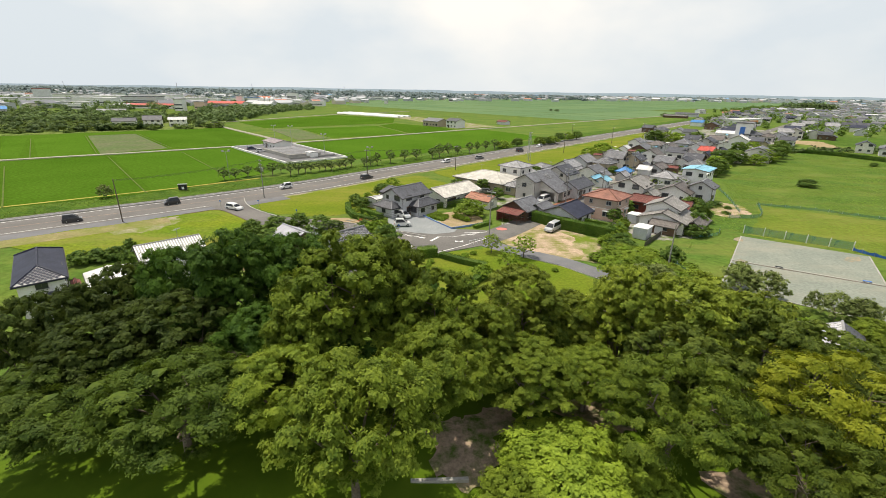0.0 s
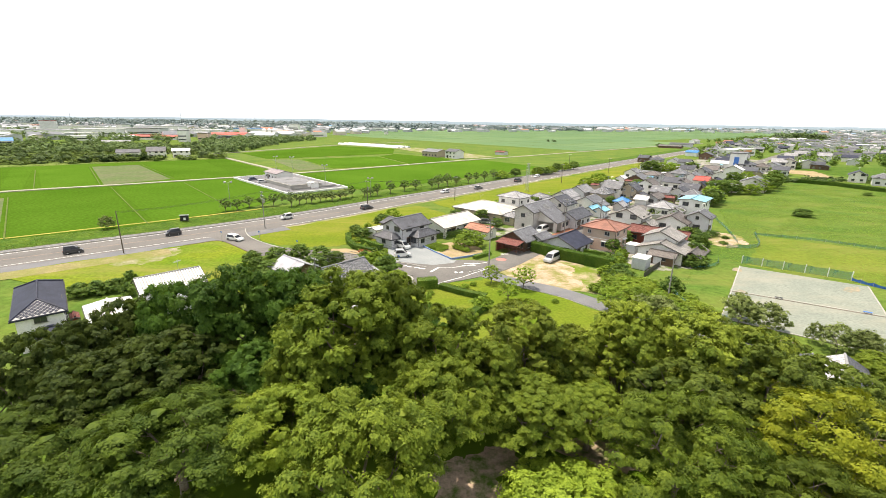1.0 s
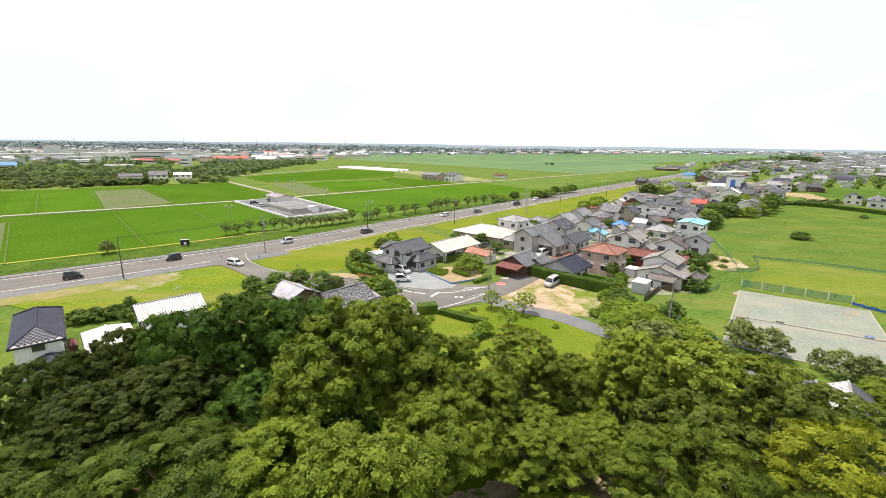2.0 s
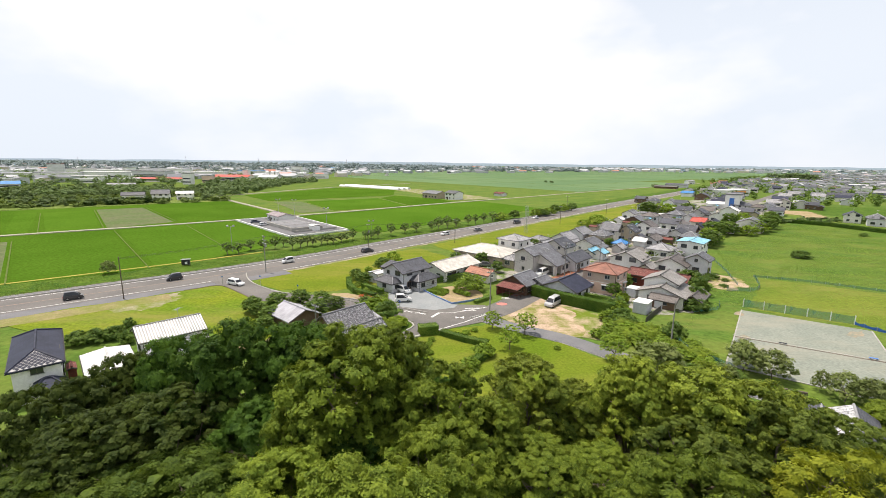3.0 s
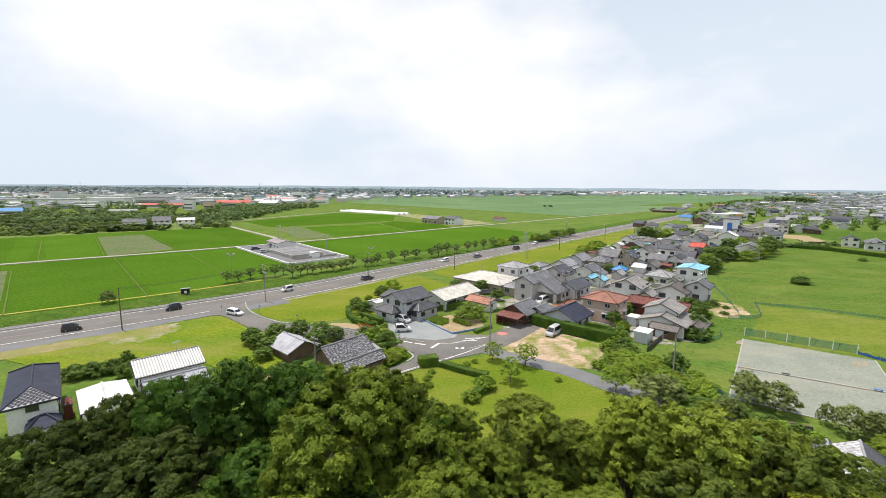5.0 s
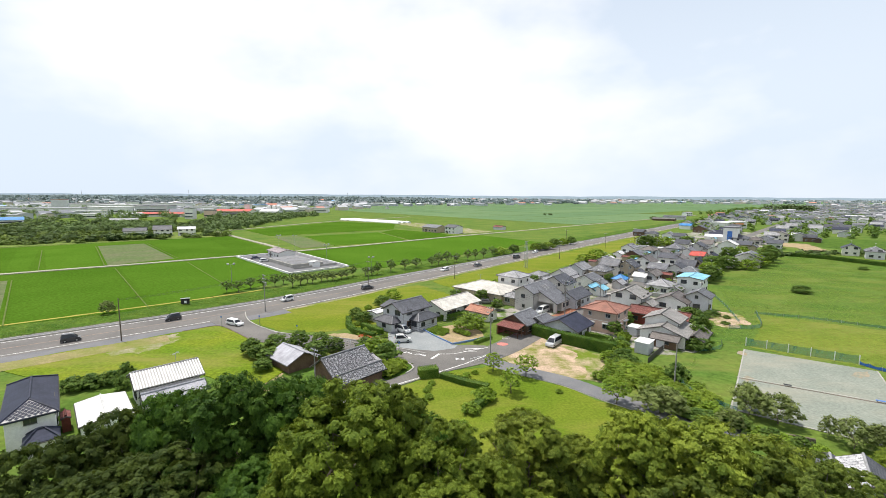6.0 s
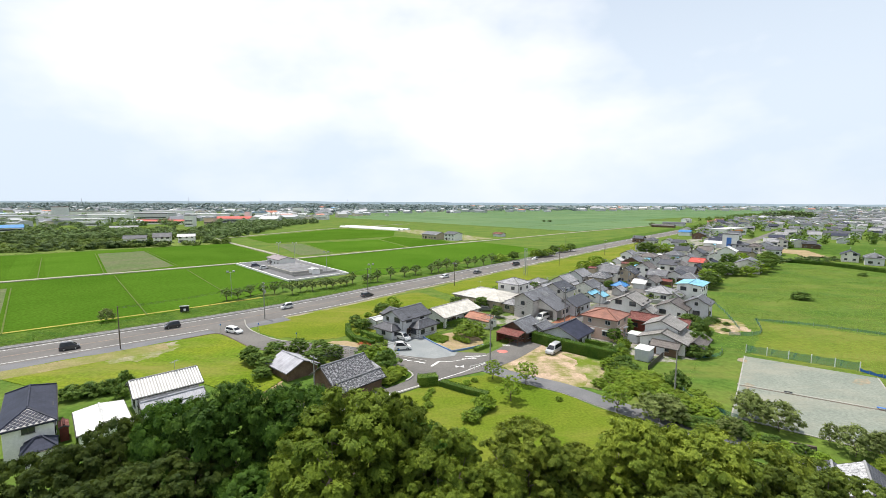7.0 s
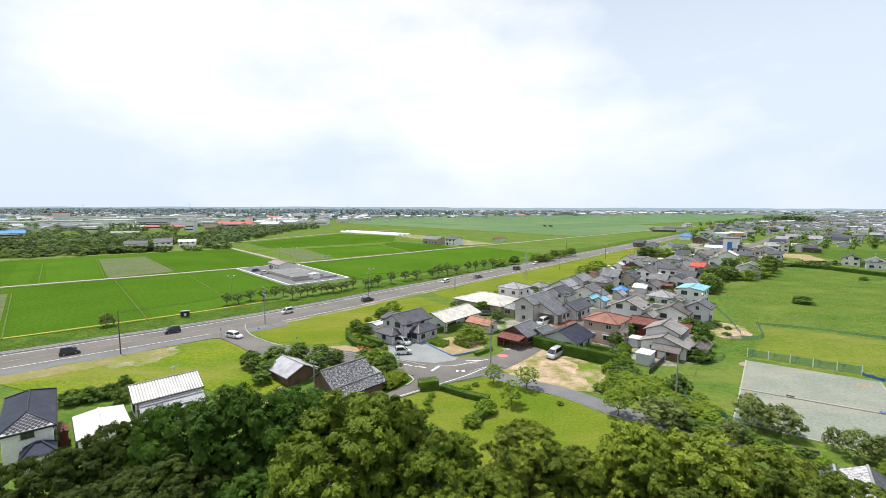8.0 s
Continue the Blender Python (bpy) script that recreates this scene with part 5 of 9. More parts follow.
f = face(bm, [(-3.4, -2.2, 2.37), (3.4, -2.2, 2.37), (3.4, -0.14, 3.515), (-3.4, -0.14, 3.515)])
for lp in f.loops:
    lp[uv].uv = (lp.vert.co.x, lp.vert.co.y)
part("tiled_slope", bm, R_DARK, h, "dark grey tiles on one slope")

# the village along the road
house(41.6, 157.2, 7.2, 6.2, 3.5, 1.7, R_LIGHT, W_WHITE, 'white house with a light grey tiled gable roof', turn=False, hip=False, storeys=1, faces='fl', seed=40, dark=False, group='village houses', wings=((-1.4, -4.4, 4.3, 3.0, 2.5, 0.8, False, False, R_LIGHT, W_WHITE, 1, 'f'),))
house(50.0, 168.1, 8.0, 6.2, 3.8, 1.8, R_LIGHT, W_GREY, 'grey house with a light grey tiled gable roof', turn=False, hip=False, storeys=1, faces='fl', seed=41, dark=True, group='village houses')
house(56.9, 164.3, 7.2, 6.2, 3.8, 1.8, R_SPECK, W_TAN, 'tan house with a weathered grey tiled gable roof', turn=True, hip=True, storeys=1, faces='fl', seed=42, dark=True, group='village houses')
house(48.1, 149.5, 7.2, 6.2, 3.1, 1.5, R_GREY, W_CREAM, 'cream house with a grey tiled gable roof', turn=False, hip=False, storeys=1, faces='fl', seed=43, dark=False, group='village houses', wings=((-1.4, -4.4, 4.3, 3.0, 2.5, 0.8, False, False, R_GREY, W_CREAM, 1, 'f'),))
house(34.8, 137.0, 7.2, 7.0, 4.4, 2.0, R_DARK, W_TAUPE, 'taupe two-storey house with a dark tiled gable roof', turn=False, hip=False, storeys=2, faces='fl', seed=44, dark=True, group='village houses')
house(36.0, 124.0, 9.6, 5.5, 3.1, 1.5, R_DARK, W_GREY, 'grey house with a dark tiled gable roof', turn=False, hip=False, storeys=1, faces='fl', seed=45, dark=True, group='village houses')
house(45.9, 139.2, 5.6, 3.9, 2.0, 1.0, R_SKY, W_WHITE, 'white house with a sky-blue sheet gable roof', turn=False, hip=False, storeys=1, faces='fl', seed=46, dark=False, group='village houses', wings=((-1.1, -3.2, 3.4, 3.0, 2.5, 0.8, False, False, R_SKY, W_WHITE, 1, 'f'),))
house(60.6, 154.5, 4.0, 3.9, 2.4, 1.2, R_BLUE, W_GREY, 'grey house with a bright blue sheet gable roof', turn=False, hip=True, storeys=1, faces='fl', seed=47, dark=True, group='village houses')
house(63.2, 171.0, 5.6, 6.2, 4.8, 2.0, R_GREY, W_CREAM, 'cream two-storey house with a grey tiled gable roof', turn=True, hip=False, storeys=2, faces='fl', seed=48, dark=True, group='village houses')
house(69.9, 171.0, 6.4, 6.2, 4.4, 2.0, R_DARK, W_TAN, 'tan two-storey house with a dark tiled gable roof', turn=False, hip=False, storeys=2, faces='fl', seed=49, dark=False, group='village houses', wings=((-1.3, -4.4, 3.8, 3.0, 2.5, 0.8, False, False, R_DARK, W_TAN, 1, 'f'),))
house(80.8, 181.4, 7.2, 7.0, 4.8, 2.0, R_BROWN, W_WHITE, 'white two-storey house with a brown-grey tiled gable roof', turn=False, hip=False, storeys=2, faces='fl', seed=50, dark=True, group='village houses')
house(82.1, 172.1, 6.4, 6.2, 3.4, 1.6, R_GREY, W_WHITE, 'white house with a grey tiled gable roof', turn=True, hip=False, storeys=1, faces='fl', seed=51, dark=True, group='village houses')
house(68.7, 141.4, 7.2, 7.0, 3.1, 1.5, R_LIGHT, W_WHITE, 'white house with a light grey tiled gable roof', turn=False, hip=True, storeys=1, faces='fl', seed=52, dark=False, group='village houses', wings=((-1.4, -4.8, 4.3, 3.0, 2.5, 0.8, False, False, R_LIGHT, W_WHITE, 1, 'f'),))
house(75.1, 162.1, 8.0, 4.7, 2.7, 1.3, R_BROWN, W_GREY, 'grey house with a brown-grey tiled gable roof', turn=False, hip=False, storeys=1, faces='fl', seed=53, dark=True, group='village houses')
house(89.4, 172.4, 7.2, 6.2, 3.4, 1.6, R_DARK, W_WHITE, 'white house with a dark tiled gable roof', turn=False, hip=False, storeys=1, faces='fl', seed=54, dark=True, group='village houses')
house(96.2, 178.3, 7.2, 6.2, 3.7, 1.8, R_DARK, W_WOOD, 'brown wooden house with a dark tiled gable roof', turn=True, hip=False, storeys=1, faces='fl', seed=55, dark=False, group='village houses', wings=((-1.4, -4.4, 4.3, 3.0, 2.5, 0.8, False, False, R_DARK, W_WOOD, 1, 'f'),))
house(102.6, 181.6, 6.4, 5.5, 4.1, 1.9, R_NAVY, W_TAN, 'tan two-storey house with a navy slate gable roof', turn=False, hip=False, storeys=2, faces='fl', seed=56, dark=True, group='village houses')
house(91.5, 166.9, 7.2, 6.2, 3.1, 1.5, R_GREY, W_WOOD, 'brown wooden house with a grey tiled gable roof', turn=True, hip=True, storeys=1, faces='fl', seed=57, dark=True, group='village houses')
house(120.8, 214.6, 9.6, 5.5, 3.0, 1.4, R_RED, W_CREAM, 'cream house with a red sheet gable roof', turn=True, hip=False, storeys=1, faces='fl', seed=58, dark=False, group='village houses', wings=((-1.9, -4.0, 5.8, 3.0, 2.5, 0.8, False, False, R_RED, W_CREAM, 1, 'f'),))
house(102.4, 172.8, 5.6, 5.5, 3.1, 1.5, R_LIGHT, W_WOOD, 'brown wooden house with a light grey tiled gable roof', turn=False, hip=False, storeys=1, faces='fl', seed=59, dark=True, group='village houses')
house(98.7, 242.6, 8.8, 6.2, 3.4, 1.6, R_SPECK, W_WHITE, 'white house with a weathered grey tiled gable roof', turn=False, hip=False, storeys=1, faces='fl', seed=60, dark=True, group='village houses')
house(126.3, 289.6, 8.8, 7.0, 3.7, 1.8, R_DARK, W_GREY, 'grey house with a dark tiled gable roof', turn=False, hip=False, storeys=1, faces='fl', seed=61, dark=False, group='village houses', wings=((-1.8, -4.8, 5.3, 3.0, 2.5, 0.8, False, False, R_DARK, W_GREY, 1, 'f'),))
house(104.8, 232.2, 9.6, 7.0, 3.4, 1.6, R_BROWN, W_WHITE, 'white house with a brown-grey tiled gable roof', turn=True, hip=True, storeys=1, faces='fl', seed=62, dark=True, group='village houses')
house(129.9, 276.0, 8.0, 6.2, 3.4, 1.6, R_WHITE, W_CREAM, 'cream house with a white sheet gable roof', turn=False, hip=False, storeys=1, faces='fl', seed=63, dark=True, group='village houses')
house(90.4, 214.8, 8.8, 6.2, 3.4, 1.6, R_GREY, W_WOOD, 'brown wooden house with a grey tiled gable roof', turn=False, hip=False, storeys=1, faces='fl', seed=64, dark=False, group='village houses', wings=((-1.8, -4.4, 5.3, 3.0, 2.5, 0.8, False, False, R_GREY, W_WOOD, 1, 'f'),))
house(101.4, 211.8, 8.8, 7.0, 4.1, 1.9, R_BROWN, W_GREY, 'grey two-storey house with a brown-grey tiled gable roof', turn=False, hip=False, storeys=2, faces='fl', seed=65, dark=True, group='village houses')
house(101.4, 203.0, 8.0, 7.0, 3.4, 1.6, R_DARK, W_WHITE, 'white house with a dark tiled gable roof', turn=True, hip=False, storeys=1, faces='fl', seed=66, dark=True, group='village houses')
house(121.4, 239.3, 9.6, 7.0, 3.7, 1.8, R_GREY, W_GREY, 'grey house with a grey tiled gable roof', turn=False, hip=True, storeys=1, faces='fl', seed=67, dark=False, group='village houses', wings=((-1.9, -4.8, 5.8, 3.0, 2.5, 0.8, False, False, R_GREY, W_GREY, 1, 'f'),))
house(137.4, 261.2, 9.6, 7.0, 3.7, 1.8, R_DARK, W_CREAM, 'cream house with a dark tiled gable roof', turn=True, hip=False, storeys=1, faces='fl', seed=68, dark=True, group='village houses')
house(119.7, 221.4, 8.8, 7.0, 3.7, 1.8, R_GREY, W_WHITE, 'white house with a grey tiled gable roof', turn=False, hip=False, storeys=1, faces='fl', seed=69, dark=True, group='village houses')
house(136.5, 244.0, 9.6, 7.0, 4.1, 1.9, R_DARK, W_TAUPE, 'taupe two-storey house with a dark tiled gable roof', turn=False, hip=False, storeys=2, faces='fl', seed=70, dark=False, group='village houses', wings=((-1.9, -4.8, 5.8, 3.0, 2.5, 0.8, False, False, R_DARK, W_TAUPE, 1, 'f'),))
house(151.2, 262.0, 9.6, 7.0, 3.7, 1.8, R_BROWN, W_WHITE, 'white house with a brown-grey tiled gable roof', turn=True, hip=False, storeys=1, faces='fl', seed=71, dark=True, group='village houses')
house(151.4, 333.7, 9.6, 7.0, 3.4, 1.6, R_DARK, W_TAUPE, 'taupe house with a dark tiled gable roof', turn=False, hip=True, storeys=1, faces='fl', seed=72, dark=True, group='village houses')
house(149.0, 350.0, 9.6, 7.0, 3.4, 1.6, R_DARK, W_WOOD, 'brown wooden house with a dark tiled gable roof', turn=True, hip=False, storeys=1, faces='fl', seed=73, dark=False, group='village houses', wings=((-1.9, -4.8, 5.8, 3.0, 2.5, 0.8, False, False, R_DARK, W_WOOD, 1, 'f'),))
house(123.5, 207.8, 6.4, 5.5, 3.1, 1.4, R_NAVY, W_WHITE, 'white house with a navy slate gable roof', turn=False, hip=False, storeys=1, faces='fl', seed=74, dark=True, group='village houses')
house(142.7, 236.8, 8.8, 7.0, 3.4, 1.6, R_SPECK, W_WHITE, 'white house with a weathered grey tiled gable roof', turn=False, hip=False, storeys=1, faces='fl', seed=75, dark=True, group='village houses')
house(145.5, 232.3, 7.2, 7.8, 6.5, 2.0, R_WHITE, W_WHITE, 'white two-storey house with a white sheet gable roof', turn=False, hip=False, storeys=2, faces='fl', seed=76, dark=False, group='village houses', wings=((-1.4, -5.2, 4.3, 3.0, 2.5, 0.8, False, False, R_WHITE, W_WHITE, 1, 'f'),))
house(184.8, 284.6, 9.6, 9.4, 5.0, 2.0, R_DARK, W_GREY, 'grey two-storey house with a dark tiled gable roof', turn=False, hip=True, storeys=2, faces='fl', seed=77, dark=True, group='village houses')
house(135.3, 199.9, 10.4, 9.4, 4.4, 2.0, R_GREY, W_CREAM, 'cream house with a grey tiled gable roof', turn=False, hip=False, storeys=1, faces='fl', seed=78, dark=True, group='village houses')
house(215.8, 385.6, 9.7, 9.4, 4.1, 1.9, R_DARK, W_WOOD, 'brown wooden house with a dark tiled gable roof', turn=False, hip=False, storeys=1, faces='fl', seed=79, dark=False, group='village houses', wings=((-2.4, -6.0, 7.2, 3.0, 2.5, 0.8, False, False, R_DARK, W_WOOD, 1, 'f'),))
house(262.2, 427.2, 11.2, 12.5, 3.4, 1.6, R_BEIGE, W_CREAM, 'cream house with a pale tiled gable roof', turn=True, hip=False, storeys=1, faces='fl', seed=80, dark=True, group='village houses')
house(199.9, 341.2, 9.6, 7.8, 3.7, 1.8, R_GREY, W_GREY, 'grey house with a grey tiled gable roof', turn=False, hip=False, storeys=1, faces='fl', seed=81, dark=True, group='village houses')
house(215.3, 354.3, 10.1, 7.8, 3.4, 1.6, R_LIGHT, W_WHITE, 'white house with a light grey tiled gable roof', turn=True, hip=True, storeys=1, faces='fl', seed=82, dark=False, group='village houses', wings=((-3.2, -5.2, 9.6, 3.0, 2.5, 0.8, False, False, R_LIGHT, W_WHITE, 1, 'f'),))
house(232.4, 314.2, 9.6, 9.4, 5.0, 2.0, R_BROWN, W_CREAM, 'cream two-storey house with a brown-grey tiled gable roof', turn=False, hip=False, storeys=2, faces='fl', seed=83, dark=True, group='village houses')
house(259.7, 337.2, 10.9, 6.2, 2.7, 1.3, R_WHITE, W_TAN, 'tan house with a white sheet gable roof', turn=True, hip=False, storeys=1, faces='fl', seed=84, dark=True, group='village houses')
house(250.1, 311.0, 9.9, 7.0, 3.4, 1.6, R_DARK, W_WOOD, 'brown wooden house with a dark tiled gable roof', turn=True, hip=False, storeys=1, faces='fl', seed=85, dark=False, group='village houses', wings=((-2.9, -4.8, 8.6, 3.0, 2.5, 0.8, False, False, R_DARK, W_WOOD, 1, 'f'),))
house(215.5, 240.0, 8.8, 7.0, 4.1, 1.9, R_NAVY, W_CREAM, 'cream two-storey house with a navy slate gable roof', turn=False, hip=False, storeys=2, faces='fl', seed=86, dark=True, group='village houses')
house(216.3, 227.1, 9.6, 7.0, 4.1, 1.9, R_GREY, W_GREY, 'grey two-storey house with a grey tiled gable roof', turn=False, hip=True, storeys=2, faces='fl', seed=87, dark=True, group='village houses')
house(124.9, 196.5, 9.6, 3.1, 2.4, 1.1, R_WHITE, W_CREAM, 'cream outbuilding with a white sheet gable roof', turn=True, hip=False, storeys=0, faces='fl', seed=88, dark=False, group='village houses', name='outbuilding', category='outbuilding')
house(105.1, 202.2, 7.2, 5.5, 3.1, 1.5, R_BROWN, W_WHITE, 'white house with a brown-grey tiled gable roof', turn=False, hip=False, storeys=1, faces='fl', seed=89, dark=True, group='village houses')
house(159.3, 324.0, 9.6, 7.0, 3.4, 1.6, R_GREY, W_WHITE, 'white house with a grey tiled gable roof', turn=False, hip=False, storeys=1, faces='fl', seed=90, dark=True, group='village houses')
house(173.2, 261.6, 9.6, 7.0, 3.4, 1.6, R_DARK, W_TAN, 'tan house with a dark tiled gable roof', turn=True, hip=False, storeys=1, faces='fl', seed=91, dark=False, group='village houses', wings=((-1.9, -4.8, 5.8, 3.0, 2.5, 0.8, False, False, R_DARK, W_TAN, 1, 'f'),))
house(199.7, 291.4, 9.6, 7.0, 3.4, 1.6, R_BROWN, W_TAUPE, 'taupe house with a brown-grey tiled gable roof', turn=False, hip=True, storeys=1, faces='fl', seed=92, dark=True, group='village houses')
house(196.6, 269.5, 9.6, 7.0, 3.4, 1.6, R_DARK, W_GREY, 'grey house with a dark tiled gable roof', turn=True, hip=False, storeys=1, faces='fl', seed=93, dark=True, group='village houses')
house(86.5, 225.9, 4.8, 3.9, 2.0, 1.0, R_WHITE, W_WHITE, 'white outbuilding with a white sheet gable roof', turn=False, hip=False, storeys=0, faces='fl', seed=94, dark=False, group='village houses', name='outbuilding', category='outbuilding')
house(162.6, 314.7, 9.6, 7.0, 3.4, 1.6, R_DARK, W_GREY, 'grey house with a dark tiled gable roof', turn=True, hip=False, storeys=1, faces='fl', seed=95, dark=True, group='village houses')
house(69.6, 197.4, 6.4, 4.7, 2.7, 1.3, R_GREY, W_WHITE, 'white house with a grey tiled gable roof', turn=False, hip=False, storeys=1, faces='fl', seed=96, dark=True, group='village houses')
house(33.0, 160.6, 6.4, 4.7, 2.4, 1.1, R_LIGHT, W_WHITE, 'white outbuilding with a light grey tiled gable roof', turn=True, hip=True, storeys=0, faces='fl', seed=97, dark=False, group='village houses', name='outbuilding', category='outbuilding')
house(32.4, 144.7, 6.4, 5.5, 3.0, 1.4, R_LIGHT, W_TAUPE, 'taupe house with a light grey tiled gable roof', turn=False, hip=False, storeys=1, faces='fl', seed=98, dark=True, group='village houses')
house(70.4, 160.5, 4.8, 3.9, 2.2, 1.0, R_WHITE, W_WHITE, 'white outbuilding with a white sheet gable roof', turn=True, hip=False, storeys=0, faces='fl', seed=99, dark=True, group='village houses', name='outbuilding', category='outbuilding')
house(57.7, 148.1, 4.0, 3.1, 2.0, 1.0, R_LIGHT, W_TAUPE, 'taupe outbuilding with a light grey tiled gable roof', turn=False, hip=False, storeys=0, faces='fl', seed=100, dark=False, group='village houses', name='outbuilding', category='outbuilding')


# ---------------------------------------------------------------- trees
def leaves(centres, radii, sprigs, per, size, rg, flat=0.6, wide=0.75):
    """Corners of three-cornered leaves: each bough is a dome, on whose lit side sprigs of leaves crowd."""
    c = np.repeat(np.asarray(centres, dtype=float), sprigs, axis=0)
    r = np.repeat(np.asarray(radii, dtype=float), sprigs)
    n = len(c)
    a = rg.uniform(0, 2 * np.pi, n)
    z = rg.uniform(-0.12, 1.0, n)
    w = np.sqrt(np.maximum(0, 1 - z * z))
    d = np.stack([np.cos(a) * w, np.sin(a) * w, z], 1)
    k = rg.uniform(0.72, 1.08, n)
    pos = c + d * (r * k)[:, None] * np.array([1, 1, flat])
    pos = np.repeat(pos, per, axis=0)
    d = np.repeat(d, per, axis=0)
    r = np.repeat(r, per)
    n = len(pos)
    pos += rg.normal(0, 1, (n, 3)) * (r * 0.15)[:, None] * np.array([1, 1, 0.55])
    nrm = d * 1.0 + rg.normal(0, 0.27, (n, 3))
    nrm[:, 2] += 0.65
    nrm /= np.linalg.norm(nrm, axis=1)[:, None]
    t = rg.normal(0, 1, (n, 3)) + d * 0.8
    t -= nrm * (t * nrm).sum(1)[:, None]
    t /= np.linalg.norm(t, axis=1)[:, None]
    b = np.cross(nrm, t)
    s = size * rg.uniform(0.65, 1.3, n)[:, None]
    return np.stack([pos - t * s * 0.4 - b * s * wide * 0.5, pos + t * s * 0.6 - nrm * s * 0.1, pos - t * s * 0.4 + b * s * wide * 0.5], 1)


def cores(centres, radii, rg, flat=0.6):
    """Corners of a lumpy solid core added inside each bough to block light and darken the gaps, standing for its close
    inner twigs and leaves.
    """
    out = []
    k = np.arange(9) * 2 * np.pi / 8
    for c, r in zip(centres, radii):
        rings = []
        for zz, w in ((-0.35, 0.55), (0.05, 0.86), (0.45, 0.66)):
            q = w * rg.uniform(0.5, 1.0, 9)
            q[8] = q[0]
            rings.append(np.stack([np.cos(k) * q, np.sin(k) * q, np.full(9, zz)], 1))
        top, low = np.array([0, 0, 0.68]), np.array([0, 0, -0.5])
        tri = []
        for a, b in ((rings[0], rings[1]), (rings[1], rings[2])):
            tri += [np.stack([a[:-1], a[1:], b[1:]], 1), np.stack([a[:-1], b[1:], b[:-1]], 1)]
        tri.append(np.stack([rings[2][:-1], rings[2][1:], np.tile(top, (8, 1))], 1))
        tri.append(np.stack([rings[0][1:], rings[0][:-1], np.tile(low, (8, 1))], 1))
        out.append(np.concatenate(tri) * (r * 0.58 * np.array([1, 1, flat])) + np.asarray(c, dtype=float))
    return np.concatenate(out)


def crown_boughs(rg, n, top, low, rx, layered=False, dome=0.5):
    """Bough centres over a crown of radius rx between heights low and top, uneven in outline."""
    out = []
    mid, half = low + (top - low) * 0.40, (top - low) * 0.60
    lobes = [(rg.uniform(0, 6.28), rg.uniform(0.7, 1.25)) for _ in range(6)]
    for i in range(n):
        z = 1 - (i + 0.5) / n * 1.5
        a = i * 2.39996 + rg.uniform(-0.3, 0.3)
        rr = max(0.0, 1 - z * z) ** dome
        k = 1.0
        for la, lk in lobes:
            k += 0.35 * (lk - 1) * max(0.0, math.cos(a - la))
        k *= rg.uniform(0.66, 1.14)
        if layered:
            z = round(z * 4.0) / 4.0 + rg.uniform(-0.08, 0.08)
        out.append((rr * k * rx * math.cos(a), rr * k * rx * math.sin(a), mid + z * half * rg.uniform(0.86, 1.0)))
    return out


def tree_kind(name, seed, height, rx, low, n_boughs, bough, sprigs, per, leaf, leaf_m, layered=False, flat=0.6, trunk_r=0.3, lean=0.0, limbs=7, dome=0.5):
    """Meshes of one kind of tree: tapered trunk with limbs, and a crown of leafy boughs."""
    rg = np.random.default_rng(seed)
    pr = random.Random(seed)
    cs = crown_boughs(pr, n_boughs, height - bough * flat, low, rx - bough * 0.7, layered, dome)
    rs = [bough * pr.uniform(0.55, 1.35) for _ in cs]
    inner = [(pr.gauss(0, rx * 0.35), pr.gauss(0, rx * 0.35), low + (height - low) * pr.uniform(0.1, 0.5)) for _ in range(n_boughs // 9)]
    v = leaves(cs + inner, rs + [bough] * len(inner), sprigs, per, leaf, rg, flat)
    if sprigs > 7:
        v = np.concatenate([v, cores(cs + inner, rs + [bough] * len(inner), rg, flat)])
    crown = quad_mesh(name + "_crown", v, leaf_m, 3)
    bm = B()
    fork = low * 0.75 + 0.3
    tube(bm, (0, 0, -0.4), (lean * 0.4, 0, fork * 0.5), trunk_r * 1.25, trunk_r * 0.95, 8)
    tube(bm, (lean * 0.4, 0, fork * 0.5), (lean, 0, fork), trunk_r * 0.95, trunk_r * 0.75, 8)
    picks = pr.sample(range(len(cs)), min(limbs * 3, len(cs)))
    for i in range(limbs):
        a = i * 6.2832 / limbs + pr.uniform(-0.3, 0.3)
        kx = rx * pr.uniform(0.35, 0.55)
        k = Vector((lean + math.cos(a) * kx, math.sin(a) * kx, low + (height - low) * pr.uniform(0.2, 0.5)))
        tube(bm, (lean, 0, fork - 0.1), k, trunk_r * 0.5, trunk_r * 0.25, 6)
        for j in range(3):
            t = picks[(i * 3 + j) % len(picks)]
            c = min((cs[q] for q in pr.sample(range(len(cs)), min(12, len(cs)))), key=lambda p: (Vector(p) - k).length)
            tube(bm, k, c, trunk_r * 0.22, trunk_r * 0.06, 4, False)
    mesh = bpy.data.meshes.new(name + "_trunk")
    bm.to_mesh(mesh)
    bm.free()
    mesh.materials.append(BARK)
    return mesh, crown, height, rx


def plant(kind, x, y, label, sx=1.0, sz=1.0, rz=0.0, z=None, name="tree", category="tree", group=""):
    trunk, crown = kind[:2]
    m = pose(x, y, ground_z(x, y) if z is None else z, 0, 0, rz)
    e = thing(name, label, category, m, group)
    for n, me in (("trunk", trunk), ("crown", crown)):
        o = link(n, me, None, e)
        o.scale = (sx, sx, sz)
    return e


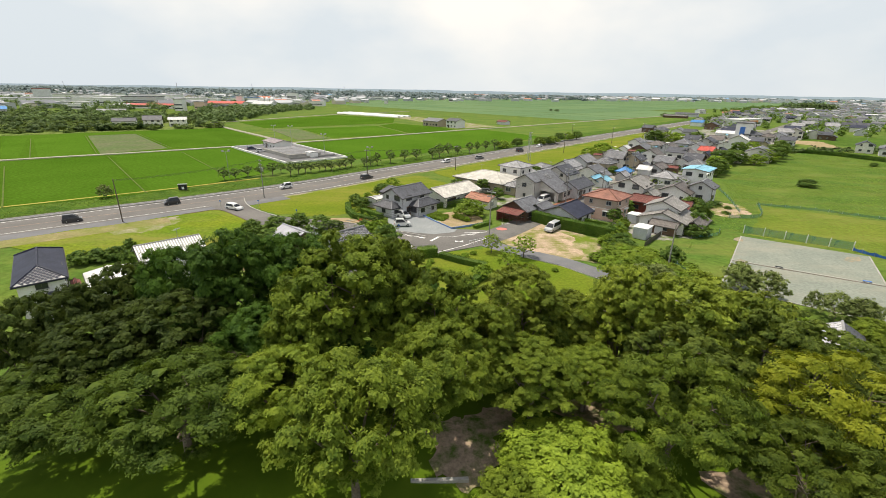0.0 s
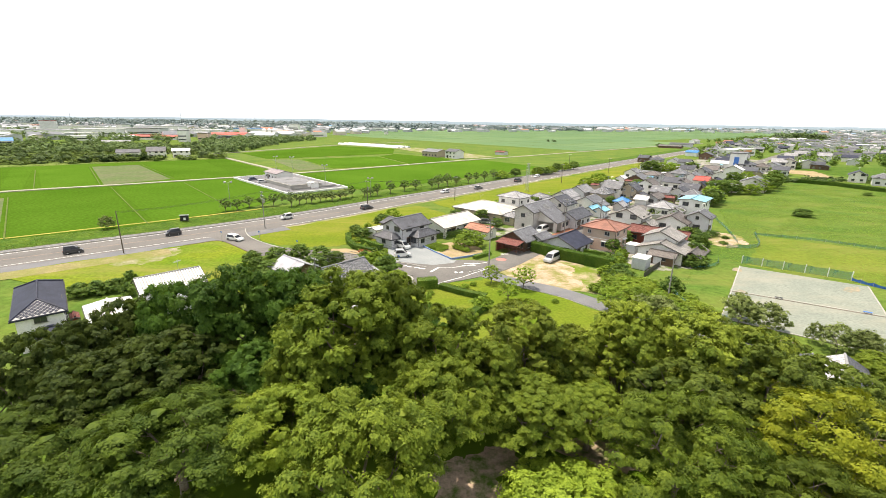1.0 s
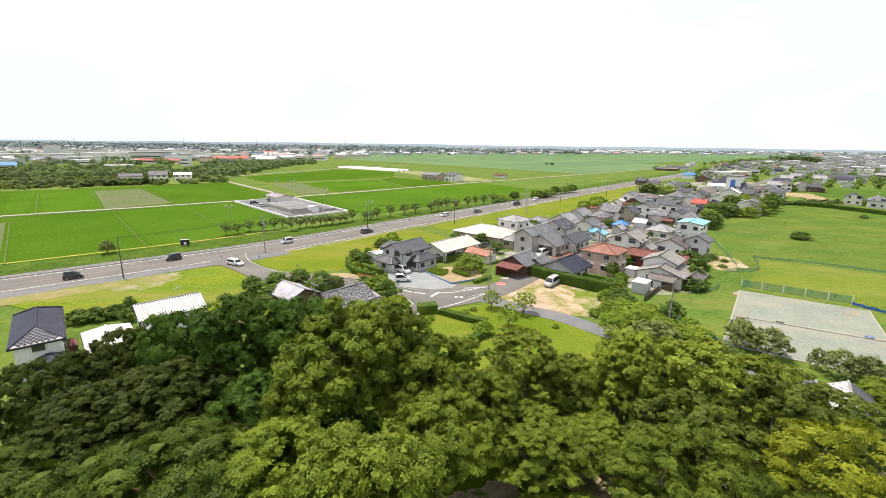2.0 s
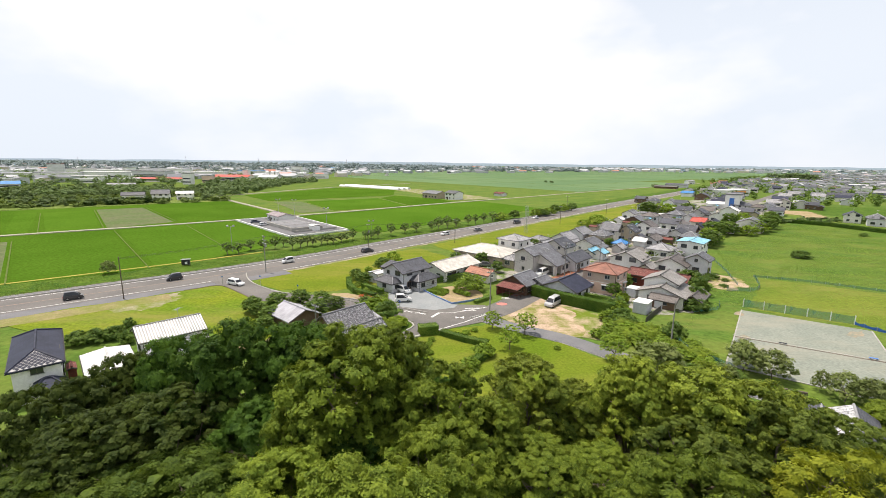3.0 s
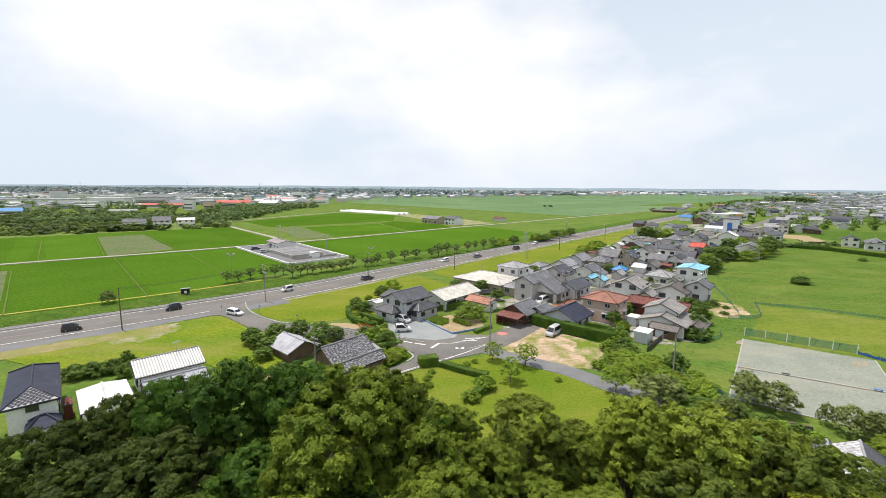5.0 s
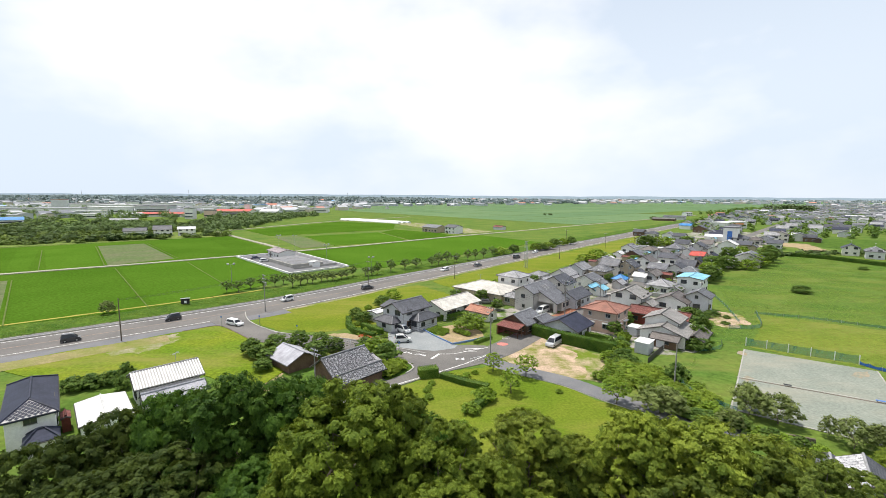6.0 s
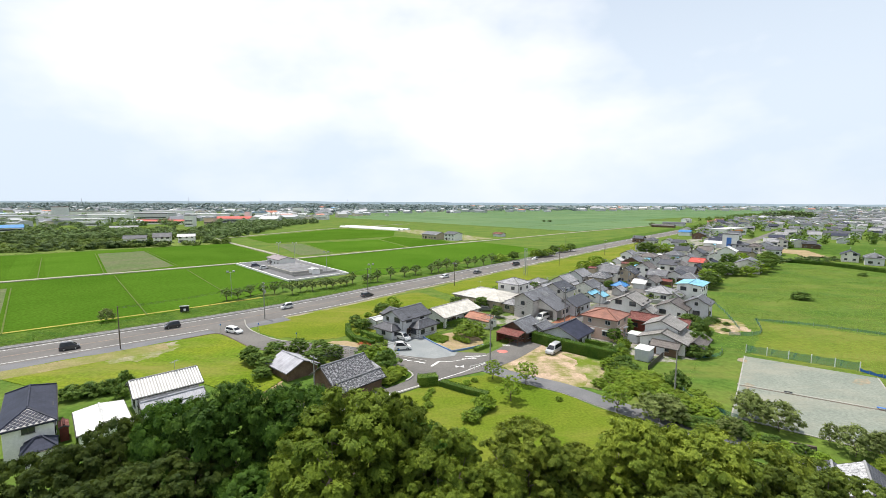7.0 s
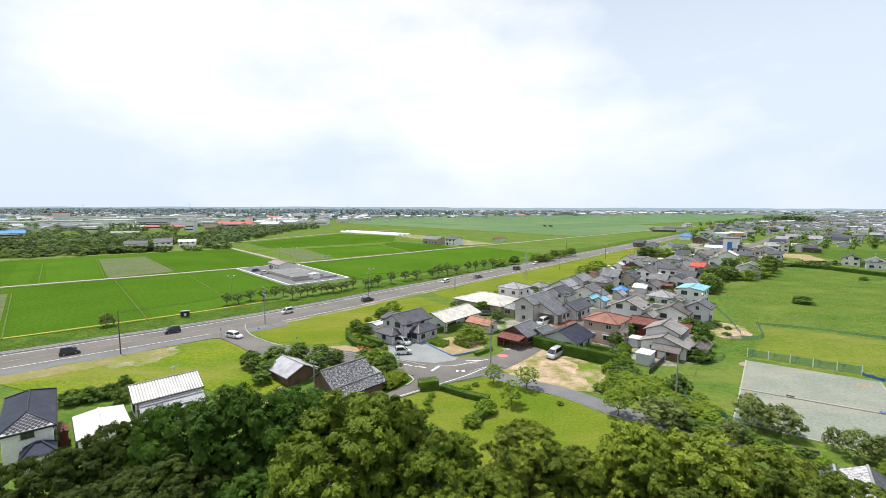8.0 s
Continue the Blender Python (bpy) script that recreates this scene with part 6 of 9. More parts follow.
K_BROAD = tree_kind("broad", 11, 10.0, 5.2, 3.0, 84, 0.92, 16, 58, 0.18, L_BROAD, False, 0.66, 0.32, 0.0, 9, 0.36)
K_BROAD2 = tree_kind("broad_b", 12, 9.0, 4.6, 2.4, 76, 0.82, 16, 54, 0.18, L_BROAD, False, 0.66, 0.28, 0.0, 9, 0.36)
K_SUNLIT = tree_kind("sunlit", 42, 9.0, 4.6, 1.6, 84, 0.8, 16, 50, 0.18, L_SUNLIT, False, 0.6, 0.28, 0.0, 9, 0.36)
K_DARK = tree_kind("dark", 13, 9.5, 5.2, 2.3, 92, 0.90, 18, 42, 0.18, L_DARK, False, 0.62, 0.35, 0.0, 8, 0.36)
K_DARK2 = tree_kind("dark_b", 23, 9.5, 5.2, 2.3, 110, 0.72, 16, 38, 0.18, L_OLIVE, False, 0.55, 0.35, 0.0, 8, 0.36)
K_MOSS = tree_kind("moss", 43, 9.5, 5.2, 2.3, 110, 0.72, 16, 38, 0.18, L_MOSS, False, 0.55, 0.35, 0.0, 8, 0.36)
K_CHERRY = tree_kind("cherry", 14, 7.2, 5.4, 3.4, 58, 1.0, 18, 64, 0.155, L_HALFSHADE, True, 0.34, 0.25, 0.0, 8, 0.33)
K_CHERRYD = tree_kind("dark_cherry", 34, 7.2, 5.4, 3.2, 62, 1.0, 18, 62, 0.155, L_SHADE, True, 0.36, 0.25, 0.0, 8, 0.27)
K_CHERRY2 = tree_kind("cherry_b", 15, 7.5, 4.4, 2.6, 58, 0.86, 18, 62, 0.15, L_CHERRY, False, 0.55, 0.24, 0.0, 8, 0.4)
K_MAPLE = tree_kind("maple", 16, 7.0, 5.2, 2.6, 34, 1.05, 20, 58, 0.155, L_MAPLE, True, 0.15, 0.2, 0.0, 9, 0.4)
K_SHRUB = tree_kind("shrub", 17, 2.6, 3.2, 0.3, 60, 0.75, 20, 44, 0.15, L_SHRUB, False, 0.8, 0.08)
K_YOUNG = tree_kind("young", 18, 4.2, 2.1, 1.1, 34, 0.5, 6, 24, 0.17, L_BUSH, False, 0.6, 0.09, 0.1, 8)
K_YOUNG2 = tree_kind("young_b", 28, 4.2, 2.2, 1.0, 30, 0.55, 6, 24, 0.17, L_BUSH, False, 0.7, 0.09, -0.15, 8)
K_ROW = tree_kind("row", 19, 4.6, 1.9, 1.1, 20, 0.55, 5, 16, 0.28, L_GREYROW, False, 1.3, 0.10, 0.0, 7)
K_OPEN = tree_kind("open_tree", 24, 4.2, 2.4, 0.5, 50, 0.6, 8, 25, 0.15, L_GREYGREEN, False, 0.9, 0.07, 0.2, 10)
K_BUSH = tree_kind("bush", 20, 2.4, 2.0, 0.1, 30, 0.6, 8, 26, 0.20, L_BUSH, False, 0.8, 0.05)
K_BUSHD = tree_kind("dark_bush", 21, 2.8, 2.0, 0.1, 20, 0.8, 9, 30, 0.24, L_ROW, False, 0.8, 0.06)
K_BIG = tree_kind("garden_tree", 22, 5.5, 3.2, 0.6, 46, 0.8, 9, 28, 0.24, L_ROW, False, 0.75, 0.14)
K_BIG2 = tree_kind("garden_tree_b", 32, 5.0, 3.4, 0.2, 52, 0.72, 8, 26, 0.22, L_BUSH, False, 0.7, 0.12, 0.3)

FG = "trees on the mound"


def mound_tree(kind, x, y, top, r, rz, label, name="tree", category="tree", group=FG):
    g = ground_z(x, y)
    return plant(kind, x, y, label, r / kind[3], (top - g) / kind[2], rz, g, name, category, group)


mound_tree(K_BROAD, -5.6, 28.8, 18.2, 5.0, 20, "tall yellow-green broadleaf tree on the mound")
mound_tree(K_BROAD2, -2.6, 29.4, 18.0, 2.9, 140, "yellow-green broadleaf tree with a rounded crown")
mound_tree(K_DARK, -11.0, 33.2, 17.0, 4.3, 300, "dense dark green broadleaf tree behind a lighter one")
mound_tree(K_DARK, -9.4, 32.0, 16.4, 3.2, 45, "dark green tree filling the gap between larger ones")
mound_tree(K_DARK, -11.6, 27.0, 13.2, 3.2, 80, "dark green tree filling the gap between larger ones")
# Added tree: its dark crown stands in for a deeply shaded gap.
mound_tree(K_DARK, -4.8, 24.4, 12.4, 2.8, 200, "dark filler tree added for the shaded gap between taller ones")
mound_tree(K_DARK, -1.4, 34.0, 13.4, 3.4, 120, "dark green tree at the back of the mound")
mound_tree(K_BROAD2, -8.0, 25.0, 15.0, 2.4, 250, "yellow-green tree below a taller one")
mound_tree(K_BROAD2, 0.6, 27.6, 16.4, 3.3, 190, "yellow-green broadleaf tree with a rounded crown")
mound_tree(K_CHERRY2, 3.8, 26.4, 14.4, 2.9, 40, "leafy cherry tree shading bare ground")
mound_tree(K_DARK, -15.6, 31.8, 17.2, 4.5, 60, "dense dark green broadleaf tree")
mound_tree(K_DARK, -20.6, 33.0, 15.8, 3.9, 310, "dense dark green broadleaf tree")
mound_tree(K_DARK2, -17.8, 27.4, 13.9, 4.3, 130, "dense dark olive broadleaf tree")
mound_tree(K_DARK2, -25.2, 33.2, 13.9, 3.9, 200, "dense dark olive broadleaf tree")
mound_tree(K_DARK2, -26.2, 29.6, 13.5, 4.0, 100, "dense dark olive broadleaf tree")
mound_tree(K_DARK2, -30.2, 29.2, 12.7, 3.8, 30, "dense dark olive broadleaf tree")
mound_tree(K_DARK2, -21.6, 25.2, 13.4, 4.0, 10, "dense dark olive broadleaf tree")
mound_tree(K_DARK, -28.0, 38.0, 10.6, 3.8, 80, "dark green tree at the foot of the mound")
mound_tree(K_BROAD2, -12.0, 39.0, 11.5, 4.2, 160, "green tree at the foot of the mound")
mound_tree(K_CHERRYD, -13.4, 20.4, 12.8, 4.9, 30, "dark spreading cherry tree with layered leafy boughs")
mound_tree(K_CHERRYD, -20.8, 21.2, 11.5, 4.6, 170, "dark spreading cherry tree with layered leafy boughs")
mound_tree(K_CHERRY2, -7.8, 21.6, 13.7, 3.3, 80, "leafy cherry tree among taller trees")
mound_tree(K_CHERRY2, -3.0, 17.4, 16.0, 4.0, 210, "rounded leafy cherry tree on the mound")
mound_tree(K_CHERRY2, 0.8, 23.6, 14.5, 3.5, 120, "leafy cherry tree among taller trees")
mound_tree(K_SUNLIT, 6.9, 30.4, 15.5, 3.8, 70, "yellow-green tree with dead twigs showing")
mound_tree(K_CHERRY2, 7.0, 24.4, 12.6, 3.3, 300, "leafy cherry tree shading bare ground")
mound_tree(K_SUNLIT, 14.6, 30.4, 15.8, 3.6, 10, "broad olive-green tree on the mound's edge")
mound_tree(K_SUNLIT, 19.4, 29.8, 15.4, 4.6, 95, "broad olive-green tree on the mound's edge")
mound_tree(K_MOSS, 23.4, 27.6, 13.6, 3.8, 35, "moss-green tree on the mound's edge")
mound_tree(K_SUNLIT, 25.0, 31.8, 13.4, 4.4, 230, "olive-green tree on the mound's edge")
mound_tree(K_MOSS, 30.6, 34.2, 10.4, 4.2, 280, "olive-green tree at the foot of the mound")
mound_tree(K_CHERRY, 14.0, 20.6, 13.7, 4.0, 160, "cherry tree with drooping leafy boughs")
mound_tree(K_SUNLIT, 10.8, 31.6, 13.0, 3.2, 120, "olive-green tree on the mound's edge")
mound_tree(K_SUNLIT, 17.4, 33.4, 12.6, 3.4, 200, "olive-green tree on the mound's edge")
mound_tree(K_MOSS, 22.6, 34.2, 11.6, 3.4, 300, "moss-green tree on the mound's edge")
mound_tree(K_MOSS, 16.6, 25.6, 13.4, 3.6, 20, "moss-green tree among lighter trees")
mound_tree(K_CHERRY2, 10.6, 25.2, 11.8, 2.7, 250, "leafy cherry tree shading bare ground")
mound_tree(K_MAPLE, 23.0, 21.4, 13.8, 4.6, 40, "yellow-green maple with layered flat boughs")
mound_tree(K_CHERRY, 19.0, 17.2, 12.3, 3.4, 70, "leafy cherry tree under the maple, its leaf colour darkened as shade")
mound_tree(K_CHERRY, 24.6, 17.6, 11.8, 3.4, 190, "leafy cherry tree beside the maple, its leaf colour darkened as shade")
mound_tree(K_MOSS, 28.6, 26.6, 11.0, 3.8, 330, "moss-green tree on the mound's edge")
mound_tree(K_MOSS, 33.0, 28.0, 8.6, 3.4, 130, "moss-green tree at the foot of the mound")
mound_tree(K_MOSS, 36.6, 36.8, 7.4, 4.0, 60, "moss-green tree at the foot of the mound")
mound_tree(K_CHERRY2, 39.0, 37.4, 4.4, 2.2, 150, "leafy green tree beside a small house")
mound_tree(K_MOSS, 38.6, 31.8, 7.2, 3.8, 210, "moss-green tree at the foot of the mound")
mound_tree(K_CHERRY2, 45.8, 35.6, 4.6, 2.8, 20, "leafy green tree beside a small house")
for x, y, top, r, rz in ((48.8, 45.6, 3.4, 1.9, 70), (48.2, 42.4, 3.3, 1.9, 190), (47.6, 39.2, 3.5, 2.0, 310), (51.2, 47.6, 3.0, 1.8, 20)):
    mound_tree(K_CHERRY2, x, y, top, r, rz, "low leafy green tree behind a small house")
mound_tree(K_SHRUB, 8.6, 19.2, 9.7, 4.0, 0, "low bright green bamboo-like shrub", "shrub", "shrub", "")
mound_tree(K_SHRUB, 11.6, 18.6, 9.4, 2.4, 120, "low bright green bamboo-like shrub", "shrub", "shrub", "")
mound_tree(K_SHRUB, 5.4, 17.6, 9.2, 2.2, 220, "low bright green bamboo-like shrub", "shrub", "shrub", "")
mound_tree(K_BUSHD, 23.0, 16.0, 9.4, 2.6, 30, "dark green shrub under the maple", "shrub", "shrub", "")

# a kerb and steps at the foot of the bank
bm = B()
box(bm, -1.6, 1.6, -0.12, 0.12, -0.3, 0.18, 0.02)
tagged(part("stone_kerb", bm, CONCRETE, None, "", pose(1.2, 19.2, ground_z(1.2, 19.2), 0, 0, 5)), "grey stone kerb beside leaf litter", "kerb")

# ---------------------------------------------------------------- planting of the plain
PARK = "trees in the park"
for x, y, s, r in ((8.6, 75.0, 0.85, 0), (14.1, 72.9, 1.0, 70), (10.7, 66.5, 1.0, 140), (26.0, 63.4, 1.05, 220)):
    plant(K_YOUNG if r in (0, 140) else K_YOUNG2, x, y, "young round-headed park tree on the lawn", s, s, r, group=PARK)
plant(K_OPEN, 31.2, 60.6, "thin pale-leaved park tree beside the path", 1.3, 1.05, 100, group=PARK)
for x, y, s, sz, r in ((6.4, 63.8, 1.1, 1.5, 0), (4.2, 60.2, 0.9, 1.1, 50), (26.6, 72.4, 0.9, 1.1, 20), (29.6, 74.6, 1.2, 1.3, 60), (32.4, 75.0, 1.2, 1.3, 90), (32.4, 69.4, 1.2, 1.5, 130), (35.0, 67.2, 1.2, 1.4, 170), (36.2, 63.2, 1.2, 1.4, 200), (38.6, 61.2, 1.1, 1.2, 240), (30.9, 80.6, 1.1, 1.5, 280), (34.4, 84.6, 1.3, 1.9, 310), (38.2, 92.6, 1.0, 1.6, 340), (28.2, 70.4, 0.8, 0.9, 20), (36.5, 75.5, 1.6, 1.0, 70), (34.0, 79.0, 1.3, 0.9, 10), (31.3, 79.1, 1.2, 0.8, 40), (33.5, 77.2, 1.3, 0.8, 140), (30.2, 72.3, 1.0, 0.9, 90), (36.8, 71.5, 1.2, 0.7, 20), (40.8, 69.5, 1.0, 0.8, 200)):
    plant(K_BUSH, x, y, "loose green shrub at the park's edge", s * 0.8, sz * 0.6, r, name="shrub", category="shrub", group="shrubs in the park")
for x, y, s, sz, r in ((39.4, 72.6, 0.9, 1.2, 0), (53.6, 92.6, 1.0, 1.5, 40), (50.8, 87.4, 1.0, 1.0, 80), (52.6, 88.6, 1.0, 0.9, 180), (57.6, 98.8, 1.3, 1.7, 120), (59.8, 104.6, 1.3, 1.7, 200), (61.4, 110.5, 1.2, 1.2, 30), (66.5, 112.0, 0.8, 0.5, 70), (69.5, 114.5, 0.9, 0.5, 10), (71.5, 111.5, 0.5, 0.3, 110), (68.0, 106.0, 0.5, 0.3, 160)):
    plant(K_BUSHD, x, y, "dark green shrub at the garden's edge", s, sz, r, name="shrub", category="shrub", group="garden shrubs")
for x, y, s, sz, r in ((43.6, 60.6, 1.3, 1.2, 0), (46.2, 58.4, 1.5, 1.15, 90), (44.6, 62.6, 1.1, 1.1, 180), (50.2, 55.2, 0.6, 0.8, 250), (51.2, 52.6, 1.2, 1.05, 300), (53.4, 51.4, 1.3, 1.0, 200), (54.8, 52.4, 1.0, 0.8, 20)):
    plant(K_OPEN, x, y, "open cherry tree beside the ball court", s * 0.68, sz * 0.95, r, group="trees by the court")
for x, y, s, sz, r in ((5.6, 99.2, 1.15, 0.92, 200), (-16.2, 126.6, 0.8, 0.8, 60), (-17.8, 117.6, 0.8, 0.75, 130), (-20.4, 104, 0.7, 0.6, 10), (-22.8, 107.4, 0.6, 0.6, 70), (-37.4, 81.4, 0.7, 0.7, 110), (-33.4, 83.4, 0.8, 0.75, 150), (-29.4, 85.2, 0.7, 0.8, 190), (-25.2, 85.6, 0.75, 0.7, 250), (-21.6, 84.0, 0.6, 0.6, 290), (-24.6, 80.4, 0.8, 0.7, 70), (-32.4, 77.8, 0.75, 0.6, 30), (-32.0, 74.0, 0.6, 0.45, 90), (-35.4, 79.6, 0.6, 0.6, 10)):
    plant(K_BIG if r % 20 else K_BIG2, x, y, "bushy dark garden tree" if r % 20 else "spreading green garden tree", s, sz * 0.9, r, group="garden trees")
for x, y, s, sz, r in ((-58.6, 65.2, 0.9, 0.9, 0), (-56.4, 66.4, 0.9, 0.9, 60), (-54.2, 67.6, 0.8, 0.9, 120), (-52.4, 68.8, 0.7, 1.3, 180), (-51.0, 66.0, 0.6, 0.9, 20)):
    plant(K_BUSHD, x, y, "dark green garden shrub behind the sheds", s, sz, r, name="shrub", category="shrub", group="garden shrubs")
for x, y, s, sz, r in ((69.6, 208, 1.7, 1.25, 0), (63.0, 207, 1.2, 0.8, 40), (56.0, 186, 0.9, 0.7, 80), (100, 170, 1.4, 1.2, 20), (97, 163, 1.2, 1.1, 150), (106, 180, 1.4, 1.3, 70), (113, 186, 1.3, 1.2, 10), (120, 190, 1.4, 1.1, 250), (127, 189, 1.2, 0.9, 300), (135, 196, 1.5, 1.2, 40), (143, 202, 1.5, 1.2, 90), (151, 210, 1.5, 1.3, 150), (158, 220, 1.4, 1.4, 210)):
    plant(K_BIG if r % 20 else K_BIG2, x, y, "bushy dark green tree among the houses" if r % 20 else "spreading green tree among the houses", s, sz, r, group="village trees")
for x, y, s, sz, r in ((146, 222, 1.4, 1.3, 20), (135, 214, 1.3, 1.3, 270), (66, 141, 0.8, 0.6, 20), (71, 137, 0.8, 0.6, 90), (94, 158, 0.8, 0.9, 190), (43.6, 105.6, 0.7, 0.6, 30), (66, 127, 0.7, 0.6, 100), (116, 262, 1.8, 1.5, 10), (126, 270, 1.7, 1.3, 80), (135, 276, 1.8, 1.2, 160), (150, 282, 1.6, 1.1, 230), (22, 152, 0.7, 0.6, 0), (16, 147, 0.7, 0.6, 80), (10, 126, 0.8, 0.7, 30), (13.5, 117, 0.6, 0.6, 130), (30, 154, 0.7, 0.6, 130), (58, 158, 0.7, 0.6, 50), (64, 160, 0.6, 0.5, 150), (86, 205, 1.0, 0.7, 10), (94, 212, 0.9, 0.7, 110), (6, 119, 0.5, 0.45, 30), (2.5, 131, 0.7, 0.5, 70)):
    plant(K_BIG if r % 20 else K_BIG2, x, y, "bushy dark green tree among the houses" if r % 20 else "spreading green tree among the houses", s, sz, r, group="village trees")
for x, y, s in ((114.2, 142.5, 1.0), (177, 190, 0.6)):
    plant(K_BUSHD, x, y, "lone dark bush in the meadow", s * 1.3, s, 40, name="bush", category="bush")
for x, y, s, sz, r in ((31.0, 74.4, 0.9, 0.8, 0), (33.4, 72.6, 1.0, 0.9, 60), (35.4, 74.6, 1.0, 0.8, 120), (32.6, 69.6, 0.8, 0.7, 200), (29.4, 69.8, 0.6, 0.6, 250), (37.0, 67.4, 0.9, 0.8, 20), (39.6, 64.6, 0.9, 0.8, 310), (33.2, 77.6, 0.9, 0.7, 170)):
    plant(K_SHRUB, x, y, "bright green bamboo grass thicket beside the path", s * 0.85, sz * 0.75, r, name="shrub", category="shrub", group="bamboo grass thickets")
for x, y, s, sz, r in ((-21.1, 102.0, 0.9, 0.7, 170), (-18.1, 97.6, 0.8, 0.7, 210), (-16.2, 94.8, 0.8, 0.7, 250), (-20.0, 110.6, 0.9, 0.9, 290), (-21.5, 116.5, 0.9, 1.0, 330), (-13.4, 92.8, 0.7, 0.6, 15), (-18.8, 94.5, 0.7, 0.6, 75), (-12.8, 108.4, 0.9, 0.9, 140), (-11.0, 111.6, 0.8, 0.9, 180)):
    plant(K_BUSH, x, y, "round green garden shrub beside the grey house", s * 0.62, sz * 0.55, r, name="shrub", category="shrub", group="garden shrubs")
plant(K_BUSH, 2.8, 51.0, "round olive-brown clipped park bush", 0.75, 0.8, 0, name="shrub", category="shrub")
plant(K_BIG, 37.8, 96.7, "round green tree beside the salmon house", 0.62, 0.62, 40, group="garden trees")
for x, y, s, sz, r in ((33.9, 84.9, 1.0, 0.9, 0), (34.2, 82.0, 0.9, 0.8, 67), (31.6, 80.2, 0.8, 0.7, 134), (34.2, 79.2, 0.9, 0.7, 201), (33.8, 88.7, 0.7, 0.8, 268), (36.1, 88.8, 0.8, 0.9, 335)):
    plant(K_BUSHD, x, y, "loose green shrub behind the park", s, sz, r, name="shrub", category="shrub", group="shrubs in the park")
for x, y, s, sz, r in ((34.4, 60.4, 0.7, 0.6, 0), (35.4, 59.4, 0.8, 0.6, 67), (36.9, 58.5, 0.8, 0.6, 134), (38.4, 58.0, 0.7, 0.6, 201), (35.0, 63.2, 0.8, 0.7, 268), (41.2, 58.4, 0.6, 0.5, 335)):
    plant(K_BUSHD, x, y, "dark green shrub beside the path", s, sz, r, name="shrub", category="shrub", group="shrubs by the path")
for x, y, s, sz, r in ((32.6, 60.8, 0.9, 0.9, 0), (38.8, 56.9, 0.7, 0.7, 67)):
    plant(K_OPEN, x, y, "thin pale-leaved tree beside the path", s, sz, r, group="trees by the path")
for i, (x, y) in enumerate([(41.1, 55.4), (42.3, 54.4), (43.5, 53.5), (44.7, 52.5), (45.9, 51.2), (40.1, 56.7)]):
    plant(K_BUSHD if i % 2 else K_BUSH, x, y, "low green shrub on the near side of the path", 0.55 + 0.1 * (i % 3), 0.5 + 0.12 * (i % 2), i * 70, name="shrub", category="shrub", group="shrubs by the path")
rg5 = random.Random(9)
ROWT = ((-69.3, 133.9), (-66.5, 135.7), (-64.9, 140.7), (-61.4, 142.6), (-58.4, 144.5), (-57.0, 148.3), (-52.0, 143.4), (-50.8, 147.6), (-49.4, 150.6), (-47.2, 149.7), (-45.1, 152.7), (-43.7, 154.8), (-41.5, 154.9), (-39.4, 158.1), (-37.9, 160.4), (-36.4, 163.8), (-31.9, 165.2), (-30.0, 166.8), (-27.6, 168.2), (-23.4, 174.1), (-18.5, 180.9), (-14.2, 185.4), (-7.6, 188.6), (-4.8, 191.8), (-1.1, 196.7), (3.2, 201.9), (8.6, 207.3), (12.4, 213.0), (16.8, 217.1), (21.5, 223.3), (26.5, 229.9), (34.3, 236.2), (47.6, 247.4), (51.6, 250.4), (56.6, 255.0), (62.8, 267.0), (69.5, 273.3), (76.4, 279.8))
for i, (x, y) in enumerate(ROWT):
    big = 1.15 if i < 19 else 1.35 if i < 32 else 1.7
    if i > 29:
        plant(K_BIG if i % 2 else K_BIG2, x, y, "broad bushy green roadside tree", 1.2 * rg5.uniform(0.8, 1.2), 0.95 * rg5.uniform(0.8, 1.1), rg5.uniform(0, 360), group="roadside trees")
        continue
    plant(K_ROW, x, y, "small dark roadside tree in a row", big * rg5.uniform(0.72, 1.1), big * rg5.uniform(0.75, 1.05), rg5.uniform(0, 360), group="roadside trees")


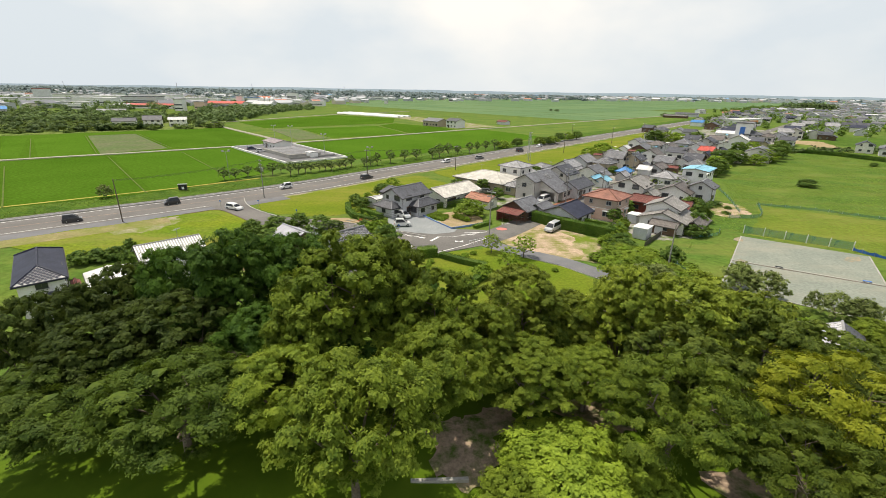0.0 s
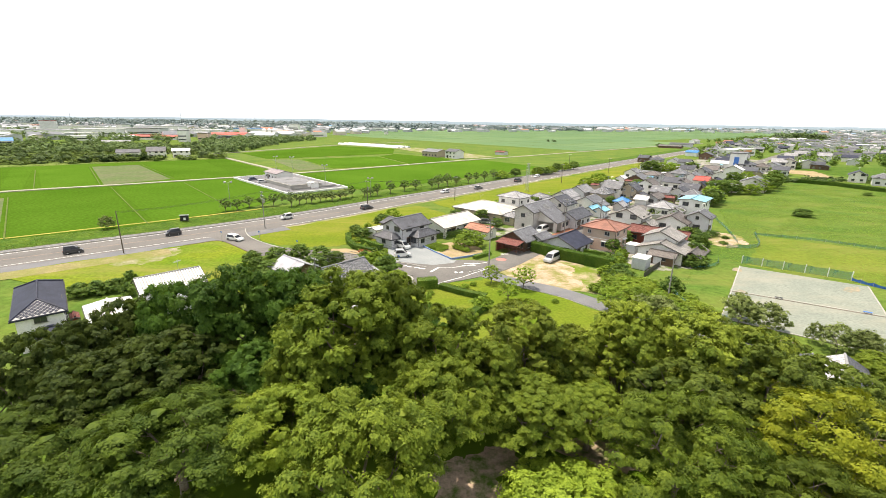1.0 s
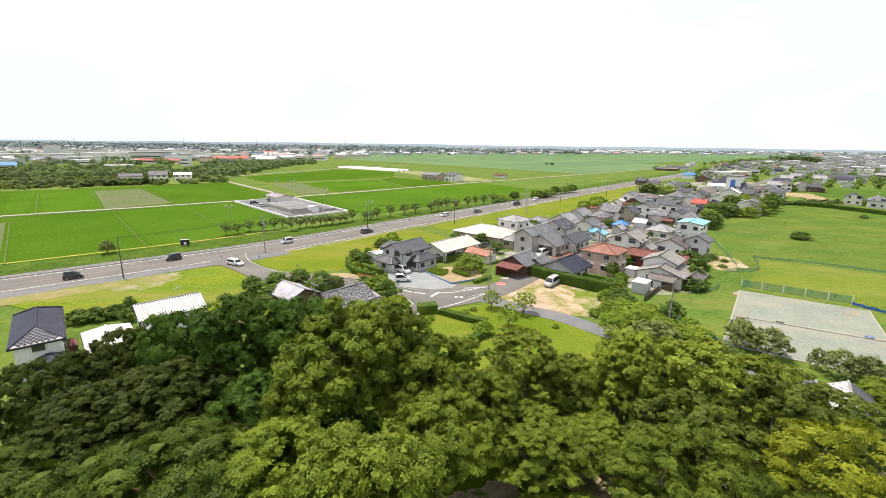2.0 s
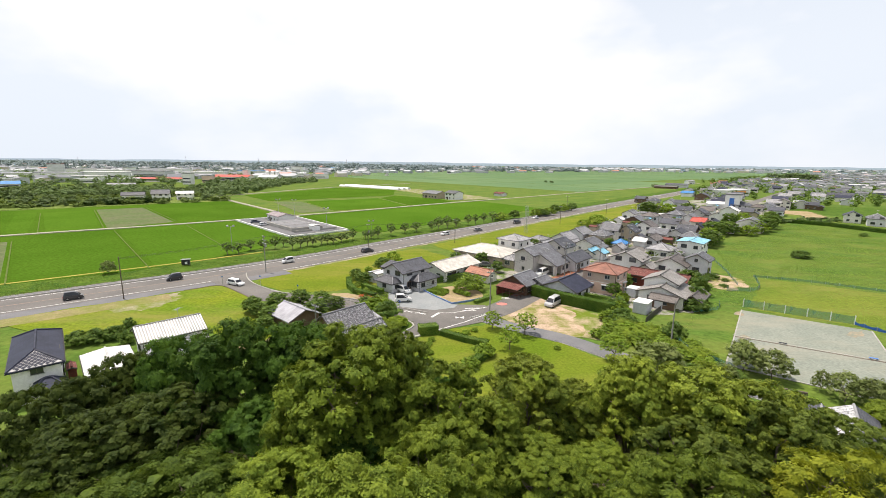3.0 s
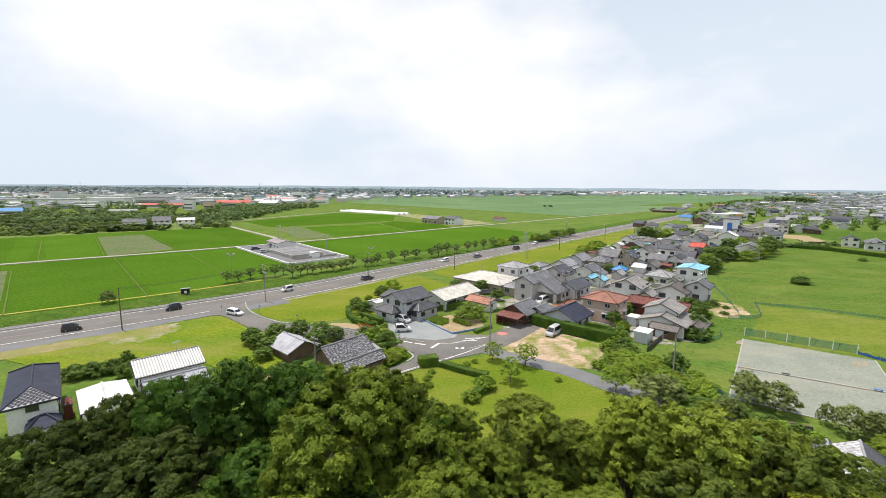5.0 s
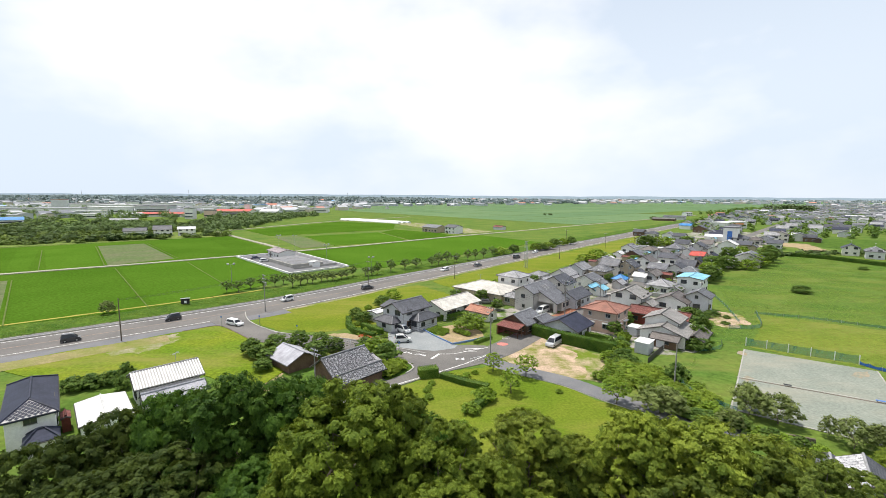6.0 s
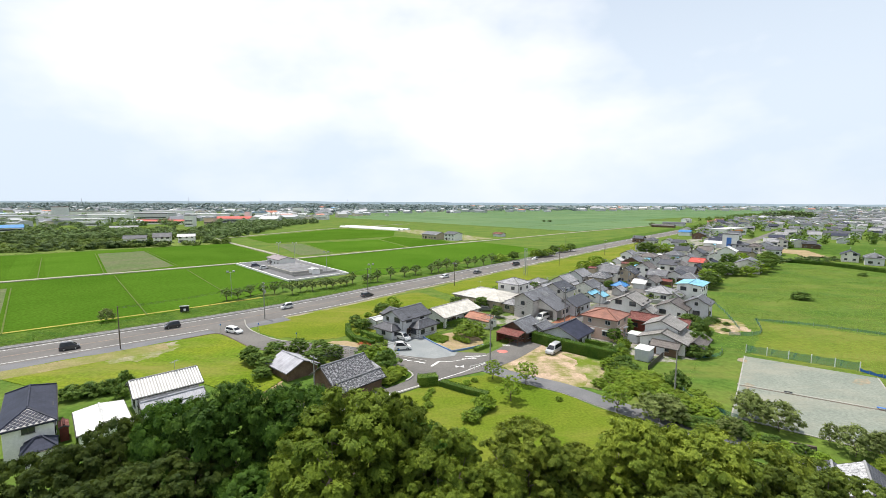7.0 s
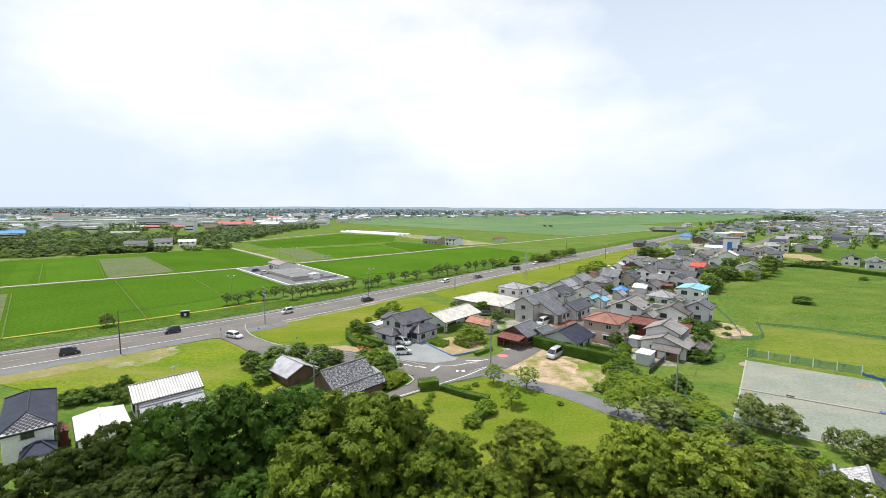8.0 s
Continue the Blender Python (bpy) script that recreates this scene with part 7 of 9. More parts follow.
def hedge(pts, width, height, label, size=0.2, seed=0, name="hedge"):
    """A clipped hedge along pts: an inner mass of twigs and a skin of small leaves."""
    rg = np.random.default_rng(seed)
    bm = B()
    line = [Vector(p) for p in pts]
    ribbon(bm, line, -width / 2 + 0.12, width / 2 - 0.12, height - 0.12, height - 0.05)
    e = thing(name, label, "hedge", Matrix.Identity(4))
    part("twig_mass", bm, L_ROW, e)
    out = []
    for a, b in zip(line[:-1], line[1:]):
        t = b - a
        n = Vector((-t.y, t.x)).normalized()
        ln = t.length
        k = int(ln * (width + 2 * height) * 55)
        s = rg.uniform(-0.02, 1.02, k)
        q = rg.uniform(0, width + 2 * height, k)
        side = np.where(q < height, -width / 2, np.where(q < height + width, q - height - width / 2, width / 2)) + rg.normal(0, 0.06, k)
        zz = np.where(q < height, q, np.where(q < height + width, height, q - height - width)) + rg.normal(0, 0.06, k)
        nr = np.stack([np.where(q < height, -n.x, np.where(q < height + width, 0, n.x)), np.where(q < height, -n.y, np.where(q < height + width, 0, n.y)), np.where((q >= height) & (q < height + width), 1.0, 0.25)], 1) + rg.normal(0, 0.4, (k, 3))
        nr /= np.linalg.norm(nr, axis=1)[:, None]
        p = np.stack([a.x + t.x * s + n.x * side, a.y + t.y * s + n.y * side, np.maximum(zz, 0.05)], 1)
        tt = rg.normal(0, 1, (k, 3))
        tt -= nr * (tt * nr).sum(1)[:, None]
        tt /= np.linalg.norm(tt, axis=1)[:, None]
        bb = np.cross(nr, tt)
        out.append(np.stack([p - tt * size * 0.5, p + bb * size * 0.3, p + tt * size * 0.5, p - bb * size * 0.3], 1))
    link("foliage", quad_mesh("hedge_leaves", np.concatenate(out), HEDGE), None, e)
    return e


hedge([(173.0, 241.5), (175.4, 238.4), (189.8, 221.9), (196.5, 200.6), (199.0, 188.0)], 2.4, 1.6, "long dark hedge along the far side of the meadow", 0.5, 10)
hedge([(19.8, 96.4), (24.6, 91.2), (29.4, 87.2), (33.6, 84.2)], 1.7, 2.3, "tall clipped dark green hedge beside the car park", 0.24, 1)
hedge([(-4.3, 72.0), (-1.1, 72.9)], 1.9, 1.7, "square clipped hedge block at the park corner", 0.18, 2)
hedge([(-0.4, 72.2), (3.0, 69.8), (7.2, 67.6)], 1.3, 1.0, "low clipped hedge in the park", 0.18, 3)
hedge([(7.6, 64.8), (5.9, 62.6), (4.6, 60.6)], 1.2, 1.1, "low clipped hedge in the park", 0.18, 4)
hedge([(-3.2, 106.0), (2.4, 108.6), (8.0, 113.0)], 1.5, 1.5, "clipped green hedge in front of a white house", 0.24, 5)
hedge([(30.8, 94.9), (35.4, 91.5)], 1.1, 1.3, "clipped hedge in front of the salmon house", 0.2, 8)
hedge([(-24.4, 106.4), (-23.0, 100.4), (-20.6, 95.8), (-15.6, 92.4)], 1.2, 1.1, "loose hedge round a garden", 0.22, 9)
hedge([(6.2, 89.6), (9.8, 93.2)], 1.0, 0.8, "low clipped hedge beside the street", 0.18, 6)
hedge([(-19.5, 99.5), (-14.2, 94.6)], 1.2, 1.4, "clipped hedge beside a garden", 0.22, 7)
for i, (x, y, s) in enumerate(((-2.6, 66.6, 0.32), (-1.9, 69.4, 0.34), (-2.9, 62.6, 0.4), (-2.1, 64.3, 0.38), (-2.3, 67.9, 0.3), (2.6, 71.5, 0.4), (3.9, 72.7, 0.38), (5.4, 74.0, 0.34), (18.3, 67.0, 0.3), (29.0, 59.0, 0.3), (2.8, 55.6, 0.6))):
    plant(K_BUSH, x, y, "small rounded clipped shrub on the lawn", s, s * 0.9, i * 40, name="shrub", category="shrub", group="rounded shrubs")
for k, x, y, s, sz, r in ((K_BUSH, -13.9, 82.6, 1.25, 1.45, 30), (K_BUSHD, -11.0, 79.6, 1.2, 1.35, 120), (K_BUSH, -11.6, 83.4, 1.0, 1.2, 200), (K_BUSHD, -15.8, 84.6, 1.0, 1.1, 60)):
    plant(k, x, y, "dense round clipped garden tree" if k is K_BUSHD else "rounded bright green garden tree", s, sz, r, group="clipped garden trees")
for x, y, s, sz, r in ((-8.4, 75.6, 0.62, 0.75, 0), (-9.6, 73.4, 0.7, 0.7, 90), (-11.8, 75.8, 0.6, 0.7, 200)):
    plant(K_SHRUB, x, y, "loose olive-green shrub inside the curved kerb", s, sz, r, name="shrub", category="shrub", group="corner shrubs")
rgv = random.Random(12)
for i in range(14):
    x, y = -3.9 + (i % 5) * 0.8 + (i // 5) * 0.8, 97.6 + (i // 5) * 1.1 - (i % 5) * 0.65
    plant(K_BUSH, x, y, "leafy vegetable plant in the garden plot", 0.32, 0.32 * rgv.uniform(0.7, 1.2), i * 50, name="vegetable_plant", category="plant", group="vegetable plants", z=0.1)
for i in range(9):
    plant(K_BUSH, 2.1 + 0.34 * i, 97.2 - 0.36 * i, "tall leafy vegetable plant in a row", 0.34, 0.5 * rgv.uniform(0.7, 1.1), i * 70, name="vegetable_plant", category="plant", group="vegetable plants", z=0.1)
strip("bed_edging", [Vector(p) for p in ((-5.2, 98.2), (-2.2, 93.6), (1.4, 88.8), (5.2, 91.0), (8.8, 93.4))], -0.08, 0.08, 0.4, BLUE_EDGE, "faded blue plastic sheet edging round the garden plot", "edging", 0.5)
bm = B()
rgf = np.random.default_rng(3)
v = leaves([(-17.6, 92.6, 0.35), (-16.6, 92.0, 0.3), (-18.6, 93.0, 0.3)], [0.8, 0.7, 0.6], 14, 12, 0.16, rgf, 0.5)
bm.free()
tagged(link("flower_bed", quad_mesh("flowers", v, RED_FLOWER, 3), None), "bed of orange-red flowers on bare soil", "flowers", kind="stuff")


# ---------------------------------------------------------------- cars
PAINTS = {}


def paint(col):
    if col not in PAINTS:
        m = mat("car_paint", col, tuple(c * 0.94 for c in col), 0.3, 0.5, 2.0, 0.0, 0.0, 0.02, 0, 0.6)
        m.node_tree.nodes["Principled BSDF"].inputs["Coat Weight"].default_value = 0.6
        PAINTS[col] = m
    return PAINTS[col]


LAMP_W = mat("headlamp_lens", (0.7, 0.72, 0.74), None, 0.15, 2, 8, 0, 0, 0.03, 0, 0.8)
LAMP_R = mat("tail_lamp_lens", (0.45, 0.03, 0.03), None, 0.2, 2, 8, 0, 0, 0.03, 0, 0.8)


def section(bm, prof, y0, y1, inset=0.0, zmid=1.0):
    """A body from a side profile, drawn in above zmid by inset."""
    sides = []
    for y, sg in ((y0, 1), (y1, -1)):
        sides.append([bm.verts.new((x, y + sg * inset * max(0.0, z - zmid) / 0.6, z)) for x, z in prof])
    bm.faces.new(sides[0][::-1])
    bm.faces.new(sides[1])
    n = len(prof)
    for i in range(n):
        bm.faces.new((sides[0][i], sides[0][(i + 1) % n], sides[1][(i + 1) % n], sides[1][i]))
    bmesh.ops.recalc_face_normals(bm, faces=bm.faces)
    bmesh.ops.bevel(bm, geom=list(bm.edges), offset=0.05, segments=2, affect="EDGES", profile=0.6)
    return bm


def car(x, y, rot, shape, col, label, z=0.06):
    """A parked car: body, cabin glass, wheels with rims, lamps, bumpers and mirrors. Nose along +x."""
    L, W, H, hood = {"van": (4.7, 1.75, 1.9, 0.16), "wagon": (4.3, 1.7, 1.5, 0.26), "kei": (3.4, 1.48, 1.72, 0.18), "suv": (3.5, 1.5, 1.72, 0.26), "sedan": (4.5, 1.72, 1.45, 0.27)}[shape]
    e = thing("car", label, "car", pose(x, y, z, 0, 0, rot), "cars")
    h2 = H * 0.54
    a = L / 2
    bm = B()
    section(bm, [(-a, 0.28), (-a, h2 * 0.95), (-a + 0.12, h2), (a - L * hood, h2), (a - 0.2, h2 * 0.86), (a, h2 * 0.62), (a, 0.28)], -W / 2, W / 2)
    body = part("body", bm, paint(col), e)
    back = 0.55 if shape == "sedan" else 0.1
    bm = B()
    section(bm, [(-a + back, h2), (-a + back + 0.22, H), (a - L * hood - 0.75, H), (a - L * hood + 0.15, h2)], -W / 2 + 0.04, W / 2 - 0.04, 0.16, h2)
    part("cabin", bm, paint(col), e)
    gl = [(-a + back + 0.0, h2 + 0.06), (-a + back + 0.16, H - 0.12), (a - L * hood - 0.74, H - 0.12), (a - L * hood + 0.14, h2 + 0.06)]
    for sg in (-1, 1):
        bm = B()
        pts = []
        for k, (px, pz) in enumerate(gl):
            ins = 0.04 + 0.16 * max(0, pz - h2) / 0.6
            px += (0.18 if k < 2 else -0.22)
            pts.append((px, sg * (W / 2 - ins + 0.012), pz))
        f = face(bm, pts if sg < 0 else pts[::-1])
        bmesh.ops.solidify(bm, geom=[f], thickness=0.01)
        part("side_window", bm, GLASS, e, "dark side glass")
    for nm, (x0, z0), (x1, z1), off in (("windscreen", (a - L * hood + 0.15, h2 + 0.04), (a - L * hood - 0.72, H - 0.06), 0.02), ("rear_window", (-a + back, h2 + 0.12), (-a + back + 0.2, H - 0.08), -0.02)):
        bm = B()
        i0, i1 = 0.12, 0.12 + 0.16 * (z1 - h2) / 0.6
        f = face(bm, [(x0 + off, -W / 2 + i0, z0), (x0 + off, W / 2 - i0, z0), (x1 + off, W / 2 - i1, z1), (x1 + off, -W / 2 + i1, z1)])
        bmesh.ops.solidify(bm, geom=[f], thickness=0.01)
        part(nm, bm, GLASS, e, "dark glass")
    for wx in (-a + 0.75, a - 0.75):
        for sg in (-1, 1):
            bm = B()
            tube(bm, (wx, sg * (W / 2 - 0.2), 0.3), (wx, sg * (W / 2 + 0.01), 0.3), 0.3, 0.3, 14)
            wh = part("wheel", bm, RUBBER, e)
            bm = B()
            tube(bm, (wx, sg * (W / 2 - 0.05), 0.3), (wx, sg * (W / 2 + 0.02), 0.3), 0.18, 0.16, 10)
            part("rim", bm, STEEL, wh)
    for sg in (-1, 1):
        bm = B()
        box(bm, a - 0.1, a + 0.02, sg * W * 0.36 - 0.17, sg * W * 0.36 + 0.17, h2 * 0.64, h2 * 0.8, 0.02)
        part("headlight", bm, LAMP_W, e)
        bm = B()
        box(bm, -a - 0.02, -a + 0.08, sg * W * 0.42 - 0.09, sg * W * 0.42 + 0.09, h2 * 0.7, h2 * 0.98, 0.02)
        part("tail_light", bm, LAMP_R, e)
        bm = B()
        box(bm, a - L * hood - 0.1, a - L * hood + 0.05, sg * (W / 2 + 0.1) - 0.09, sg * (W / 2 + 0.1) + 0.09, h2 + 0.02, h2 + 0.16, 0.02)
        part("mirror", bm, paint(col), e)
    for xx in (-a - 0.03, a - 0.05):
        bm = B()
        box(bm, xx, xx + 0.1, -W / 2 + 0.05, W / 2 - 0.05, 0.25, 0.48, 0.03)
        part("bumper", bm, paint(col), e)
    bm = B()
    box(bm, -a - 0.05, -a - 0.03, -0.17, 0.17, 0.55, 0.72)
    part("number_plate", bm, WHITE_M, e, "blank white number plate")
    return e


WHITE_C, SILVER_C, BLACK_C, NAVY_C, GREY_C = (0.74, 0.74, 0.73), (0.48, 0.49, 0.50), (0.025, 0.025, 0.03), (0.03, 0.04, 0.08), (0.16, 0.165, 0.17)
car(22.6, 89.4, 232, "van", SILVER_C, "silver van parked on sandy ground")
car(-9.0, 89.9, 12, "suv", WHITE_C, "white off-road car parked on the forecourt", 0.1)
car(-9.6, 96.6, -40, "suv", WHITE_C, "white boxy car parked by the grey house", 0.1)
car(25.4, 115.0, 230, "van", WHITE_C, "white van under the carport")
car(21.4, 106.4, 50, "kei", SILVER_C, "silver small car beside the wooden house")
car(11.2, 124.0, 0, "sedan", GREY_C, "grey car parked between the houses")
car(-67.2, 104.0, 222, "kei", BLACK_C, "black car on the road")
car(-78.6, 87.8, 41, "kei", BLACK_C, "black car on the road")
car(-50.2, 100.6, -24, "wagon", WHITE_C, "white car at the road junction")
car(-46.6, 124.6, 226, "kei", WHITE_C, "white car on the road")
car(-26.6, 141.8, 52, "wagon", BLACK_C, "black car on the road")
car(-1.8, 178.6, 231, "wagon", WHITE_C, "white car on the road")
car(12.4, 190.6, 51, "sedan", GREY_C, "grey car on the road")
car(33.0, 216.4, 51, "van", BLACK_C, "black van on the road")
car(46.0, 237.4, 231, "wagon", WHITE_C, "white car on the road")
car(-85.0, 198.0, 45, "wagon", WHITE_C, "white car parked in the waterworks yard", 0.2)
car(-92.6, 206.0, 45, "sedan", NAVY_C, "dark blue car parked in the waterworks yard", 0.2)


# ---------------------------------------------------------------- poles and wires
def utility_pole(x, y, hgt, rot=50, arms=2, material=POLE, box_on=True, label="concrete utility pole with crossarms and insulators"):
    e = thing("utility_pole", label, "utility pole", pose(x, y, 0, 0, 0, rot), "utility poles")
    part("pole", tube(B(), (0, 0, -0.5), (0, 0, hgt), 0.13, 0.085, 9), material, e)
    for k in range(arms):
        z = hgt - 0.35 - k * 0.9
        bm = B()
        box(bm, -0.05, 0.05, -1.0, 1.0, z - 0.05, z + 0.05)
        a = part("crossarm", bm, STEEL, e)
        for yy in (-0.9, -0.35, 0.35, 0.9):
            part("insulator", tube(B(), (0, yy, z + 0.05), (0, yy, z + 0.25), 0.06, 0.04, 6), WHITE_M, a)
    if box_on:
        part("transformer", tube(B(), (0.36, 0, hgt - 3.1), (0.36, 0, hgt - 2.2), 0.25, 0.25, 10), STEEL, e)
    for k in range(5):
        part("step_bolt", tube(B(), (0, -0.25, 1.8 + k * 0.9), (0, 0.25, 1.8 + k * 0.9), 0.012, 0.012, 4), STEEL, e)
    return e


P1 = ((-68.4, 88.6, 9.2), (-48.2, 113.0, 10.0), (-27.4, 147.4, 8.6), (2.2, 161.2, 8.8))
utility_pole(*P1[0], 42, 0, POLE_D, False, "plain dark wooden utility pole")
utility_pole(*P1[1], 45, 3)
utility_pole(*P1[2], 52, 1, POLE_D)
utility_pole(*P1[3], 52, 1, POLE_D, False)
P2 = ((8.9, 84.0, 9.4), (-20.3, 66.6, 7.0), (30.5, 112.0, 9.5), (46.0, 131.5, 9.0), (62.0, 151.0, 9.0), (84.0, 178.0, 9.0), (110.0, 209.0, 9.0), (37.6, 69.6, 7.6))
for k, p in enumerate(P2):
    utility_pole(*p, 50, 2 if k != 7 else 0, POLE, k in (0, 2, 4))
for x, y in ((54.0, 216.0), (92.0, 262.0), (126.0, 303.0), (75.0, 286.0)):
    utility_pole(x, y, 9.0, 52, 1, POLE_D, False)


def wires(a, b, offs, sag=0.5, drop=0.3):
    for o in offs:
        e = B()
        pts = []
        d = (Vector(b[:2]) - Vector(a[:2])).normalized()
        n = Vector((-d.y, d.x)) * o
        for i in range(9):
            t = i / 8
            pts.append((a[0] + (b[0] - a[0]) * t + n.x, a[1] + (b[1] - a[1]) * t + n.y, a[2] + (b[2] - a[2]) * t - drop - sag * 4 * t * (1 - t)))
        rings = [[e.verts.new((p[0] - d.y * 0.02 * math.cos(q), p[1] + d.x * 0.02 * math.cos(q), p[2] + 0.02 * math.sin(q))) for q in (0.5, 2.6, 4.7)] for p in pts]
        for r0, r1 in zip(rings[:-1], rings[1:]):
            for i in range(3):
                e.faces.new((r0[i], r0[(i + 1) % 3], r1[(i + 1) % 3], r1[i]))
        tagged(part("power_cable", e, BLACK), "thin black overhead power cable", "cable", "power cables")


for seq in (P1, (P2[1], P2[0], P2[2], P2[3], P2[4], P2[5], P2[6])):
    for a, b in zip(seq[:-1], seq[1:]):
        wires(a, b, (-0.9, 0.0, 0.9))


def lamp_pole(x, y, hgt, label="tall slender field lamp with two heads"):
    e = thing("lamp_post", label, "lamp post", pose(x, y, 0, 0, 0, 30), "field lamps")
    part("pole", tube(B(), (0, 0, -0.3), (0, 0, hgt), 0.1, 0.06, 7), STEEL, e)
    part("arm", tube(B(), (-0.9, 0, hgt - 0.2), (0.9, 0, hgt - 0.2), 0.04, 0.04, 5), STEEL, e)
    for s in (-1, 1):
        bm = B()
        box(bm, s * 0.9 - 0.35, s * 0.9 + 0.35, -0.2, 0.2, hgt - 0.2, hgt + 0.35, 0.04)
        part("lamp_head", bm, STEEL, e)


for x, y, hgt in ((-70.2, 139.0, 8.4), (-30.8, 171.4, 6.4), (-53.8, 190.0, 9.2), (-83.0, 232.0, 9.0), (-92.0, 233.0, 9.0)):
    lamp_pole(x, y, hgt)

# a steel mast of lattice work beside the road
e = thing("lattice_mast", "grey galvanised lattice mast beside the road", "mast", pose(32.6, 186.4, 0, 0, 0, 50))
for sx in (-0.7, 0.7):
    for sy in (-0.5, 0.5):
        part("leg", tube(B(), (sx, sy, -0.3), (sx * 0.6, sy * 0.6, 11.8), 0.07, 0.05, 5), STEEL, e)
for k in range(11):
    z = 0.6 + k * 1.02
    w = 0.7 * (1 - 0.4 * z / 11.8)
    for sy in (-0.5, 0.5):
        y0 = sy * (1 - 0.4 * z / 11.8)
        part("brace", tube(B(), (-w, y0, z), (w * 0.97, y0, z + 1.0), 0.03, 0.03, 4), STEEL, e)
for z in (9.2, 10.4, 11.6):
    part("crossarm", tube(B(), (-1.6, 0, z), (1.6, 0, z), 0.05, 0.05, 5), STEEL, e)

# ---------------------------------------------------------------- fences, rails, sign
NETM = bpy.data.materials.new("fence_net")
NETM.use_nodes = True
_n, _l = NETM.node_tree.nodes, NETM.node_tree.links
_tr = _n.new("ShaderNodeBsdfTransparent")
_mx = _n.new("ShaderNodeMixShader")
_mx.inputs["Fac"].default_value = 0.5
_n["Principled BSDF"].inputs["Base Color"].default_value = (0.07, 0.30, 0.27, 1)
_n["Principled BSDF"].inputs["Roughness"].default_value = 0.8
_l.new(_tr.outputs["BSDF"], _mx.inputs[1])
_l.new(_n["Principled BSDF"].outputs["BSDF"], _mx.inputs[2])
_l.new(_mx.outputs["Shader"], _n["Material Output"].inputs["Surface"])


def net_fence(pts, hgt, net, label, post=STEEL, step=3.4, r=0.05, sag=0.0):
    e = thing("net_fence", label, "fence", Matrix.Identity(4))
    line = curve_through([Vector(p) for p in pts], step) if len(pts) > 2 else [Vector(pts[0]).lerp(Vector(pts[1]), i / max(1, round((Vector(pts[1]) - Vector(pts[0])).length / step))) for i in range(max(1, round((Vector(pts[1]) - Vector(pts[0])).length / step)) + 1)]
    for p in line:
        part("post", tube(B(), (p.x, p.y, -0.2), (p.x, p.y, hgt + 0.12), r, r, 6), post, e)
    for a, b in zip(line[:-1], line[1:]):
        bm = B()
        cols = []
        for i in range(6):
            t = i / 5
            q = a.lerp(b, t)
            d = sag * 4 * t * (1 - t)
            cols.append((bm.verts.new((q.x, q.y, 0.06)), bm.verts.new((q.x, q.y, hgt - d))))
        for c0, c1 in zip(cols[:-1], cols[1:]):
            bm.faces.new((c0[0], c1[0], c1[1], c0[1]))
        bmesh.ops.solidify(bm, geom=list(bm.faces), thickness=0.015)
        part("net", bm, net, e)
    return e


net_fence([(62.7, 90.5), (77.2, 80.8)], 1.7, NETM, "green net fence on pale posts beside the court", WHITE_M, 3.5, 0.08, 0.1)
net_fence([(77.2, 80.8), (78.4, 77.6), (82, 72.5), (90, 64)], 0.75, BLUE_P, "sagging blue sheet fence beside the court", STEEL, 4.0, 0.04, 0.25)
net_fence([(81.8, 116.2), (93.3, 111.4), (103, 104.4), (122, 92)], 0.7, NETM, "low green net fence across the meadow", STEEL, 2.6, 0.03, 0.1)
net_fence([(82, 116), (74.6, 103.6), (66.4, 102.2)], 1.0, NETM, "low green net fence across the meadow", STEEL, 2.6, 0.03, 0.1)
net_fence([(84.8, 142.5), (79.0, 124.6), (72.2, 107.5)], 0.8, NETM, "low teal net fence beside the gardens", STEEL, 3.0, 0.04, 0.12)
net_fence([(50, 86.4), (56, 88.2), (58.6, 92)], 0.8, NETM, "low green net fence round the garden", STEEL, 2.6, 0.03, 0.1)
net_fence([(39.6, 71.8), (38.8, 67.0), (42.0, 60.6)], 1.2, NETM, "green net fence beside the meadow", STEEL, 2.6, 0.04, 0.05)
e = thing("billboard", "black roadside board with a pale painted shape", "billboard", pose(-73.6, 119.4, 0, 0, 0, 20))
bm = B()
box(bm, -1.05, 1.05, -0.4, 0.4, 0.25, 1.75, 0.04)
part("board", bm, BLACK, e)
bm = B()
box(bm, -0.2, 0.4, -0.44, -0.4, 0.45, 1.15, 0.02)
part("painted_shape", bm, WHITE_M, e, "plain white shape")
bm = B()
box(bm, -1.15, 1.15, -0.46, 0.46, 1.75, 1.85)
part("cap", bm, STEEL, e)
for sx in (-0.8, 0.8):
    part("foot", tube(B(), (sx, 0, -0.3), (sx, 0, 0.3), 0.08, 0.08, 6), STEEL, e)
plant(K_OPEN, -87.6, 109.0, "thin lone tree at the field's edge", 0.75, 0.9, 30)
for x, y, hgt, lab in ((-44.4, 100.9, 2.2, "blue round road sign on a pole"), (-52.6, 99.2, 2.4, "blue round road sign on a pole"), (-34.0, 96.9, 1.2, "small reflector post at the road's edge"), (-8.9, 82.9, 2.4, "road sign on a pole at the crossing")):
    e = thing("road_sign", lab, "road sign", pose(x, y, 0, 0, 0, -20), "road signs")
    part("pole", tube(B(), (0, 0, -0.2), (0, 0, hgt), 0.04, 0.04, 6), STEEL, e)
    part("disc", tube(B(), (0, -0.05, hgt), (0, -0.02, hgt), 0.2, 0.2, 14), BLUE_P, e)
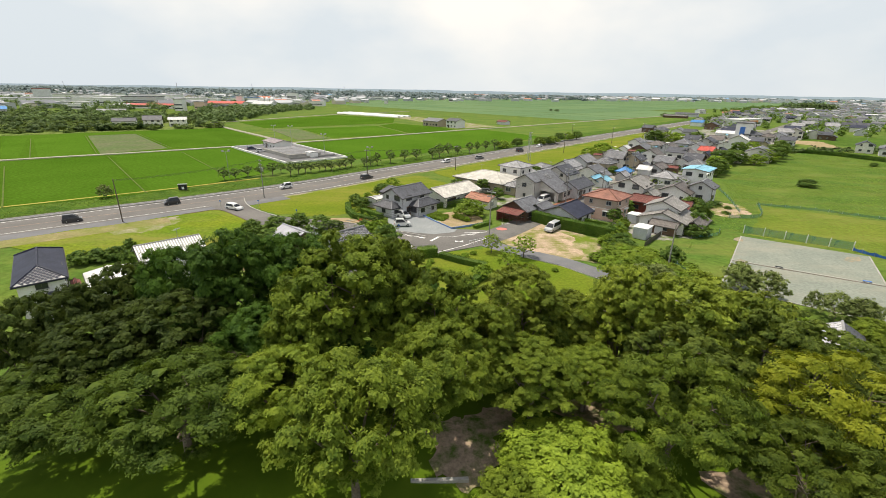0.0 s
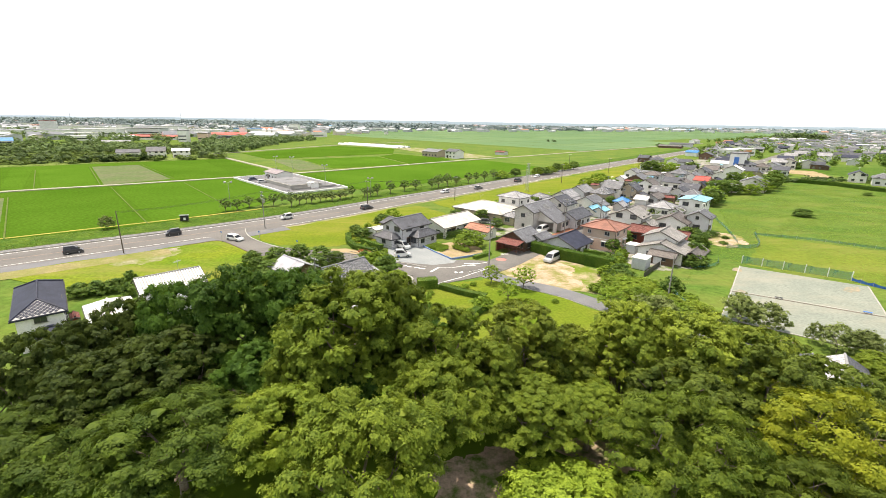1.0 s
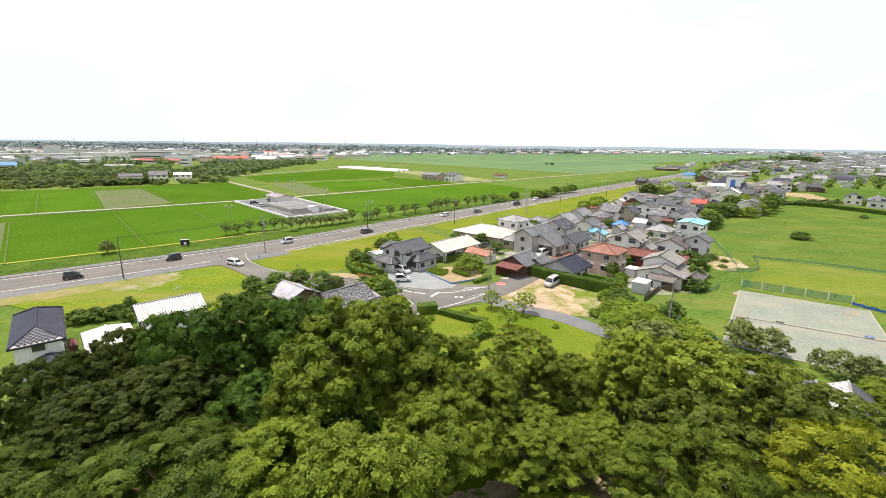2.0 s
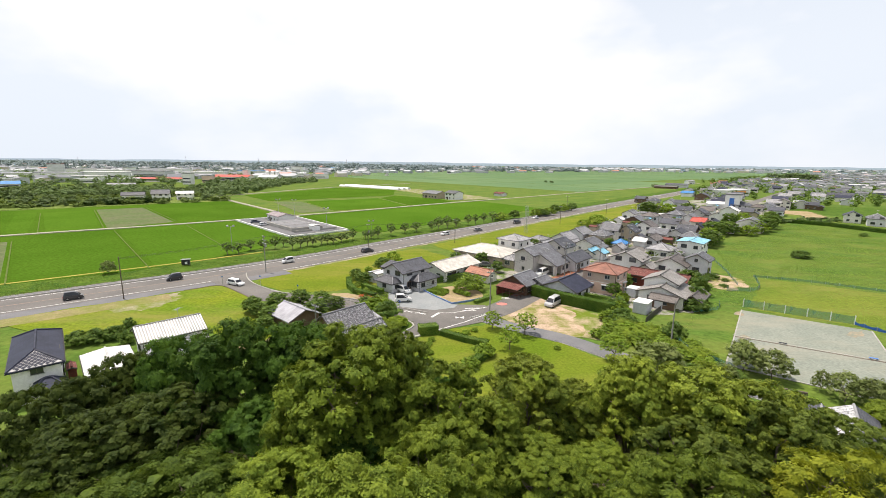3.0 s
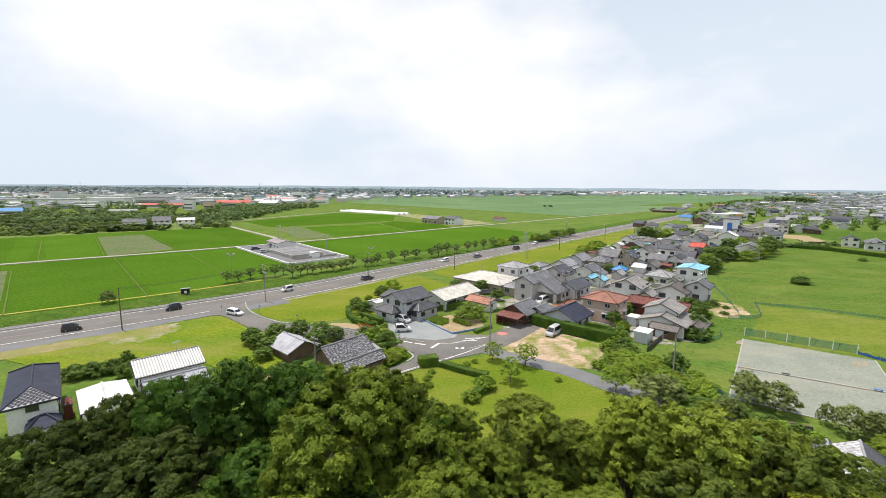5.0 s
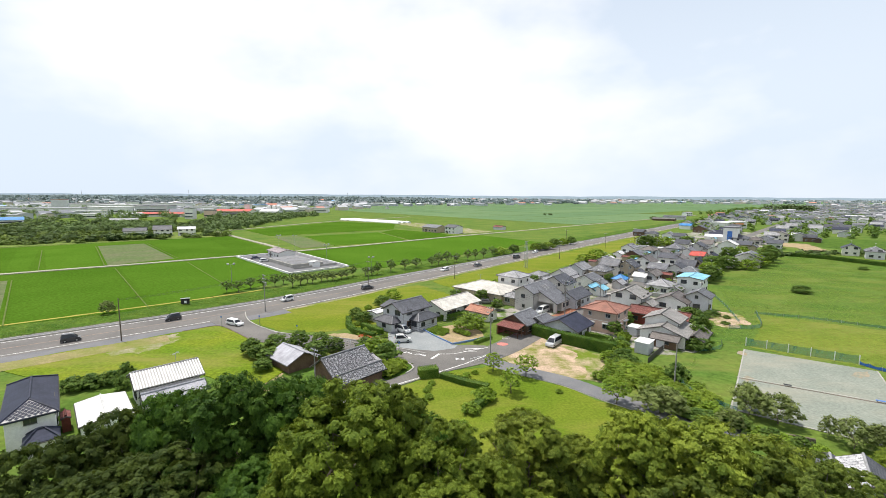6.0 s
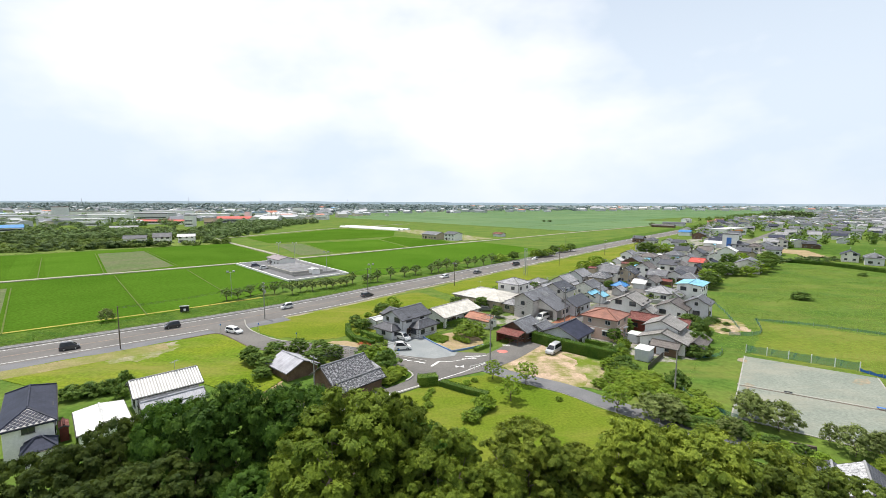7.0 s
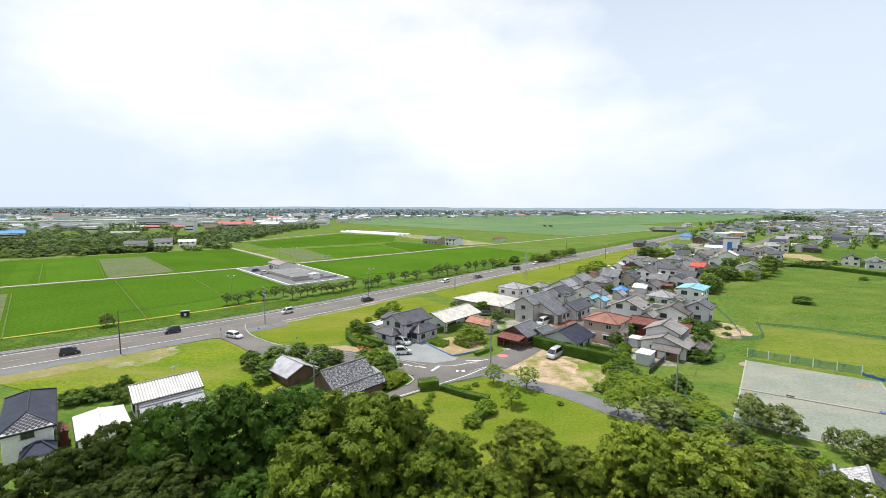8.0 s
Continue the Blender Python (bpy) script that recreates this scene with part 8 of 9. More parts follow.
# road mirror and a small gate at the crossing
e = thing("railing", "white tubular railing at the crossing", "railing", pose(6.4, 79.6, 0.1, 0, 0, 35))
for k in range(5):
    part("post", tube(B(), (-2 + k, 0, 0), (-2 + k, 0, 0.9), 0.035, 0.035, 6), WHITE_M, e)
part("rail", tube(B(), (-2, 0, 0.9), (2, 0, 0.9), 0.035, 0.035, 6), WHITE_M, e)
for k, (x, y) in enumerate(((56.5, 70.6), (66.4, 65.2))):
    e = thing("bench", "low dark bench beside the court's drain", "bench", pose(x, y, 0.06, 0, 0, -30), "benches")
    bm = B()
    box(bm, -0.55, 0.55, -0.2, 0.2, 0.24, 0.3, 0.01)
    part("seat", bm, BLUE_P if k else BLACK, e)
    for sx in (-0.4, 0.4):
        bm = B()
        box(bm, sx - 0.05, sx + 0.05, -0.18, 0.18, 0, 0.24)
        part("leg", bm, STEEL, e)

# ---------------------------------------------------------------- waterworks yard in the paddies
plate("yard", [(-105, 212.4), (-61.8, 167.2), (-43.4, 186.4), (-84, 232.4)], 0.16, ASPHALT_L, "grey concrete yard among paddies", "yard", deep=0.4)
for a, b in (((-105, 212.4), (-61.8, 167.2)), ((-61.8, 167.2), (-43.4, 186.4)), ((-43.4, 186.4), (-84, 232.4)), ((-84, 232.4), (-105, 212.4))):
    strip("boundary_wall", [Vector(a), Vector(b)], -0.3, 0.3, 0.75, W_WHITE, "low white boundary wall of the yard", "wall", 0.8)
house(-83.6, 214.6, 14.5, 8.0, 3.3, 1.0, tile_mat("mauve_sheet_roof", (0.30, 0.25, 0.26), (0.7, 0.7, 0.7), 0.6, 4.0, 0.5), W_WHITE, "white pump house with a mauve sheet roof", rot=-47, storeys=1, faces="fl", seed=70, name="pump_house", category="building")
tank = thing("settling_tank", "low concrete settling tank with pale water surface", "tank", pose(-70.0, 195.0, 0.16, 0, 0, -46))
bm = B()
box(bm, -13.5, 13.5, -7, 7, -0.2, 1.5, 0.05)
part("tank_wall", bm, CONCRETE, tank)
for k in range(3):
    bm = B()
    box(bm, -13 + k * 8.8, -5.0 + k * 8.8, -6.4, 6.4, 1.5, 1.58, 0.02)
    part("tank_cover", bm, R_LIGHT, tank, "pale concrete cover slab")
house(-58.2, 186.0, 4.2, 3.4, 2.2, 0.2, R_WHITE, W_WHITE, "small white flat-roofed control hut", rot=-46, storeys=0, seed=71, over=0.1, name="hut", category="hut", z=0.16)
tagged(part("apron_wall", ribbon(B(), [Vector((-64, 178)), Vector((-50, 192))], -0.15, 0.15, 1.0, 1.0), CONCRETE), "low concrete partition wall in the yard", "wall")


# ---------------------------------------------------------------- yards of the village
rv = random.Random(77)
VILLAGE = [(30, 112), (44, 104), (60, 112), (80, 136), (92, 158), (112, 204), (136, 232), (170, 262), (220, 296), (160, 322), (112, 262), (64, 200), (36, 166), (14, 136)]


def within(p, poly):
    x, y = p
    hit = False
    for (x0, y0), (x1, y1) in zip(poly, poly[1:] + poly[:1]):
        if (y0 > y) != (y1 > y) and x < (x1 - x0) * (y - y0) / (y1 - y0) + x0:
            hit = not hit
    return hit


def free_spot(room):
    """A place in the village clear of the houses and of the street."""
    for _ in range(400):
        p = (rv.uniform(10, 220), rv.uniform(104, 320))
        if within(p, VILLAGE) and all(math.hypot(p[0] - x, p[1] - y) > r * 0.86 + room for x, y, r in FOOT) and all(abs(p[0] - q.x) + abs(p[1] - q.y) > 4.6 + room for q in STREET):
            FOOT.append((p[0], p[1], room))
            return p
    return None


for k in range(34):
    p = free_spot(1.6)
    if p:
        rf, lab = rv.choice(((R_WHITE, "low shed with a white sheet roof in a yard"), (R_WHITE, "low shed with a white sheet roof in a yard"), (R_GREY, "low shed with a grey roof in a yard"), (R_RUST, "low shed with a rusty sheet roof"), (R_DARK, "low shed with a dark roof in a yard"), (R_SKY, "low shed with a pale blue sheet roof")))
        house(p[0], p[1], rv.uniform(2.6, 4.6), rv.uniform(2.2, 3.2), 2.3, rv.uniform(0.2, 0.6), rf, rv.choice((W_WHITE, W_GREY, W_WOOD, W_TAN)), lab, storeys=0, seed=300 + k, over=0.2, name="yard_shed", category="shed", group="yard sheds", rot=50 + rv.choice((0, 90)))
for k in range(12):
    p = free_spot(1.5)
    if p:
        car(p[0], p[1], 50 + rv.choice((0, 90, 180)), rv.choice(("kei", "wagon", "van")), rv.choice((WHITE_C, WHITE_C, SILVER_C, GREY_C)), "small car parked in a village yard")
for k in range(90):
    p = free_spot(0.7)
    if p:
        kd = rv.choice((K_BUSH, K_BUSH, K_BUSHD, K_BIG))
        plant(kd, p[0], p[1], "green garden bush between village houses", rv.uniform(0.4, 0.8) * (0.7 if kd is K_BIG else 1), rv.uniform(0.5, 0.9) * (0.6 if kd is K_BIG else 1), rv.uniform(0, 360), name="garden_bush", category="bush", group="garden bushes")
for k in range(26):
    p = free_spot(1.2)
    if p:
        a = radians(50 + rv.choice((0, 90)))
        q = Vector((math.cos(a), math.sin(a))) * rv.uniform(2.2, 4.0)
        e = thing("garden_wall", "grey concrete block garden wall", "wall", Matrix.Identity(4), "garden walls")
        part("blocks", ribbon(B(), [Vector(p) - q, Vector(p) + q], -0.09, 0.09, 1.25, 1.4), CONCRETE, e)
        part("coping", ribbon(B(), [Vector(p) - q, Vector(p) + q], -0.13, 0.13, 1.33, 0.08), W_GREY, e)


def tufts(name, polys, density, hgt, material, label, seed):
    """Single blades and tufts standing in rough grass, as one mass."""
    rg = np.random.default_rng(seed)
    out = []
    for poly in polys:
        xs_, ys_ = [p[0] for p in poly], [p[1] for p in poly]
        n = int((max(xs_) - min(xs_)) * (max(ys_) - min(ys_)) * density)
        x, y = rg.uniform(min(xs_), max(xs_), n), rg.uniform(min(ys_), max(ys_), n)
        keep = np.zeros(n, dtype=bool)
        for (x0, y0), (x1, y1) in zip(poly, poly[1:] + poly[:1]):
            cross = ((y0 > y) != (y1 > y)) & (x < (x1 - x0) * (y - y0) / (y1 - y0 + 1e-9) + x0)
            keep ^= cross
        clump = np.sin(x * 0.31 + 1.3 * np.sin(y * 0.17)) + np.sin(y * 0.37 + 1.1 * np.sin(x * 0.23)) + rg.normal(0, 0.7, n)
        keep &= clump > -0.9
        x, y = x[keep], y[keep]
        n = len(x)
        a = rg.uniform(0, 6.283, n)
        w, h = rg.uniform(0.07, 0.2, n), hgt * rg.uniform(0.5, 1.4, n)
        lx, ly = np.sin(a) * w * rg.uniform(0.5, 1.6, n), -np.cos(a) * w * rg.uniform(0.5, 1.6, n)
        z = np.full(n, 0.01)
        out.append(np.stack([np.stack([x - np.cos(a) * w, y - np.sin(a) * w, z], 1), np.stack([x + np.cos(a) * w, y + np.sin(a) * w, z], 1), np.stack([x + lx, y + ly, h], 1)], 1))
    return tagged(link(name, quad_mesh(name, np.concatenate(out), material, 3), None), label, "grass", kind="stuff")


meadow = [[(44, 76), (50, 84), (60, 92), (76, 81), (100, 66), (170, 120), (230, 190), (240, 240), (160, 226), (120, 180), (92, 150), (80, 124), (62, 104), (50, 86), (40, 72)]]
tufts("meadow_grass", meadow, 9.0, 0.075, L_GRASS, "rough tufts of meadow grass", 1)
near = ROAD[92:230]
verge = [[(p.x, p.y) for p in offset_line(near, 9.0)] + [(p.x, p.y) for p in offset_line(near, 20.5)[::-1]]]
tufts("verge_grass", verge, 9.0, 0.16, L_VERGE, "tall rough grass along the road", 2)


# ---------------------------------------------------------------- the distance
def inside(p, poly):
    x, y = p
    hit = False
    for (x0, y0), (x1, y1) in zip(poly, poly[1:] + poly[:1]):
        if (y0 > y) != (y1 > y) and x < (x1 - x0) * (y - y0) / (y1 - y0) + x0:
            hit = not hit
    return hit


def scatter(rg, poly, n, gap, avoid=()):
    out = []
    xs_, ys_ = [p[0] for p in poly], [p[1] for p in poly]
    tries = 0
    while len(out) < n and tries < n * 40:
        tries += 1
        p = (rg.uniform(min(xs_), max(xs_)), rg.uniform(min(ys_), max(ys_)))
        if inside(p, poly) and all((p[0] - q[0]) ** 2 + (p[1] - q[1]) ** 2 > gap * gap for q in out) and all((p[0] - q[0]) ** 2 + (p[1] - q[1]) ** 2 > q[2] ** 2 for q in avoid):
            out.append(p)
    return out


def wood(name, pts, rg, hgt, rad, leaf, per, label, material=L_GROVE):
    """Many small trees too far off to tell apart, as one mass of leaf clumps with an uneven top."""
    cs, rs = [], []
    for x, y in pts:
        h, r = hgt * rg.uniform(0.6, 1.25), rad * rg.uniform(0.7, 1.3)
        for k in range(7):
            a = rg.uniform(0, 6.28)
            q = rg.uniform(0.1, 0.75) * r
            cs.append((x + math.cos(a) * q, y + math.sin(a) * q, h * (0.12 + 0.13 * k - 0.06 * rg.random())))
            rs.append(r * rg.uniform(0.42, 0.62))
    v = leaves(cs, rs, 7, per, leaf, np.random.default_rng(len(pts)), 0.85)
    return tagged(link(name, quad_mesh(name, v, material, 3), None), label, "woods", kind="stuff")


rgd = random.Random(31)
# Leaf colours made pale and bluish: distance haze is painted into them.
L_HAZED = leaf_mat("haze_tinted_leaves", (0.19, 0.245, 0.255), (0.25, 0.305, 0.305), (0.20, 0.25, 0.24))
GROVE = [(-262, 236), (-216, 274), (-160, 322), (-200, 350), (-236, 440), (-330, 452), (-440, 400), (-380, 330)]
farm = [(-236.2, 323.2, 15), (-213.2, 320.0, 15), (-198.5, 325.4, 15), (-341, 450, 18)]
plate("reed_bed", GROVE, 0.12, REEDS, "bed of tall yellow-green reeds and scrub", "reeds", deep=0.3, ragged=1.5)
wood("reeds", scatter(rgd, GROVE, 420, 4.0, farm), rgd, 1.9, 4.2, 0.72, 18, "yellow-green reeds and low scrub beyond the paddies", L_REED)
wood("grove", scatter(rgd, GROVE, 70, 8.0, farm), rgd, 4.6, 5.4, 0.85, 26, "dark green clumps of trees in the scrub")
wood("grove", scatter(rgd, [(-300, 300), (-262, 318), (-230, 400), (-290, 410), (-340, 360)], 60, 5.0, farm), rgd, 6.0, 5.4, 0.85, 26, "dark green clump of trees in the scrub")
wood("grove", [(-212.1 + 2.6 * i, 291.4 + 2.2 * i) for i in range(-4, 6)], rgd, 3.8, 3.4, 0.8, 14, "dark clipped windbreak trees before a farmhouse", L_WIND)
wood("grove", scatter(rgd, [(-236, 440), (-200, 350), (-180, 372), (-196, 470), (-205, 560), (-196, 660), (-260, 640), (-300, 520)], 170, 7.0, ()), rgd, 5.0, 4.6, 1.2, 12, "green scrub along the far paddies")
wood("far_woods", scatter(rgd, [(-700, 480), (-440, 400), (-300, 540), (-260, 900), (-900, 900)], 190, 14.0, ()), rgd, 5.5, 7, 1.7, 6, "scattered trees among far buildings")
wood("far_woods", scatter(rgd, [(-1700, 1400), (-500, 900), (100, 1500), (500, 1600), (800, 2600), (-2600, 2600)], 620, 22.0, ()), rgd, 8, 15, 4.0, 4, "far belts of trees tinted with haze", L_HAZED)
# a low hazy ridge closes the plain
bm = B()
RIDGE = 4350.0
prev = None
for i in range(361):
    a = radians(i - 180)
    hgt = 25 + 7 * noise.noise(Vector((math.cos(a) * 9, math.sin(a) * 9, 1.0))) + 3 * noise.noise(Vector((math.cos(a) * 60, math.sin(a) * 60, 4.0))) + (4 if i < 180 else 0)
    pair = [bm.verts.new((RIDGE * math.sin(a), RIDGE * math.cos(a), -5)), bm.verts.new((RIDGE * math.sin(a), RIDGE * math.cos(a), hgt))]
    if prev:
        bm.faces.new((prev[0], pair[0], pair[1], prev[1]))
    prev = pair
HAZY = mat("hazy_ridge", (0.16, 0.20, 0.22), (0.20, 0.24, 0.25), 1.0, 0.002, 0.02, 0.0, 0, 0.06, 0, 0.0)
# The ridge glows blue: its emission stands in for haze.
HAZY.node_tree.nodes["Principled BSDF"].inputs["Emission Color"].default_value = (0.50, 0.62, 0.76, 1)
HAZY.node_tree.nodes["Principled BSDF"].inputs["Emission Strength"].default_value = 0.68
tagged(part("backdrop", bm, HAZY), "low blue-grey ridge on the horizon, glowing in place of haze", "backdrop", kind="structure")
wood("far_woods", scatter(rgd, [(190, 300), (330, 330), (900, 1000), (800, 1200), (420, 760), (220, 420)], 300, 9.0, [(q.x, q.y, 7.0) for q in STREET[::3]]), rgd, 5, 4.2, 1.1, 8, "dark trees among the far village houses", L_ROW)
wood("far_woods", [(677 + rgd.gauss(0, 20), 896 + rgd.gauss(0, 14)) for _ in range(26)], rgd, 13, 10, 2.0, 10, "wooded shrine hillock beyond the village")
wood("field_shrubs", [(268 + 3 * i + rgd.uniform(-2, 2), 596 + 6 * i) for i in range(8)] + [(150 + rgd.uniform(-6, 6), 700 + rgd.uniform(-4, 4)) for _ in range(5)] + [(190 + 6 * i, 236 + 1.2 * i) for i in range(-5, 16)] + [(226 + 5 * i, 235 - 2.0 * i) for i in range(10)], rgd, 2.6, 2.6, 0.7, 8, "bushes along field edges")

# far buildings, each with walls, roof and rows of windows
FAR_G = "far buildings"


def far_building(x, y, L, W, h, rot, wall, roof, label, flat=True, rows=1, name="factory", category="building"):
    e = thing(name, label, category, pose(x, y, 0, 0, 0, rot), FAR_G)
    if flat:
        bm = B()
        box(bm, -L / 2, L / 2, -W / 2, W / 2, -0.3, h)
        body = part("wall", bm, wall, e)
        bm = B()
        box(bm, -L / 2 - 0.4, L / 2 + 0.4, -W / 2 - 0.4, W / 2 + 0.4, h, h + 0.7)
        part("roof", bm, roof, e)
    else:
        body = part("wall", wall_mesh(L, W, h * 0.7, h * 0.3, False), wall, e)
        part("roof", roof_mesh(L, W, h * 0.7, h * 0.3, 0.6, False), roof, e)
    for r in range(rows):
        bm = B()
        z = h * 0.62 * (r + 0.55) / rows
        box(bm, -L * 0.45, L * 0.45, -W / 2 - 0.15, -W / 2, z, z + min(1.4, h * 0.2 / rows + 0.7))
        part("window_band", bm, GLASS, body)
    return e


far_building(-424, 408, 26, 16, 8, 45, W_WHITE, R_BLUE, "white depot with a blue arched roof", False, 1, "warehouse")
# Far halls: white and lavender, partly their own, partly standing in for haze.
for x, y, L, W, h, wl, rf in ((-640, 640, 70, 30, 8, W_WHITE, R_LAV), (-570, 640, 60, 30, 9, W_WHITE, R_LAV), (-520, 660, 60, 34, 10, W_WHITE, R_WHITE), (-470, 690, 50, 30, 12, W_WHITE, R_LAV)):
    far_building(x, y, L, W, h, 8, wl, rf, "long pale flat-roofed factory hall", True, 1)
for x, y, L, W, h, wl, rf in ((-760, 700, 80, 30, 9, W_WHITE, R_WHITE), (-700, 820, 90, 40, 11, W_WHITE, R_LIGHT), (-600, 780, 70, 30, 10, W_WHITE, R_WHITE), (-560, 860, 80, 36, 12, W_WHITE, R_LAV), (-500, 600, 40, 18, 6, W_WHITE, R_WHITE), (-420, 760, 60, 26, 9, W_WHITE, R_WHITE), (-380, 840, 50, 26, 10, W_WHITE, R_BLUE), (-240, 760, 50, 22, 7, W_WHITE, R_WHITE), (-450, 540, 30, 14, 5, W_WHITE, R_WHITE), (-520, 500, 36, 14, 5, W_WHITE, R_LAV), (-590, 540, 50, 18, 6, W_WHITE, R_GREY)):
    far_building(x, y, L, W, h, 6, wl, rf, "long white factory hall in the far town", True, 1)
far_building(-672, 742, 26, 3, 20, 8, W_GREY, R_RED, "factory hall with a red roof sign", True, 0)
far_building(-436, 640, 44, 26, 13, 8, W_GREY, R_GREY, "grey factory block with window bands", True, 3)
far_building(-345, 456, 24, 10, 5, 30, W_GREY, R_LIGHT, "low sheds with pale roofs by the grove", False, 0, "shed")
far_building(-392, 590, 66, 22, 6, 4, W_WHITE, R_RED, "white factory hall with a long red roof", False, 1)
far_building(-322, 536, 10, 9, 13, 4, W_WHITE, R_LIGHT, "tall white factory tower far off", True, 2, "tower")
far_building(-304, 548, 12, 9, 10, 4, W_PINK, R_LIGHT, "pale pink factory block", True, 1)
far_building(-290, 560, 30, 12, 5, 4, W_GREY, R_NAVY, "low dark-roofed factory shed", True, 1)
far_building(-318, 640, 50, 22, 9, 2, W_CREAM, R_RED, "factory hall with a red roof", False, 1)
far_building(-304, 652, 8, 8, 15, 2, W_WHITE, R_WHITE, "white square silo tower", True, 0, "tower")
far_building(-258, 622, 26, 16, 10, -4, W_WHITE, R_WHITE, "white mill building with a stepped top", False, 1)
e = thing("silo_group", "three white domed silos on a mill", "silo", pose(-256, 628, 0, 0, 0, 0))
for k in range(3):
    bm = B()
    tube(bm, (-7 + k * 7, 0, -0.3), (-7 + k * 7, 0, 13.5), 2.6, 2.6, 12)
    s = part("silo", bm, W_WHITE, e)
    bm = B()
    tube(bm, (-7 + k * 7, 0, 13.5), (-7 + k * 7, 0, 15.5), 2.6, 0.5, 12)
    part("dome", bm, W_WHITE, s)
far_building(-328, 934, 20, 12, 18, 0, W_WHITE, R_LIGHT, "pale flat-roofed apartment block far off", True, 5, "apartment_block")
for x, y, L, W, h, lab in ((-236.2, 323.2, 14, 8, 5.4, "old farmhouse with a dark tiled roof at the grove"), (-213.2, 320.0, 11, 9, 7.6, "white two-storey farmhouse with a dark tiled roof")):
    house(x, y, L, W, h * 0.66, h * 0.34, R_DARK, W_WHITE, lab, rot=28, storeys=2 if h > 6 else 1, faces="fl", seed=80, name="farmhouse", group=FAR_G)
house(-198.5, 325.4, 11, 8, 5.0, 1.5, R_WHITE, W_WHITE, "white two-storey farmhouse at the grove", rot=28, storeys=2, faces="fl", seed=81, name="farmhouse", group=FAR_G)
# long white greenhouse tunnels and a farm by the track
for k in range(3):
    e = thing("greenhouse", "long white plastic greenhouse tunnel", "greenhouse", pose(-96 + 4.8 * k, 506 + 5.2 * k, 0, 0, 0, -38), FAR_G)
    bm = B()
    prof = [(math.cos(math.pi * i / 8) * 2.4, math.sin(math.pi * i / 8) * 1.9) for i in range(9)]
    a = [bm.verts.new((-50, y, z)) for y, z in prof]
    b = [bm.verts.new((50, y, z)) for y, z in prof]
    for i in range(8):
        bm.faces.new((a[i], a[i + 1], b[i + 1], b[i]))
    bm.faces.new(a)
    bm.faces.new(b[::-1])
    bmesh.ops.recalc_face_normals(bm, faces=bm.faces)
    part("cover", bm, WHITE_M, e)
plate("yard", [(-60, 470), (-20, 400), (8, 352), (36, 372), (10, 420), (-40, 490)], 0.14, GRAVEL, "pale gravel farmyard", "yard", deep=0.2)
house(-14, 372, 18, 12, 4.2, 1.8, R_GREY, W_TAN, "grey-roofed farm shed beside the track", rot=-46, storeys=1, faces="fl", seed=82, name="barn", category="barn")
house(2, 358, 12, 9, 5.4, 1.6, R_DARK, W_WHITE, "white two-storey farmhouse beside the track", rot=-46, storeys=2, faces="fl", seed=83, name="farmhouse")
house(44, 402, 10, 6, 2.6, 1.0, R_RUST, W_GREY, "small rusty shed in the paddies", rot=-46, storeys=0, seed=84, name="shed", category="shed")
house(270, 566, 26, 9, 2.6, 1.2, R_BROWN, W_WOOD, "long dark farm shed among paddies", rot=-40, storeys=0, seed=85, name="barn", category="barn")
house(300, 600, 26, 10, 3.6, 1.6, R_DARK, W_GREY, "long dark farm shed among paddies", rot=-40, storeys=0, seed=86, name="barn", category="barn")
house(372, 706, 12, 9, 5.0, 1.6, R_LIGHT, W_WHITE, "white house alone in the paddies", rot=20, storeys=2, faces="f", seed=87)

protos = []
for k, (L, W, h, rf, wa, lab) in enumerate(((8.5, 7, 6.2, R_DARK, W_WHITE, "far white house with a dark roof"), (9, 7.5, 5.0, R_GREY, W_GREY, "far grey house with a grey roof"), (8, 7, 6.6, R_LIGHT, W_WHITE, "far white house with a light grey roof"), (9.5, 7.5, 5.6, R_NAVY, W_CREAM, "far cream house with a navy roof"), (8.5, 7.5, 6.0, R_GREY, W_CREAM, "far cream house with a grey roof"), (12, 8, 4.6, R_WHITE, W_WHITE, "far white shed with a pale roof"), (11, 9, 5.6, R_TERRA, W_CREAM, "far cream house with a terracotta roof"), (10, 8, 5.4, R_BLUE, W_WHITE, "far white house with a blue roof"))):
    protos.append(far_building(-60 - 14 * k, -900, L, W, h, 0, wa, rf, lab, False, 1, "far_house", "house"))
FARV = [(172, 292), (215, 300), (262, 316), (330, 350), (450, 450), (640, 620), (900, 880), (900, 1100), (700, 1000), (430, 720), (300, 560), (220, 420)]
pts = scatter(rgd, FARV, 300, 9.5, [(q.x, q.y, 8.0) for q in STREET[::3]] + [(270, 434, 26), (181, 287, 9)])
pick = (0, 1, 5, 2, 3, 4, 0, 2, 3, 1, 4, 0)
for i, (x, y) in enumerate(pts):
    copy_thing(protos[pick[(i * 7) % 12] if i % 29 else 6 + i % 2], pose(x, y, 0, 0, 0, 50 + rgd.choice((0, 90, 180, 270)) + rgd.uniform(-6, 6)))
for i, (x, y) in enumerate(scatter(rgd, [(-1000, 760), (-560, 720), (-240, 700), (-150, 900), (60, 1300), (300, 2100), (-1900, 2100)], 64, 22)):
    copy_thing(protos[pick[(i * 5) % 12]], pose(x, y, 0, 0, 0, rgd.uniform(0, 360)))
e = far_building(270, 434, 46, 14, 6.0, 36, W_WHITE, R_WHITE, "long white roadside store with a pale flat roof", True, 1, "store", "store")
bm = B()
box(bm, -10, 14, -7.4, -7.0, 3.6, 5.4)
part("sign_band", bm, SIGN_O, e, "plain orange sign band")
